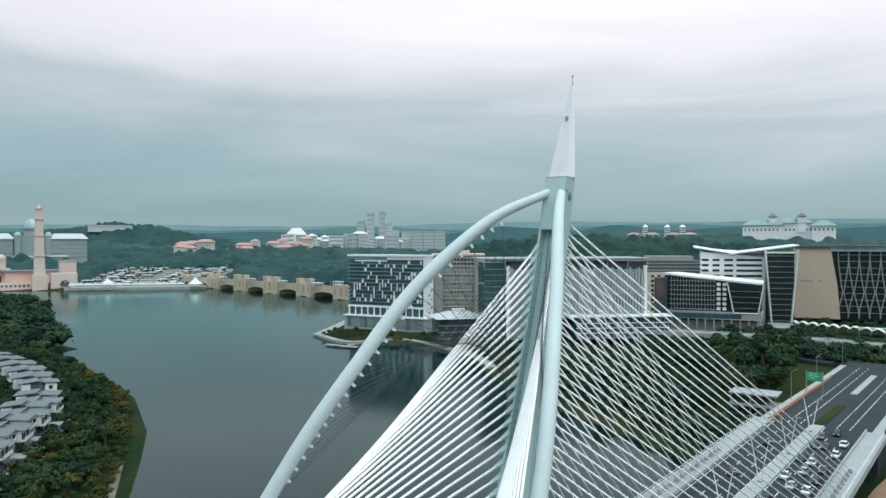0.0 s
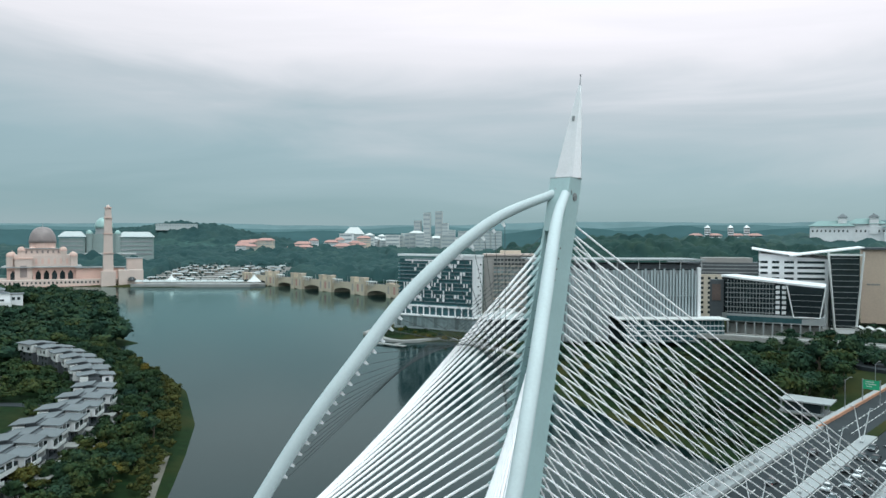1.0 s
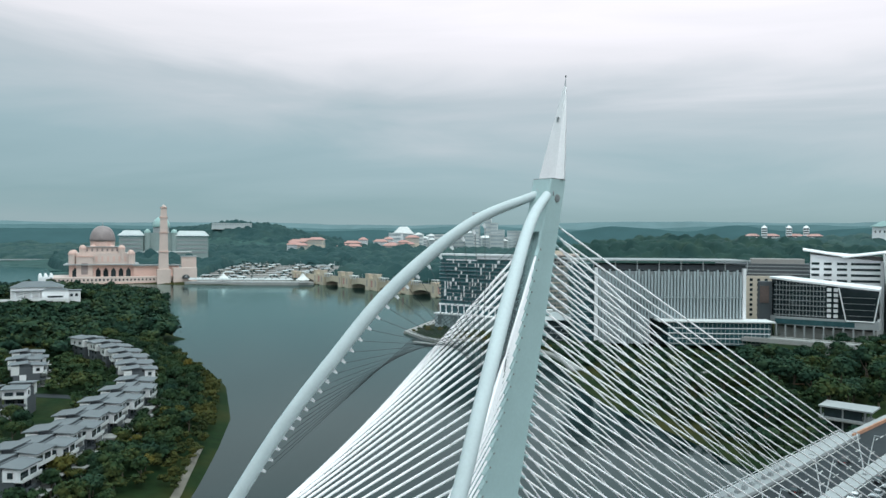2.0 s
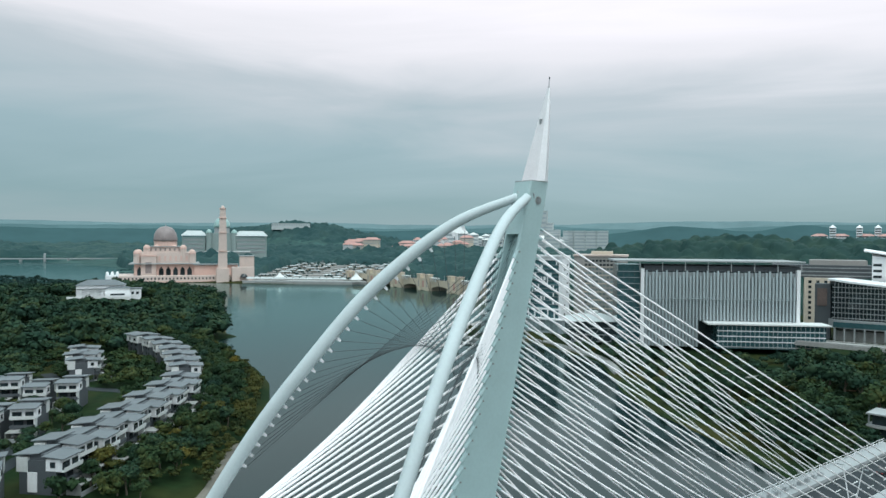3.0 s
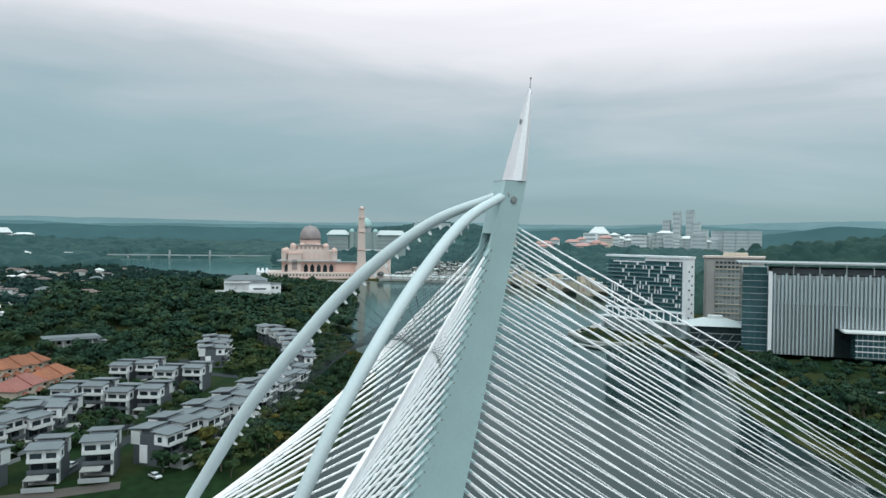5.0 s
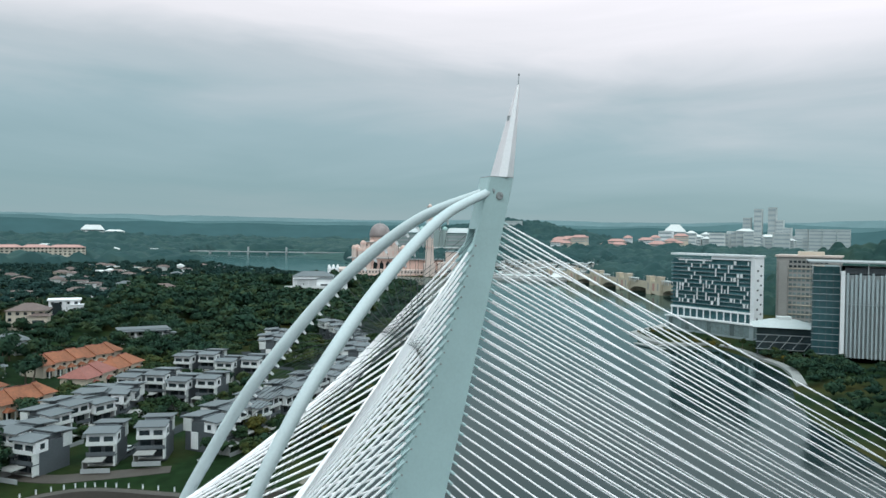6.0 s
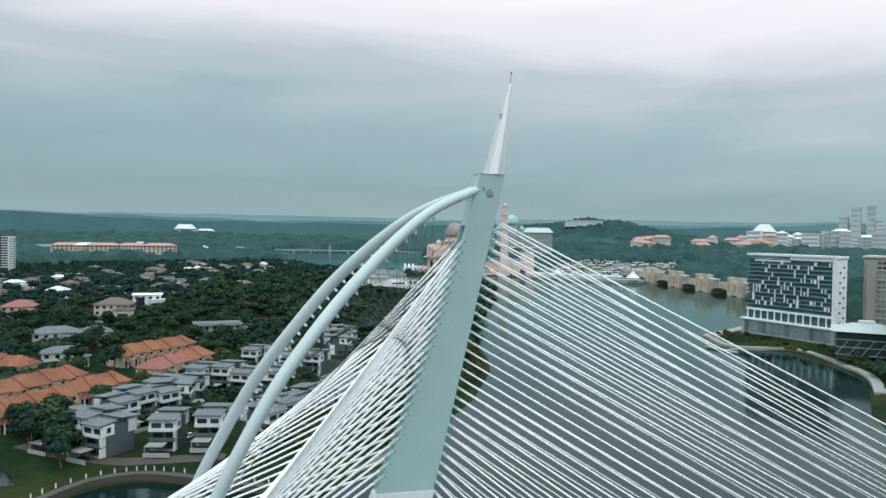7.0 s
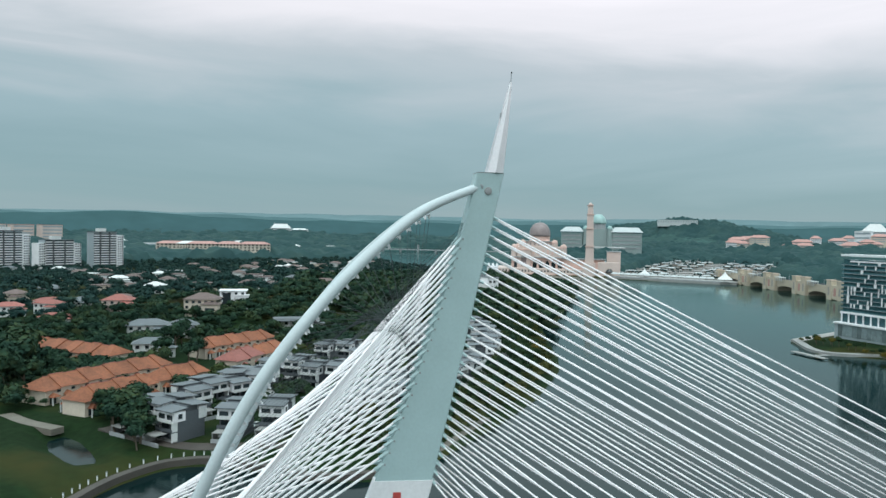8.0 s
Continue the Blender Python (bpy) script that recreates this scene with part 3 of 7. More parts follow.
def screen_building():
    p, q = (8.6, 461.5), (98.9, 477.2)
    L, rz = facade(p, q)
    h = thing("office_building", site(p[0], p[1], 6, rz), "wide office building behind a screen of grey vertical fins", "office building")
    top = 47.6
    bm = bmesh.new()
    box(bm, 1, L - 1, 2.4, 36, 0, top - 1.5)
    part("body", bm, GLASS_DARK, h, "dark glass wall")
    bm = bmesh.new()
    box(bm, 2, L + 2, 6, 40, top - 1.5, top + 1.8)
    part("top_storey", bm, CHARCOAL, h)
    bm = bmesh.new()
    box(bm, -16, L + 4, 2, 44, top + 4.2, top + 5.0)
    part("roof_slab", bm, CONC, h)
    for c in range(9):
        piece("roof_post", 0.5, 0.5, 5.7, CONC, h, -14 + c * (L + 16) / 8, 3, top - 1.5)
    for x in (0.7, L - 0.7):
        piece("edge_frame", 2.0, 2.2, top if x < 5 else top - 15, WHITE, h, x, 0.6, 0 if x < 5 else 15)
    n = 44
    for c in range(n):
        x = 3 + c * (L - 6) / (n - 1)
        hi = top - 1.0 - (3.2 if c % 3 == 1 else 0.4 * (c % 3))
        piece("upper_fin", 1.15, 0.5, hi - 30.0, FIN, h, x, -0.1 - 0.25 * (c % 2), 30.0)
        low = 0.5 if x < 34 else 16.5
        piece("lower_fin", 0.85, 0.9, 29.2 - low, FIN, h, x, 0.2, low)
    piece("screen_backing", L - 3, 0.3, 29.0, METAL, h, L / 2, 1.5, 16.5)
    piece("screen_backing", 32, 0.3, 16.0, METAL, h, 18, 1.5, 0.5)
    piece("rail", L - 3, 1.0, 0.5, FIN, h, L / 2, 0.1, 29.3)
    # podium in front
    bm = bmesh.new()
    box(bm, 42, L + 11, -11, 2, 1.5, 15.5)
    part("podium", bm, GLASS_TEAL, h, "dark glazed podium with white bands")
    for c in range(24):
        piece("podium_mullion", 0.2, 0.3, 13, FIN, h, 43 + c * (L + 9 - 42) / 23, -11.1, 2.0)
    piece("podium_roof", L + 13 - 36, 16, 0.8, OFFWHITE, h, (L + 13 + 37) / 2, -5, 15.5)
    for k in range(4):
        piece("podium_band", L + 11 - 42, 0.5, 0.5, WHITE if k else CONC, h, (L + 53) / 2, -11.2, 2.4 + k * 3.1)
    bm = bmesh.new()
    box(bm, -14, 0.2, 4, 30, -2, top + 2.2)
    glassy = part("glass_wing", bm, GLASS_TEAL, h, "teal glass corner wing")
    for k in range(13):
        piece("floor_band", 14.4, 0.3, 0.3, BLUE_GREY, h, -6.9, 3.85, 1 + k * 3.7)
    for c in range(5):
        piece("mullion", 0.18, 0.2, top, CHARCOAL, h, -13.5 + c * 3.3, 3.9, 0)


screen_building()


def black_pavilion():
    L, rz = facade((-35, 466), (-5, 474))
    h = thing("pavilion", site(-35, 466, 2.2, rz), "low black-framed glass pavilion with a pale hipped roof", "pavilion")
    bm = bmesh.new()
    box(bm, 0, L, 0, 26, 3.5, 17)
    part("body", bm, GLASS_DARK, h)
    for c in range(7):
        piece("column", 0.5, 0.5, 3.5, CHARCOAL, h, 0.6 + c * (L - 1.2) / 6, 0.4, 0)
    for k in range(4):
        piece("band", L + 0.6, 0.4, 0.45, METAL, h, L / 2, -0.2, 4 + k * 4.2)
    for c in range(5):
        bm = bmesh.new()
        x = c * (L - 6) / 4
        pipe(bm, [(x, -0.3, 4.2), (x + 6, -0.3, 12.4)], 0.16, 5)
        part("brace", bm, METAL, h)
    bm = bmesh.new()
    loft(bm, [[(-2, -2, 17), (L + 2, -2, 17), (L + 2, 28, 17), (-2, 28, 17)], [(9, 9, 20.6), (L - 9, 9, 20.6), (L - 9, 17, 20.6), (9, 17, 20.6)]])
    part("roof", bm, FAR_WALL, h, "pale metal hipped roof")
    piece("roof_lantern", 8, 6, 1.8, OFFWHITE, h, L / 2, 13, 20.6)


black_pavilion()


def beige_block():
    h = thing("office_block", site(128, 640, 6, -8), "beige office block under a dark upper storey", "office building")
    bm = bmesh.new()
    box(bm, 0, 36, 0, 26, 0, 36)
    part("body", bm, CREAM, h)
    bm = bmesh.new()
    box(bm, -24, 52, 4, 34, 36, 46)
    part("upper_storeys", bm, CHARCOAL, h)
    piece("roof", 40, 24, 4.0, TAN, h, 24, 18, 46)
    for k in range(3):
        piece("upper_band", 76.4, 0.4, 0.7, CONC, h, 14, 3.9, 37.5 + k * 3.0)
    for k in range(8):
        for c in range(6):
            piece("window", 2.2, 0.3, 2.2, GLASS_DARK, h, 4 + c * 5.6, -0.08, 3 + k * 4.1)


beige_block()


def twin_office():
    """White tower with ribbon windows and a leaning glass front, over a lower glass wing."""
    h = thing("office_tower", site(158, 566, 4, -14), "white office tower with ribbon windows and a leaning framed glass front", "office building")
    bm = bmesh.new()
    prism(bm, [(0, 0), (46, 4), (46, 30), (0, 30)], 0, [57, 53, 56, 60])
    part("body", bm, WHITE, h)
    bm = bmesh.new()
    prism(bm, [(-5, -3), (24, -2), (24, 33), (-5, 33)], [60, 55.2, 56, 61], [60.8, 56, 56.8, 61.8])
    part("roof_wing", bm, WHITE, h, "upswept white roof wing")
    bm = bmesh.new()
    prism(bm, [(20, -3), (68, -1), (68, 32), (20, 33)], [55.0, 61.5, 62, 55.5], [55.8, 62.3, 62.8, 56.3])
    part("roof_wing", bm, WHITE, h, "upswept white roof wing")
    for k in range(12):
        z = 6 + k * 4.0
        for x, w in ((3.2, 5.0), (11.0, 5.0), (20, 6.4), (34.5, 18)):
            piece("ribbon_window", w, 0.4, 1.7, GLASS_DARK, h, x, 0.09 * x - 0.06, z, 5.0)
        piece("side_window", 0.4, 8, 1.7, GLASS_DARK, h, -0.02, 8, z)
        piece("side_window", 0.4, 8, 1.7, GLASS_DARK, h, -0.02, 20, z)
    bm = bmesh.new()
    prism(bm, [(46.5, -1.5), (65, 0), (65, 26), (46.5, 26)], 4, 56)
    part("glass_front", bm, GLASS_DARK, h, "dark reflective glass")
    for x0, x1, y in ((46, 50, -2.6), (67.5, 63, -1.2)):
        bm = bmesh.new()
        pipe(bm, [(x1 if x0 > 60 else x0 + 3.5, y, 3.5), (x0 if x0 > 60 else x0 - 1.0, y, 59)], 0.75, 4)
        part("frame_post", bm, OFFWHITE, h)
    piece("frame_foot", 18, 1.6, 1.4, OFFWHITE, h, 56, -1.6, 3.2)
    piece("frame_head", 21, 1.6, 1.4, OFFWHITE, h, 56, -1.4, 56)
    for k in range(13):
        piece("glass_band", 17.5, 0.4, 0.35, METAL, h, 55.7, -1.2, 6 + k * 4.0, 4.6)
    piece("entrance", 12, 2, 3.6, WHITE, h, 56, -1.4, 0)
    # lower wing
    w = thing("office_wing", site(128, 547, 4, -16), "curved lower office wing with white roof rim and slanted glass panel", "office building")
    bm = bmesh.new()
    outline = [(0, 6), (4, 1), (12, -1), (64, -4), (66, 14), (10, 24), (0, 16)]
    prism(bm, outline, 10, [40, 40, 39, 34, 35, 40, 40])
    part("body", bm, GLASS_DARK, w, "dark glass body")
    bm = bmesh.new()
    o2 = [(x * 1.04 - 1.5, y * 1.15 - 1.2) for x, y in outline]
    prism(bm, o2, [40.2, 40.2, 39.2, 34.2, 35.2, 40.2, 40.2], [41.5, 41.5, 40.5, 35.4, 36.4, 41.5, 41.5])
    part("roof_rim", bm, WHITE, w)
    bm = bmesh.new()
    prism(bm, [(x * 1.02 - 0.5, y * 1.1 - 3.2) for x, y in outline], 9.0, 14.5)
    part("podium", bm, CONC, w)
    bm = bmesh.new()
    prism(bm, [(x * 0.95 + 2, y * 0.95) for x, y in outline], 0, 7.5)
    part("ground_floor", bm, CONC_DARK, w)
    bm = bmesh.new()
    box(bm, -9, 0.5, 4, 14, 0, 38)
    part("brown_tower", bm, CHARCOAL, w)
    piece("tower_panel", 6, 0.5, 12, ROOF_BROWN, w, -4.5, 3.8, 23)
    for k in range(7):
        piece("floor_band", 32, 0.5, 0.5, CONC, w, 18, -1.8, 15.6 + k * 3.4, -3)
    for c in range(15):
        piece("mullion", 0.25, 0.4, 24, METAL, w, 3.5 + c * 2.1, -1.6 - c * 0.04, 15, -3)
    for c in range(11):
        piece("base_column", 0.9, 0.9, 9.2, CONC, w, 4 + c * 5.8, -5.0 - c * 0.2, 0)
    for x in (36, 40):
        for k in range(6):
            piece("white_bay", 2.6, 1.0, 2.2, WHITE, w, x, -3.2, 15.5 + k * 3.5)
    piece("podium_glazing", 60, 0.4, 3.4, GLASS_TEAL, w, 33, -5.6, 9.8, -3)
    bm = bmesh.new()
    loft(bm, [[(46, -6.4, 14.2), (62, -7.2, 14.2), (62, -5.2, 14.2), (46, -4.4, 14.2)], [(42, -6.4, 35.8), (65, -7.2, 34.4), (65, -4.8, 34.4), (42, -4.2, 35.8)]])
    part("slanted_panel", bm, GLASS_DARK, w)
    for a, b in (((46, -6.8, 14), (41.6, -6.8, 36)), ((62, -7.6, 14), (65.4, -7.6, 34.6)), ((46, -6.8, 14), (62, -7.6, 14))):
        bm = bmesh.new()
        pipe(bm, [a, b], 0.4, 4)
        part("panel_frame", bm, WHITE, w)
    for k in range(4):
        piece("panel_band", 19, 0.3, 0.25, METAL, w, 53.5, -7.0, 17.5 + k * 4, -3)


twin_office()


def lattice_building():
    p, q = (240, 596), (262, 588)
    h = thing("civic_building", site(240, 596, 8, -20), "tan stone slab beside a facade of white branching lattice", "office building")
    bm = bmesh.new()
    loft(bm, [[(0, 0, 0), (32, 0, 0), (29, 40, 0), (0, 40, 0)], [(0, 0, 26), (30, 0, 26), (27, 40, 26), (0, 40, 26)], [(0, 0, 56), (25, 0, 56), (23, 40, 56), (0, 40, 56)]])
    part("stone_slab", bm, STONE_TAN, h, "plain tan stone wall")
    for x, w in ((3, 2.5), (7.5, 6), (16, 2.6)):
        piece("wall_sign", w, 0.2, 1.2, TAN, h, x + 2, -0.08, 29)
    bm = bmesh.new()
    box(bm, 24.2, 106, 3, 40, 0, 54)
    part("glass_hall", bm, GLASS_DARK, h)
    piece("roof_edge", 108, 44, 1.6, CHARCOAL, h, 53, 20, 56)
    piece("lattice_head", 80, 1.6, 1.2, OFFWHITE, h, 65.6, 1.2, 53)
    for c in range(10):
        x = 34 + c * 7.2
        for d in (-1, 1):
            pts = [(x + d * (3.55 * math.cos(k / 5 * math.pi / 2) if k < 5 else 0.3 if k == 5 else 0.3 + 3.3 * math.sin((k - 5) / 8 * math.pi / 2)), 1.4, 1 + k * 4.0) for k in range(14)]
            bm = bmesh.new()
            pipe(bm, pts, 0.42, 5)
            part("lattice_rib", bm, CONC, h)
    for k in range(10):
        piece("floor_line", 74, 0.3, 0.4, METAL, h, 68.6, 2.9, 5 + k * 5)


lattice_building()


# ---- the far bank ----
def lake_mosque():
    rz = math.degrees(math.atan2(996 - 885, -618 + 765))
    m = thing("mosque", site(-780, 893, 0, rz), "rose granite lakeside mosque with a large ribbed dome and arcaded podium", "mosque")
    bm = bmesh.new()
    box(bm, 6, 196, 0, 90, -3, 10.5)
    part("lake_wall", bm, PINK_PALE, m)
    piece("plinth", 192, 2, 3.4, PINK, m, 101, -0.6, -1)
    for c in range(34):
        piece("wall_window", 2.2, 0.5, 3.0, GLASS_DARK, m, 12 + c * 5.35, -0.1, 5)
    bm = bmesh.new()
    box(bm, -4, 14, -2, 14, -2, 12)
    part("gate_house", bm, WHITE, m, "white gatehouse with three small turrets")
    for x in (-2, 5, 12):
        bm = bmesh.new()
        dome(bm, x, 4, 12, 2.6, 6, 10, 5)
        part("turret", bm, WHITE, m)
    bm = bmesh.new()
    box(bm, 34, 124, 24, 92, 10, 28)
    part("arcade", bm, PINK, m)
    for c in range(8):
        bm = bmesh.new()
        x = 42 + c * 10.5
        prism(bm, [(x - 3.4, 23.7), (x + 3.4, 23.7), (x + 3.4, 24.2), (x - 3.4, 24.2)], 10.5, 19)
        loft(bm, [[(x - 3.4, 23.7, 19), (x + 3.4, 23.7, 19), (x + 3.4, 24.2, 19), (x - 3.4, 24.2, 19)], [(x - 0.2, 23.7, 24), (x + 0.2, 23.7, 24), (x + 0.2, 24.2, 24), (x - 0.2, 24.2, 24)]])
        part("arch_opening", bm, GLASS_DARK, m, "dark pointed arch")
    piece("eave_slab", 104, 84, 1.4, CONC, m, 79, 58, 28)
    piece("court_roof", 78, 40, 1.2, CONC, m, 158, 50, 22)
    for c in range(10):
        piece("court_column", 1.2, 1.2, 12, PINK, m, 124 + c * 7.5, 31, 10)
    bm = bmesh.new()
    box(bm, 42, 116, 30, 88, 29.4, 46)
    part("prayer_hall", bm, PINK_PALE, m)
    for c in range(9):
        piece("hall_window", 3.0, 0.5, 8, PINK, m, 47 + c * 8, 29.8, 33)
    bm = bmesh.new()
    box(bm, 54, 104, 36, 84, 46, 55)
    hall = part("upper_hall", bm, PINK_PALE, m)
    for c in range(7):
        piece("clerestory", 2.6, 0.5, 4.2, DOME_ROSE, hall, 58 + c * 7, 35.9, 48.5)
    piece("upper_eave", 54, 52, 1.0, CONC, hall, 79, 60, 55)
    bm = bmesh.new()
    box(bm, 44, 66, 21, 31, 10, 40)
    porch = part("portico", bm, PINK_PALE, m)
    piece("portico_arch", 9, 0.6, 17, DOME_ROSE, porch, 55, 20.9, 14)
    piece("portico_crown", 24, 11, 2.0, PINK, porch, 55, 26, 40)
    for x, y in ((38, 28), (120, 28), (38, 88), (120, 88), (52, 34), (106, 34), (66, 44), (92, 44)):
        up = 8 if 50 < x < 110 else 0
        bm = bmesh.new()
        pipe(bm, [(x, y, 29 + up), (x, y, 44 + up)], 5, 8)
        tower = part("corner_turret", bm, PINK_PALE, m)
        bm = bmesh.new()
        dome(bm, x, y, 44 + up, 5.4, 6.5, 12, 5)
        part("turret_dome", bm, PINK, tower)
    bm = bmesh.new()
    pipe(bm, [(79, 60, 55), (79, 60, 64)], 17.5, 24)
    part("drum", bm, PINK, m)
    bm = bmesh.new()
    dome(bm, 79, 60, 64, 18.5, 24, 28, 10, 0.8)
    smooth(part("dome", bm, DOME_ROSE, m, "rose-coloured patterned dome"))
    bm = bmesh.new()
    pipe(bm, [(79, 60, 88), (79, 60, 94)], (0.8, 0.15), 6)
    part("finial", bm, METAL, m)
    # tall minaret in the lake
    t = thing("minaret", site(-643, 984, 0, rz), "tall square rose-stone minaret standing in the lake", "minaret")
    bm = bmesh.new()
    box(bm, -9.5, 9.5, -9.5, 9.5, -4, 22)
    part("base", bm, PINK_PALE, t)
    z, w = 22, 7.0
    for hgt, nw in ((27, 6.3), (29, 5.6), (23, 4.9), (15, 4.0)):
        bm = bmesh.new()
        loft(bm, [[(a * w, b * w, z) for a, b in ((-1, -1), (1, -1), (1, 1), (-1, 1))], [(a * nw, b * nw, z + hgt) for a, b in ((-1, -1), (1, -1), (1, 1), (-1, 1))]])
        part("tier", bm, PINK_PALE, t)
        piece("balcony", nw * 2 + 2.2, nw * 2 + 2.2, 1.0, PINK, t, 0, 0, z + hgt - 0.5)
        z, w = z + hgt, nw - 0.2
    bm = bmesh.new()
    dome(bm, 0, 0, z, 3.2, 4.5, 10, 5)
    part("cap", bm, PINK_PALE, t)
    g = thing("gate_block", site(-632, 992, 0, rz), "rose-stone gate block with an arched opening at the water", "gate")
    bm = bmesh.new()
    box(bm, 0, 34, -8, 10, -3, 24)
    part("body", bm, PINK_PALE, g)
    bm = bmesh.new()
    dome(bm, 18, -8.2, 8, 6, 6, 14, 5)
    part("arch_opening", bm, GLASS_DARK, g)
    piece("upper_block", 22, 18, 42, PINK_PALE, g, 26, 40, -2)
    piece("upper_cornice", 24, 20, 1.4, CONC, g, 26, 40, 40)
    piece("link_roof", 70, 12, 1.4, CONC, g, -22, 30, 27)
    piece("link_wall", 66, 8, 26, PINK, g, -22, 32, 0)


lake_mosque()


def premier_office():
    h = thing("government_building", site(-960, 1300, 0, 32), "grey-green government building with a pale green onion dome", "government building")
    for x, w in ((2, 46), (110, 66)):
        bm = bmesh.new()
        box(bm, x, x + w, 0, 40, -4, 72)
        wing = part("wing", bm, GREY_GREEN, h)
        piece("wing_eave", w + 4, 46, 1.2, WHITE, wing, x + w / 2, 20, 74)
        bm = bmesh.new()
        loft(bm, [[(x - 2, -3, 75.2), (x + w + 2, -3, 75.2), (x + w + 2, 43, 75.2), (x - 2, 43, 75.2)], [(x + 8, 19, 85), (x + w - 8, 19, 85), (x + w - 8, 21, 85), (x + 8, 21, 85)]])
        part("wing_roof", bm, FAR_WALL, wing, "pale hipped roof")
        for k in range(4):
            piece("window_band", w - 6, 0.6, 3, METAL, wing, x + w / 2, -0.2, 38 + k * 8.5)
    piece("entrance_canopy", 92, 16, 2.2, OFFWHITE, h, 96, -34, 40)
    for c in range(8):
        piece("canopy_column", 2.0, 2.0, 42, GREY_GREEN, h, 56 + c * 11.5, -38, -2)
    bm = bmesh.new()
    box(bm, 58, 106, 4, 44, -4, 80)
    part("centre_block", bm, GREY_GREEN, h)
    for x in (56, 108):
        bm = bmesh.new()
        pipe(bm, [(x, 2, -4), (x, 2, 80)], 6, 8)
        tower = part("tower", bm, GREY_GREEN, h)
        bm = bmesh.new()
        dome(bm, x, 2, 80, 6.4, 8, 12, 5)
        part("tower_dome", bm, DOME_GREEN, tower)
    bm = bmesh.new()
    pipe(bm, [(82, 20, 80), (82, 20, 92)], 16, 16)
    part("drum", bm, CONC, h)
    bm = bmesh.new()
    dome(bm, 82, 20, 92, 17.5, 22, 20, 8, 0.85)
    smooth(part("dome", bm, DOME_GREEN, h, "pale green onion dome"))


premier_office()


def arch_bridge():
    p, q = (-463, 1092), (-173, 855)
    L, rz = facade(p, q)
    b = thing("arch_bridge", site(p[0], p[1], 0, rz), "sandstone-coloured road bridge with low arches and pier towers", "bridge")
    n = 5
    span = L / n
    for i in range(n):
        bm = bmesh.new()
        x0 = i * span
        steps = 10
        ring = []
        for k in range(steps + 1):
            a = math.pi * k / steps
            ring.append((x0 + span / 2 - (span / 2 - 16.0) * math.cos(a), 1.6 + 5.6 * math.sin(a)))
        top = [(x0 + span * k / steps, 13.0) for k in range(steps + 1)]
        front = [bm.verts.new((x, -8, z)) for x, z in ring]
        fr_t = [bm.verts.new((x, -8, z)) for x, z in top]
        back = [bm.verts.new((x, 26, z)) for x, z in ring]
        bk_t = [bm.verts.new((x, 26, z)) for x, z in top]
        for k in range(steps):
            bm.faces.new((front[k], front[k + 1], fr_t[k + 1], fr_t[k]))
            bm.faces.new((back[k + 1], back[k], bk_t[k], bk_t[k + 1]))
            bm.faces.new((front[k + 1], front[k], back[k], back[k + 1]))
            bm.faces.new((fr_t[k], fr_t[k + 1], bk_t[k + 1], bk_t[k]))
        part("arch_span", bm, SAND, b)
    for i in range(n + 1):
        tall = 24.5 if 0 < i < n else 20
        for dx in (-10.5, 10.5):
            piece("pier_tower", 9.0, 7, tall, SAND, b, i * span + dx, -8.5, -3)
            piece("tower_cap", 10.0, 8, 1.0, STONE_TAN, b, i * span + dx, -8.5, tall - 3)
            piece("tower_niche", 2.6, 0.4, 9, TAN, b, i * span + dx, -12.05, 5)
        piece("pier", 32, 36, 13, SAND, b, i * span, 9.6, -3)
        piece("pier_foot", 36, 44, 2.6, CONC, b, i * span, 9, -3)
        piece("tower_link", 12.2, 5.4, 15.5, SAND, b, i * span, -8.3, 1)
        piece("niche", 4.0, 0.5, 9, ROOF_PALE, b, i * span, -11.1, 4.5)
        for sy in (-9, 23):
            bm = bmesh.new()
            x = i * span + 26
            box(bm, x - 8, x + 8, sy - 3.4, sy + 3.4, 17.6, 18.4)
            for px in (-6.6, -2.2, 2.2, 6.6):
                for py in (-2.6, 2.6):
                    box(bm, x + px - 0.35, x + px + 0.35, sy + py - 0.35, sy + py + 0.35, 13.0, 17.7)
            part("shelter", bm, OFFWHITE, b, "pale flat-roofed shelter on the bridge")
    piece("parapet", L, 1.0, 2.2, SAND, b, L / 2, -7.6, 13)
    piece("deck", L, 30, 0.3, ASPHALT, b, L / 2, 9, 13)
    for c in range(14):
        piece("lamp_post", 0.35, 0.35, 9, METAL, b, 12 + c * L / 14.5, -6.4, 13.3)


arch_bridge()


PLAZA_ROWS = 8


def plaza(x, y):
    """A place on the plaza: along the shore, inland."""
    return -600 + x * 0.970 - y * 0.242, 972 + x * 0.242 + y * 0.970


def plaza_z(r):
    return 3.6 + 1.5 * r


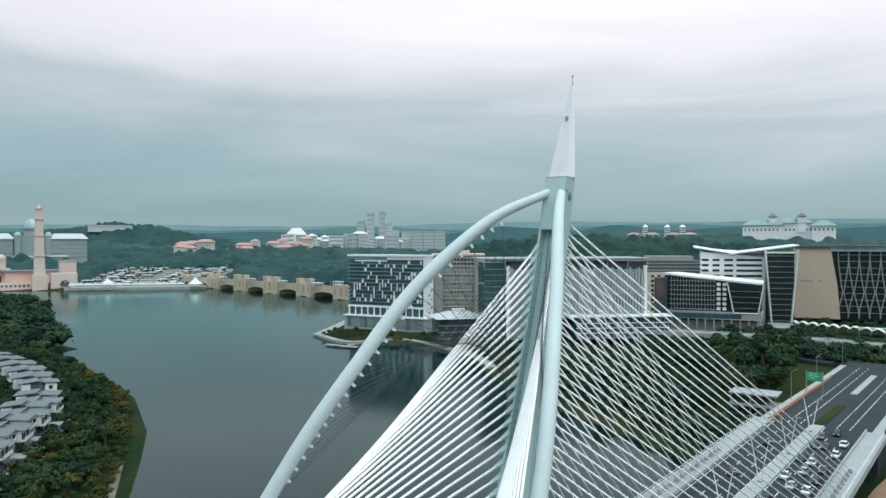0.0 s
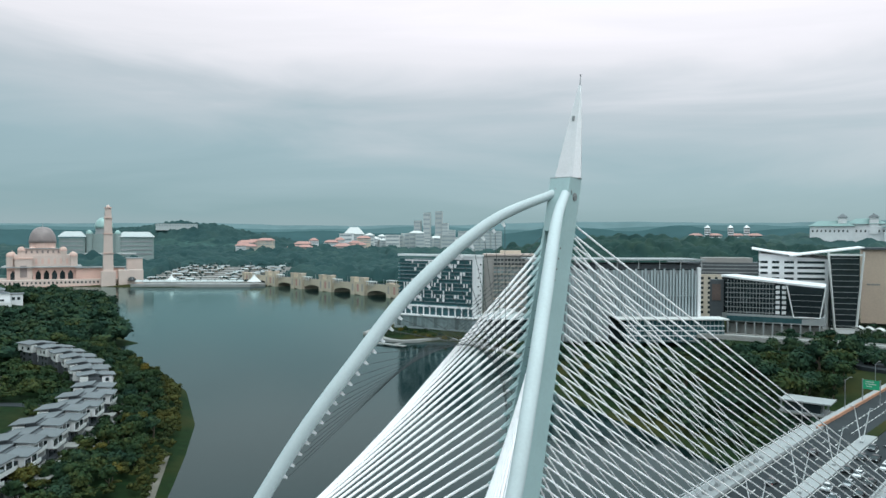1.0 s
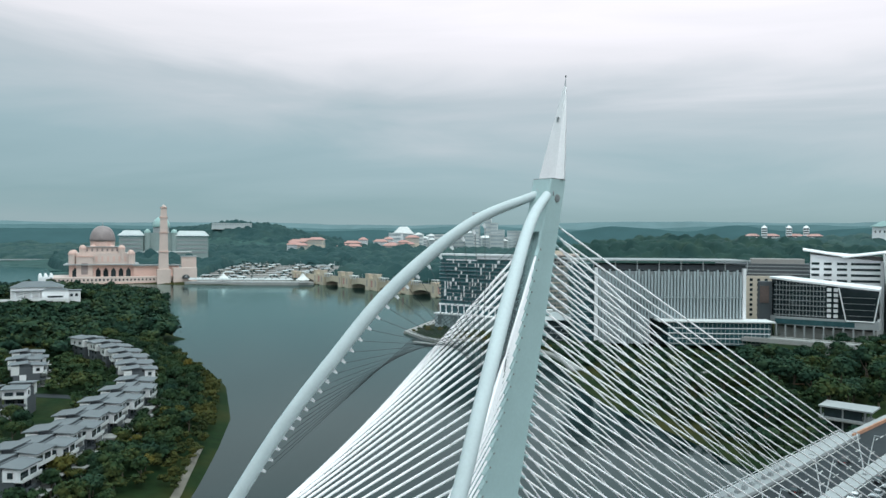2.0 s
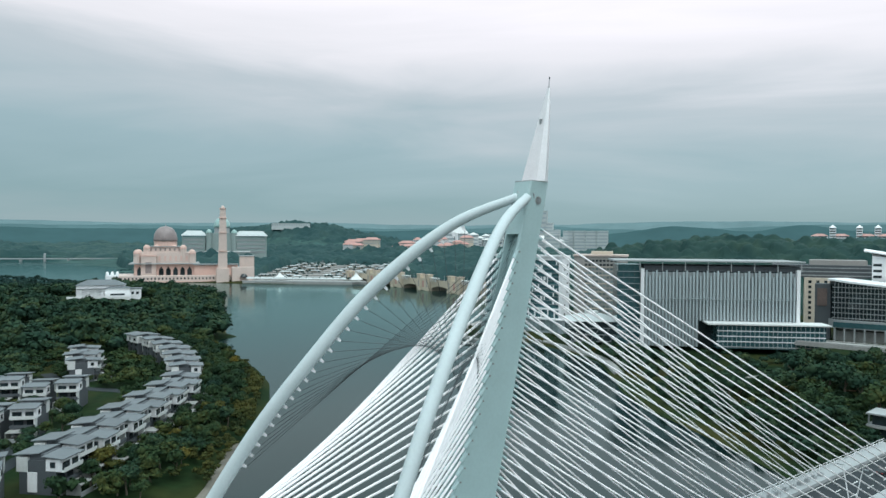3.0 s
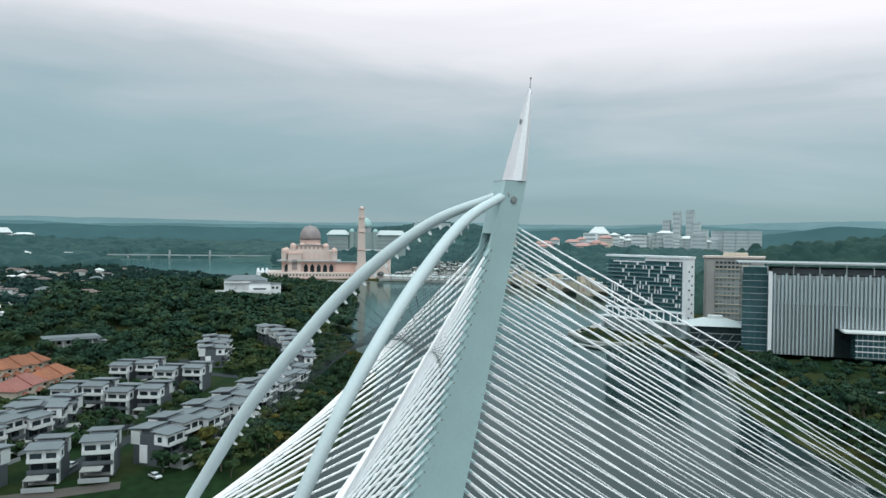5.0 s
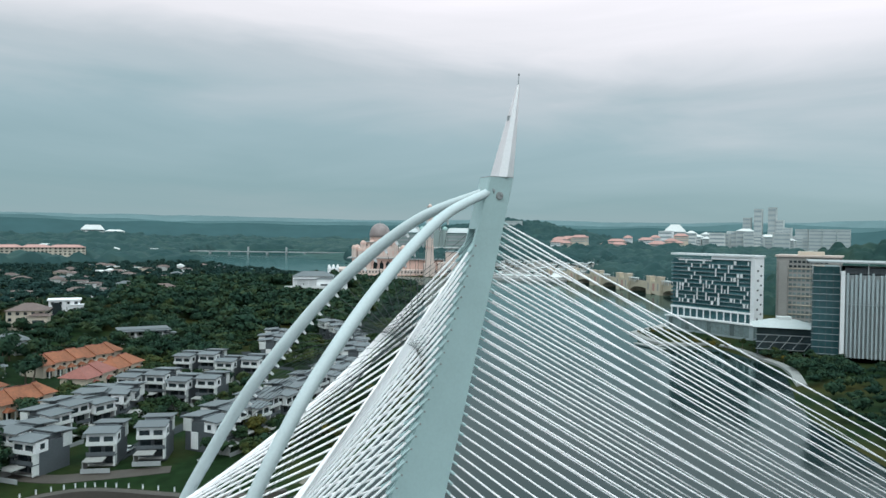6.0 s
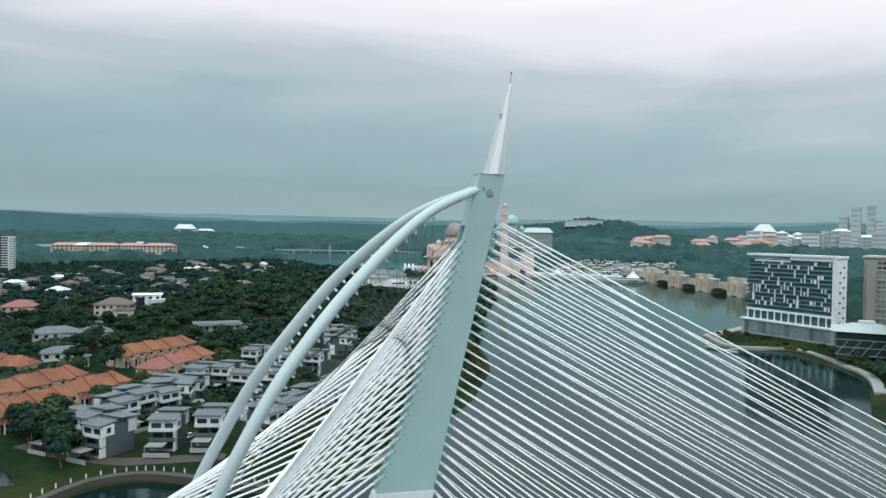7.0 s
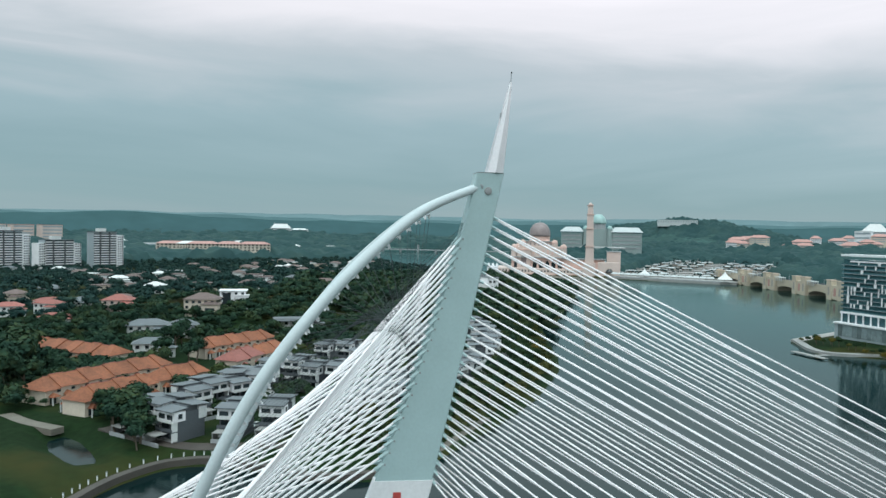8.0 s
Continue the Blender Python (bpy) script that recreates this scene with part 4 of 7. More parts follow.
def waterfront():
    w = thing("lakefront_terrace", site(-600, 972, 0, 14.0), "stone lakeside terrace with a low wall", "terrace", kind="structure")
    bm = bmesh.new()
    prism(bm, [(0, 0), (170, 0), (190, 14), (190, 70), (0, 60)], -3, 3.2)
    part("wall", bm, CONC_DARK, w)
    piece("kerb", 172, 2, 1.2, CONC, w, 86, 1, 3.2)
    rnd = random.Random(8)
    for i in range(15):
        x = 8 + i * 10.4
        t = thing("market_tent", site(-600 + x * 0.97 - 4, 986 + x * 0.25, 3.2, 14), "long white canvas market tent on a stone terrace", "tent", "white tents by the lake")
        bm = bmesh.new()
        loft(bm, [[(-5, -4, 4), (5, -4, 4), (5, 4, 4), (-5, 4, 4)], [(-4.2, -0.2, 6.6), (4.2, -0.2, 6.6), (4.2, 0.2, 6.6), (-4.2, 0.2, 6.6)]])
        part("canopy", bm, FAR_WALL, t)
        for a in (-4.6, 4.6):
            for c in (-3.6, 3.6):
                piece("post", 0.25, 0.25, 4.1, METAL, t, a, c, 0)
    for r in range(PLAZA_ROWS):
        y0, z = 58 + r * 44, plaza_z(r)
        t = thing("plaza_terrace", site(*plaza(0, y0), 0, 14.0), "pale paved plaza terrace with a low retaining wall", "terrace", kind="structure")
        bm = bmesh.new()
        box(bm, -14 - 2 * r, 186 + 3 * r, 0, 44, -2, z)
        part("paving", bm, CONC_DARK if r % 2 else TAN, t)
        piece("retaining_wall", 196 + 5 * r, 1.0, 1.0, CONC_DARK, t, 86, 0.4, z)
        for c in range(9):
            x = -4 + c * 22 + rnd.uniform(-4, 4)
            if 78 < x < 96 or rnd.random() < 0.12:
                continue
            a, d, h = rnd.uniform(4, 9.5), rnd.uniform(2.5, 4.5), rnd.uniform(2.6, 4.6)
            pv = thing("plaza_pavilion", site(*plaza(x, y0 + rnd.uniform(12, 34)), z, 14.0), "small white pavilion on the lakeside plaza", "pavilion", "white pavilions on the plaza")
            bm = bmesh.new()
            loft(bm, [[(-a - 1, -d - 1, h), (a + 1, -d - 1, h), (a + 1, d + 1, h), (-a - 1, d + 1, h)], [(-a * 0.7, -0.3, h + 1.8), (a * 0.7, -0.3, h + 1.8), (a * 0.7, 0.3, h + 1.8), (-a * 0.7, 0.3, h + 1.8)]])
            part("roof", bm, rnd.choice((FAR_WALL, CONC, CONC, CONC_DARK)), pv)
            piece("back_wall", 2 * a, 0.4, h, CREAM, pv, 0, d, 0)
            bm = bmesh.new()
            for px in (-a, -a / 3, a / 3, a):
                box(bm, px - 0.25, px + 0.25, -d - 0.25, -d + 0.25, 0, h)
            part("colonnade", bm, OFFWHITE, pv)
        for c in range(3):
            mast = thing("plaza_mast", site(*plaza(20 + c * 68 + r * 3, y0 + 5), z, 0), "slender pale lamp mast on the plaza", "lamp mast", "plaza lamp masts")
            piece("pole", 0.4, 0.4, 9, METAL, mast, 0, 0, 0)
            piece("lantern", 1.0, 1.0, 1.2, CONC, mast, 0, 0, 9)
    for gx, gy, r, hh in ((-560, 1015, 9, 13), (-432, 1022, 11, 15)):
        t = thing("peaked_tent", site(gx, gy, 4.5, 0), "white peaked membrane tent by the lake", "tent", "white tents by the lake")
        bm = bmesh.new()
        loft(bm, [[(r * (1 - k) ** 1.6 * math.cos(a) + 0.1 * math.cos(a), r * (1 - k) ** 1.6 * math.sin(a) + 0.1 * math.sin(a), 3 + (hh - 3) * k) for a in (2 * math.pi * i / 10 for i in range(10))] for k in (0, 0.2, 0.45, 0.75, 1)])
        part("membrane", bm, OFFWHITE, t)
        piece("mast", 0.4, 0.4, hh, METAL, t, 0, 0, 0)


waterfront()


def slab_block(name, x, y, z, rz, w, d, h, wall, roof, floors, bays, label, category, group="", hip=0.0, win=GLASS_DARK):
    b = thing(name, site(x, y, z, rz), label, category, group)
    bm = bmesh.new()
    box(bm, -w / 2, w / 2, -d / 2, d / 2, -12, h)
    part("shell", bm, wall, b)
    if hip:
        bm = bmesh.new()
        e = min(2.0, 0.05 * w + 0.6)
        r = max(0.5, w / 2 - d / 2)
        loft(bm, [[(-w / 2 - e, -d / 2 - e, h), (w / 2 + e, -d / 2 - e, h), (w / 2 + e, d / 2 + e, h), (-w / 2 - e, d / 2 + e, h)],
                  [(-r, -0.2, h + hip), (r, -0.2, h + hip), (r, 0.2, h + hip), (-r, 0.2, h + hip)]])
        part("roof", bm, roof, b)
    else:
        piece("roof", w + 1, d + 1, 1.0, roof, b, 0, 0, h)
    fh = h / floors
    for k in range(floors):
        if bays == 0:
            piece("window_band", w * 0.92, 0.5, fh * 0.42, win, b, 0, -d / 2 - 0.05, k * fh + fh * 0.35)
            if y < 2000:
                piece("window_band", 0.5, d * 0.85, fh * 0.42, win, b, w / 2 + 0.05, 0, k * fh + fh * 0.35)
        else:
            for c in range(bays):
                piece("window", w / bays * 0.5, 0.5, fh * 0.5, win, b, (c + 0.5) * w / bays - w / 2, -d / 2 - 0.05, k * fh + fh * 0.3)
    return b


# terraced government blocks on the hillside, haze put into their red roof colour
rnd = random.Random(21)
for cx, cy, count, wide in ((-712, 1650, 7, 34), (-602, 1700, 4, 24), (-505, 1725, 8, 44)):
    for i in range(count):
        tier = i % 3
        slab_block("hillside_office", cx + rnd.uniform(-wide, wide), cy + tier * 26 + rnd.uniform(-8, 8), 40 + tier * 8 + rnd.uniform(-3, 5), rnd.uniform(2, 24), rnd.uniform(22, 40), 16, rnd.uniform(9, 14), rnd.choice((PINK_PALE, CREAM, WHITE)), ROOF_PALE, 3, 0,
                   "pale hillside office block with a red hipped roof paled by haze", "office building", "red-roofed hillside blocks", 6, BLUE_GREY)
# white city blocks further off; haze is put into grey wall and window colours
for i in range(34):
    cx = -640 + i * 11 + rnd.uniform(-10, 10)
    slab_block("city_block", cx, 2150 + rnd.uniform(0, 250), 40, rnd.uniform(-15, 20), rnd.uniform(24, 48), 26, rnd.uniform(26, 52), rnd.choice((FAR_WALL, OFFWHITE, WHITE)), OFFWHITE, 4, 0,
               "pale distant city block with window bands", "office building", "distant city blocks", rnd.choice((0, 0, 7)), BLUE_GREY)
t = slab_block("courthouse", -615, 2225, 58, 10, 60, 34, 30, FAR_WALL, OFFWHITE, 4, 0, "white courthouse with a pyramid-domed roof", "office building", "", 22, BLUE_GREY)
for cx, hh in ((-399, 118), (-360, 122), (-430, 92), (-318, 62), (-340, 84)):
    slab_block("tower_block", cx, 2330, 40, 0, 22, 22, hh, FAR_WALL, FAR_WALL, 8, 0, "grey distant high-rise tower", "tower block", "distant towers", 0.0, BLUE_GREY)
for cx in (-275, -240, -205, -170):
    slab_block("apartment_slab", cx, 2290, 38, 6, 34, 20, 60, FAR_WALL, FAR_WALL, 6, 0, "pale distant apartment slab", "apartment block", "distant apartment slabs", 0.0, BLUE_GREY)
# white towers on the wooded ridge
for cx, cy in ((420, 2200), (470, 2190), (530, 2180), (575, 2170)):
    slab_block("ridge_block", cx, cy, 64, -12, 40, 22, 22, WHITE, ROOF_PALE, 4, 0, "white block with a small tower on a wooded ridge", "building", "white ridge blocks", 6)
for cx in (448, 512, 556):
    slab_block("ridge_tower", cx, 2180, 62, -12, 15, 15, 46, WHITE, WHITE, 7, 0, "white square tower on a wooded ridge", "tower", "white ridge towers", 8)


ROOF_GREEN = material("green_tile", (0.20, 0.30, 0.29), 0.6, 0, 0.12, 0.05, 0.5)


def palace_on_hill():
    h = thing("palace", site(476, 1424, 84, -20), "white palace with green tiled roofs and two lookout towers", "palace")
    for x, y, w, d, hh in ((0, 0, 70, 30, 14), (60, 8, 60, 34, 18), (118, 0, 40, 30, 12)):
        bm = bmesh.new()
        box(bm, x, x + w, y, y + d, -30, hh)
        wing = part("wing", bm, WHITE, h)
        bm = bmesh.new()
        loft(bm, [[(x - 3, y - 3, hh), (x + w + 3, y - 3, hh), (x + w + 3, y + d + 3, hh), (x - 3, y + d + 3, hh)], [(x + 14, y + d / 2 - 1, hh + 10), (x + w - 14, y + d / 2 - 1, hh + 10), (x + w - 14, y + d / 2 + 1, hh + 10), (x + 14, y + d / 2 + 1, hh + 10)]])
        part("roof", bm, ROOF_GREEN, wing, "green tiled roof")
    for x in (46, 95):
        bm = bmesh.new()
        box(bm, x, x + 14, 6, 20, 0, 30)
        tw = part("tower", bm, WHITE, h)
        bm = bmesh.new()
        loft(bm, [[(x - 2, 4, 30), (x + 16, 4, 30), (x + 16, 22, 30), (x - 2, 22, 30)], [(x + 6.8, 12.8, 37), (x + 7.2, 12.8, 37), (x + 7.2, 13.2, 37), (x + 6.8, 13.2, 37)]])
        part("tower_roof", bm, ROOF_GREY, tw)
    for c in range(22):
        piece("window", 2.4, 0.4, 4, GLASS_DARK, h, 5 + c * 7, -0.1 if c < 9 else (7.9 if c < 16 else -0.1), 3)


palace_on_hill()

# apartment towers and a school to the west
def apartment_tower(x, y, w, h, wings):
    """Grey glazed core with white floor bands between white end wings with punched windows."""
    t = thing("apartment_tower", site(x, y, 10, 103), "grey glazed apartment tower with white banded wings above the trees", "apartment block", "western apartment towers")
    bm = bmesh.new()
    box(bm, -w / 2, w / 2, -9, 9, -14, h)
    part("core", bm, BLUE_GREY, t)
    floors = int(h / 3.4)
    for k in range(floors):
        z = 1 + k * 3.4
        piece("floor_band", w - 1.0, 1.0, 1.2, WHITE, t, 0, -9.3, z)
        piece("window_band", w - 1.4, 0.4, 1.5, GLASS_DARK, t, 0, -9.1, z + 1.5)
    for c in (-0.22, 0.18):
        piece("shaft_wall", 2.2, 1.8, h + 1, CHARCOAL, t, c * w, -9.4, 0)
    for side in wings:
        ww = 9.5
        bm = bmesh.new()
        x0 = side * (w / 2 + ww / 2)
        box(bm, x0 - ww / 2, x0 + ww / 2, -11, 8, -14, h - 4)
        wing = part("wing", bm, WHITE, t, "white rendered end wing")
        for k in range(floors - 1):
            for dx in (-2.6, 0.4):
                piece("window", 1.9, 0.4, 1.6, CHARCOAL, wing, x0 + dx, -11.05, 1.4 + k * 3.4)
            piece("balcony_recess", 1.6, 0.4, 2.4, GLASS_DARK, wing, x0 + 3.3, -11.05, 1.0 + k * 3.4)
    piece("roof_slab", w + 2, 20, 0.9, CHARCOAL, t, 0, 0, h)
    bm = bmesh.new()
    box(bm, -w * 0.2, w * 0.12, -4, 5, h + 0.9, h + 5.5)
    part("lift_house", bm, OFFWHITE, t)


apartment_tower(-1062, 238, 34, 50, (1,))
apartment_tower(-1044, 296, 40, 38, (-1, 1))
apartment_tower(-1030, 352, 34, 50, (1,))
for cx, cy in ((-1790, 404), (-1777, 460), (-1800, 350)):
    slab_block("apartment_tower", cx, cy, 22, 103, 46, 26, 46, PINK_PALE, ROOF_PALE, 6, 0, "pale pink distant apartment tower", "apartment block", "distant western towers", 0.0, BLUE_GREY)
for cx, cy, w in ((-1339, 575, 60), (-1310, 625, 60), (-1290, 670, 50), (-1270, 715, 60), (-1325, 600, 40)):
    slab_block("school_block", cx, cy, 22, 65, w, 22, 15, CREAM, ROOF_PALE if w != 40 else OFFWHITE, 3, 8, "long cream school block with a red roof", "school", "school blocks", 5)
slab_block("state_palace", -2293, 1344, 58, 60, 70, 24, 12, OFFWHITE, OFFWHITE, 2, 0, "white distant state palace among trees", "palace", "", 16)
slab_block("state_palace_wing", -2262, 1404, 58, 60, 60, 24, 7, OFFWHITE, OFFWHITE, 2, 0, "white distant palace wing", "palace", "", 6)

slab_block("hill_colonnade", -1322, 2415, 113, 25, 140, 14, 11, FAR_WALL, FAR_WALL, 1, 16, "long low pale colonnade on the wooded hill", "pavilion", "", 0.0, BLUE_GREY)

# pale roofs scattered through the far western plain
for i in range(24):
    cx, cy = rnd.uniform(-2150, -1300), rnd.uniform(420, 1250)
    if float(shore_distance(np.array([cx]), np.array([cy]), LAKE)[0]) > 60:
        slab_block("distant_house", cx, cy, height_at(cx, cy) + 9, rnd.uniform(50, 110), rnd.uniform(16, 44), 14, rnd.uniform(6, 10), rnd.choice((OFFWHITE, WHITE, CREAM)), rnd.choice((FAR_WALL, ROOF_PALE, OFFWHITE)), 1, 0,
                   "pale distant building among trees", "building", "distant western buildings", rnd.choice((0, 4)), BLUE_GREY)

# low bridge across the far arm of the lake
L, rz = facade((-1900, 1420), (-1480, 1720))
far = thing("causeway_bridge", site(-1900, 1420, 0, rz), "long low pale road bridge across the lake", "bridge")
piece("deck", L, 14, 3, CONC, far, L / 2, 0, 6)
for c in range(9):
    piece("pier", 5, 12, 10, CONC, far, 20 + c * (L - 40) / 8, 0, -4)
for c in (3, 5):
    piece("tower", 5, 5, 14, CONC, far, 20 + c * (L - 40) / 8, 0, 9)


# ---- the west bank: houses ----
def shed_roof(bm, x0, x1, y0, y1, z_front, z_back, t=0.3):
    vs = [bm.verts.new(p) for p in ((x0, y0, z_front), (x1, y0, z_front), (x1, y1, z_back), (x0, y1, z_back))]
    vt = [bm.verts.new((v.co.x, v.co.y, v.co.z + t)) for v in vs]
    bm.faces.new(vs[::-1])
    bm.faces.new(vt)
    for i in range(4):
        j = (i + 1) % 4
        bm.faces.new((vs[i], vs[j], vt[j], vt[i]))


def town_house(x, y, z, rz, label="grey and white three-storey terrace house with sloping metal roofs"):
    """Front towards -y: white top storey and balconies on a charcoal core, two shed roofs at different heights."""
    h = thing("terrace_house", site(x, y, z, rz), label, "house", "grey terrace houses")
    bm = bmesh.new()
    box(bm, -3.9, 3.9, -3.4, 7.0, -3, 8.6)
    part("core", bm, CHARCOAL, h, "charcoal rendered core")
    bm = bmesh.new()
    box(bm, -4.1, 4.1, -4.8, -0.6, 6.1, 9.2)
    part("upper_storey", bm, WHITE, h)
    bm = bmesh.new()
    box(bm, -4.0, 4.0, 4.6, 7.8, 5.6, 9.5)
    part("rear_storey", bm, OFFWHITE, h)
    bm = bmesh.new()
    box(bm, -3.2, 3.2, 0.3, 4.6, 8.6, 10.2)
    part("stair_head", bm, CHARCOAL, h)
    for x0, x1, y0, y1, za, zb in ((-4.7, 4.3, -6.0, 0.2, 9.35, 9.85), (-4.2, 4.7, 1.4, 8.9, 10.5, 9.8)):
        bm = bmesh.new()
        shed_roof(bm, x0, x1, y0, y1, za, zb, 0.26)
        roof = part("roof", bm, ROOF_GREY, h)
    for k, (depth, mat) in enumerate(((1.8, CONC_DARK), (2.2, CHARCOAL), (2.4, OFFWHITE))):
        piece("balcony", 7.9, depth, 0.25, mat, h, 0, -3.4 - depth / 2, -0.1 + k * 3.0)
        if k:
            piece("balcony_front", 7.9, 0.14, 1.0, mat, h, 0, -3.4 - depth, 0.1 + k * 3.0)
    for k in range(3):
        yy = -3.45 if k < 2 else -4.85
        for xx, w in ((-1.9, 2.9), (1.9, 2.5)):
            piece("window", w, 0.2, 1.9, GLASS_DARK, h, xx, yy, 0.4 + k * 3.0)
        piece("rear_window", 2.4, 0.2, 1.5, GLASS_DARK, h, -1.2, 7.05 if k < 2 else 7.85, 0.8 + k * 3.0)
    piece("side_window", 0.2, 1.4, 1.5, GLASS_DARK, h, 4.12, -2.6, 7.0)
    piece("side_window", 0.2, 1.4, 1.5, GLASS_DARK, h, -4.12, -2.6, 7.0)
    piece("white_pier", 0.5, 2.2, 6.2, OFFWHITE, h, 3.6, -4.3, -0.1)
    piece("porch_roof", 5.4, 4.4, 0.28, CONC_DARK, h, -1.0, -8.0, 2.5)
    piece("porch_wall", 0.25, 4.2, 2.6, CONC_DARK, h, -3.5, -8.0, -0.1)
    piece("garden_wall", 7.8, 0.2, 1.3, CONC, h, 0, -10.4, -0.4)
    piece("side_bay", 0.5, 2.6, 5.2, WHITE, h, -3.95, 3.2, 0.4)
    return h


TOWN_HOUSE = None


def row_of(points, count, turn=0.0, lift=0.0):
    """Houses along a line, their fronts to the right of its heading."""
    global TOWN_HOUSE
    seg = [math.hypot(b[0] - a[0], b[1] - a[1]) for a, b in zip(points, points[1:])]
    total = sum(seg)
    for i in range(count):
        d, k = (i + 0.5) / count * total, 0
        while d > seg[k] and k < len(seg) - 1:
            d -= seg[k]
            k += 1
        (ax, ay), (bx, by) = points[k], points[k + 1]
        t = d / seg[k]
        x, y = ax + (bx - ax) * t, ay + (by - ay) * t
        rz = math.degrees(math.atan2(by - ay, bx - ax)) + turn
        z = height_at(x, y) + 0.3 + lift + (0.9 if i % 2 else 0.0)
        n = math.radians(rz + 90)
        x, y = x + (1.3 if i % 2 else -0.7) * math.cos(n), y + (1.3 if i % 2 else -0.7) * math.sin(n)
        if TOWN_HOUSE is None:
            TOWN_HOUSE = town_house(x, y, z, rz)
        else:
            copy_thing(TOWN_HOUSE, site(x, y, z, rz))
        CLEAR.append((x, y, 9.5))


CLEAR = []
row_of([(-132, 152), (-135, 168), (-139, 182), (-144, 197), (-149, 212), (-154, 228), (-160, 245), (-167, 262)], 12)
row_of([(-181, 279), (-193, 294), (-206, 309), (-220, 323), (-246, 344), (-274, 357)], 13)
row_of([(-216, 178), (-197, 188)], 2)
row_of([(-195, 186), (-176, 196)], 2)
row_of([(-239, 220), (-220, 230)], 2)
row_of([(-215, 224), (-195, 234)], 2)
row_of([(-232, 272), (-258, 304)], 4)
row_of([(-152, 127), (-133, 145)], 2)
row_of([(-174, 110), (-150, 117)], 3)
row_of([(-178, 126), (-182, 143), (-184, 156), (-194, 165)], 5)
row_of([(-202, 154), (-184, 163)], 2)


def tiled_terrace(p, q, units, width=13.0, mat=ROOF_ORANGE):
    L, rz = facade(p, q)
    zg = min(height_at(*p), height_at(*q))
    h = thing("tiled_terrace", site(p[0], p[1], zg, rz), "cream terrace of houses under orange tiled hip roofs", "house", "orange-roofed terraces")
    bm = bmesh.new()
    box(bm, 0, L, -width / 2, width / 2, -2, 5.6)
    part("shell", bm, CREAM, h)
    u = L / units
    for i in range(units):
        x0, x1, up = i * u, (i + 1) * u, (0.0, 0.5, 0.15, 0.65)[i % 4]
        bm = bmesh.new()
        e, hip = 0.9, (3.4 if i in (0, units - 1) else 0.0)
        a = x0 - (e if i == 0 else -0.02)
        b = x1 + (e if i == units - 1 else -0.02)
        r0, r1 = (a + hip + 1 if i == 0 else a), (b - hip - 1 if i == units - 1 else b)
        loft(bm, [[(a, -width / 2 - e, 5.5 + up), (b, -width / 2 - e, 5.5 + up), (b, width / 2 + e, 5.5 + up), (a, width / 2 + e, 5.5 + up)],
                  [(r0, -0.1, 9.4 + up), (r1, -0.1, 9.4 + up), (r1, 0.1, 9.4 + up), (r0, 0.1, 9.4 + up)]])
        roof = part("roof", bm, mat, h)
        bm = bmesh.new()
        pipe(bm, [(r0, 0, 9.5 + up), (r1, 0, 9.5 + up)], 0.16, 5)
        part("ridge", bm, ROOF_RED, roof)
        for s in (-1, 1):
            bm = bmesh.new()
            xm = (x0 + x1) / 2
            loft(bm, [[(xm - 1.9, s * (width / 2 + 2.6), 3.0), (xm + 1.9, s * (width / 2 + 2.6), 3.0), (xm + 1.9, s * (width / 2 - 0.2), 3.0), (xm - 1.9, s * (width / 2 - 0.2), 3.0)],
                      [(xm - 0.06, s * (width / 2 + 1.8), 4.3), (xm + 0.06, s * (width / 2 + 1.8), 4.3), (xm + 0.06, s * (width / 2 - 0.2), 4.5), (xm - 0.06, s * (width / 2 - 0.2), 4.5)]])
            part("porch_roof", bm, mat, h)
            piece("doorway", 2.6, 0.3, 2.4, GLASS_DARK, h, xm, s * (width / 2 + 0.08), 0.2)
            piece("upper_window", 1.5, 0.2, 1.0, GLASS_DARK, h, xm + u * 0.42, s * (width / 2 + 0.06), 4.2)
            for dx in (-2, 2):
                piece("porch_post", 0.4, 0.4, 3.1, OFFWHITE, h, xm + dx * 0.8, s * (width / 2 + 2.2), 0)
    for i in range(int(L / 6)):
        t = (i + 0.5) * 6 / L
        CLEAR.append((p[0] + (q[0] - p[0]) * t, p[1] + (q[1] - p[1]) * t, 10.5))


tiled_terrace((-338, 114), (-281, 138), 10)
tiled_terrace((-228, 90), (-253, 146), 10)
tiled_terrace((-202, 97), (-216, 127), 6, 11)
tiled_terrace((-221, 131), (-226, 153), 4, 11)
tiled_terrace((-281, 175), (-293, 220), 8)
tiled_terrace((-241, 172), (-250, 190), 2, 12, ROOF_RED)
tiled_terrace((-251, 192), (-259, 209), 2, 12)


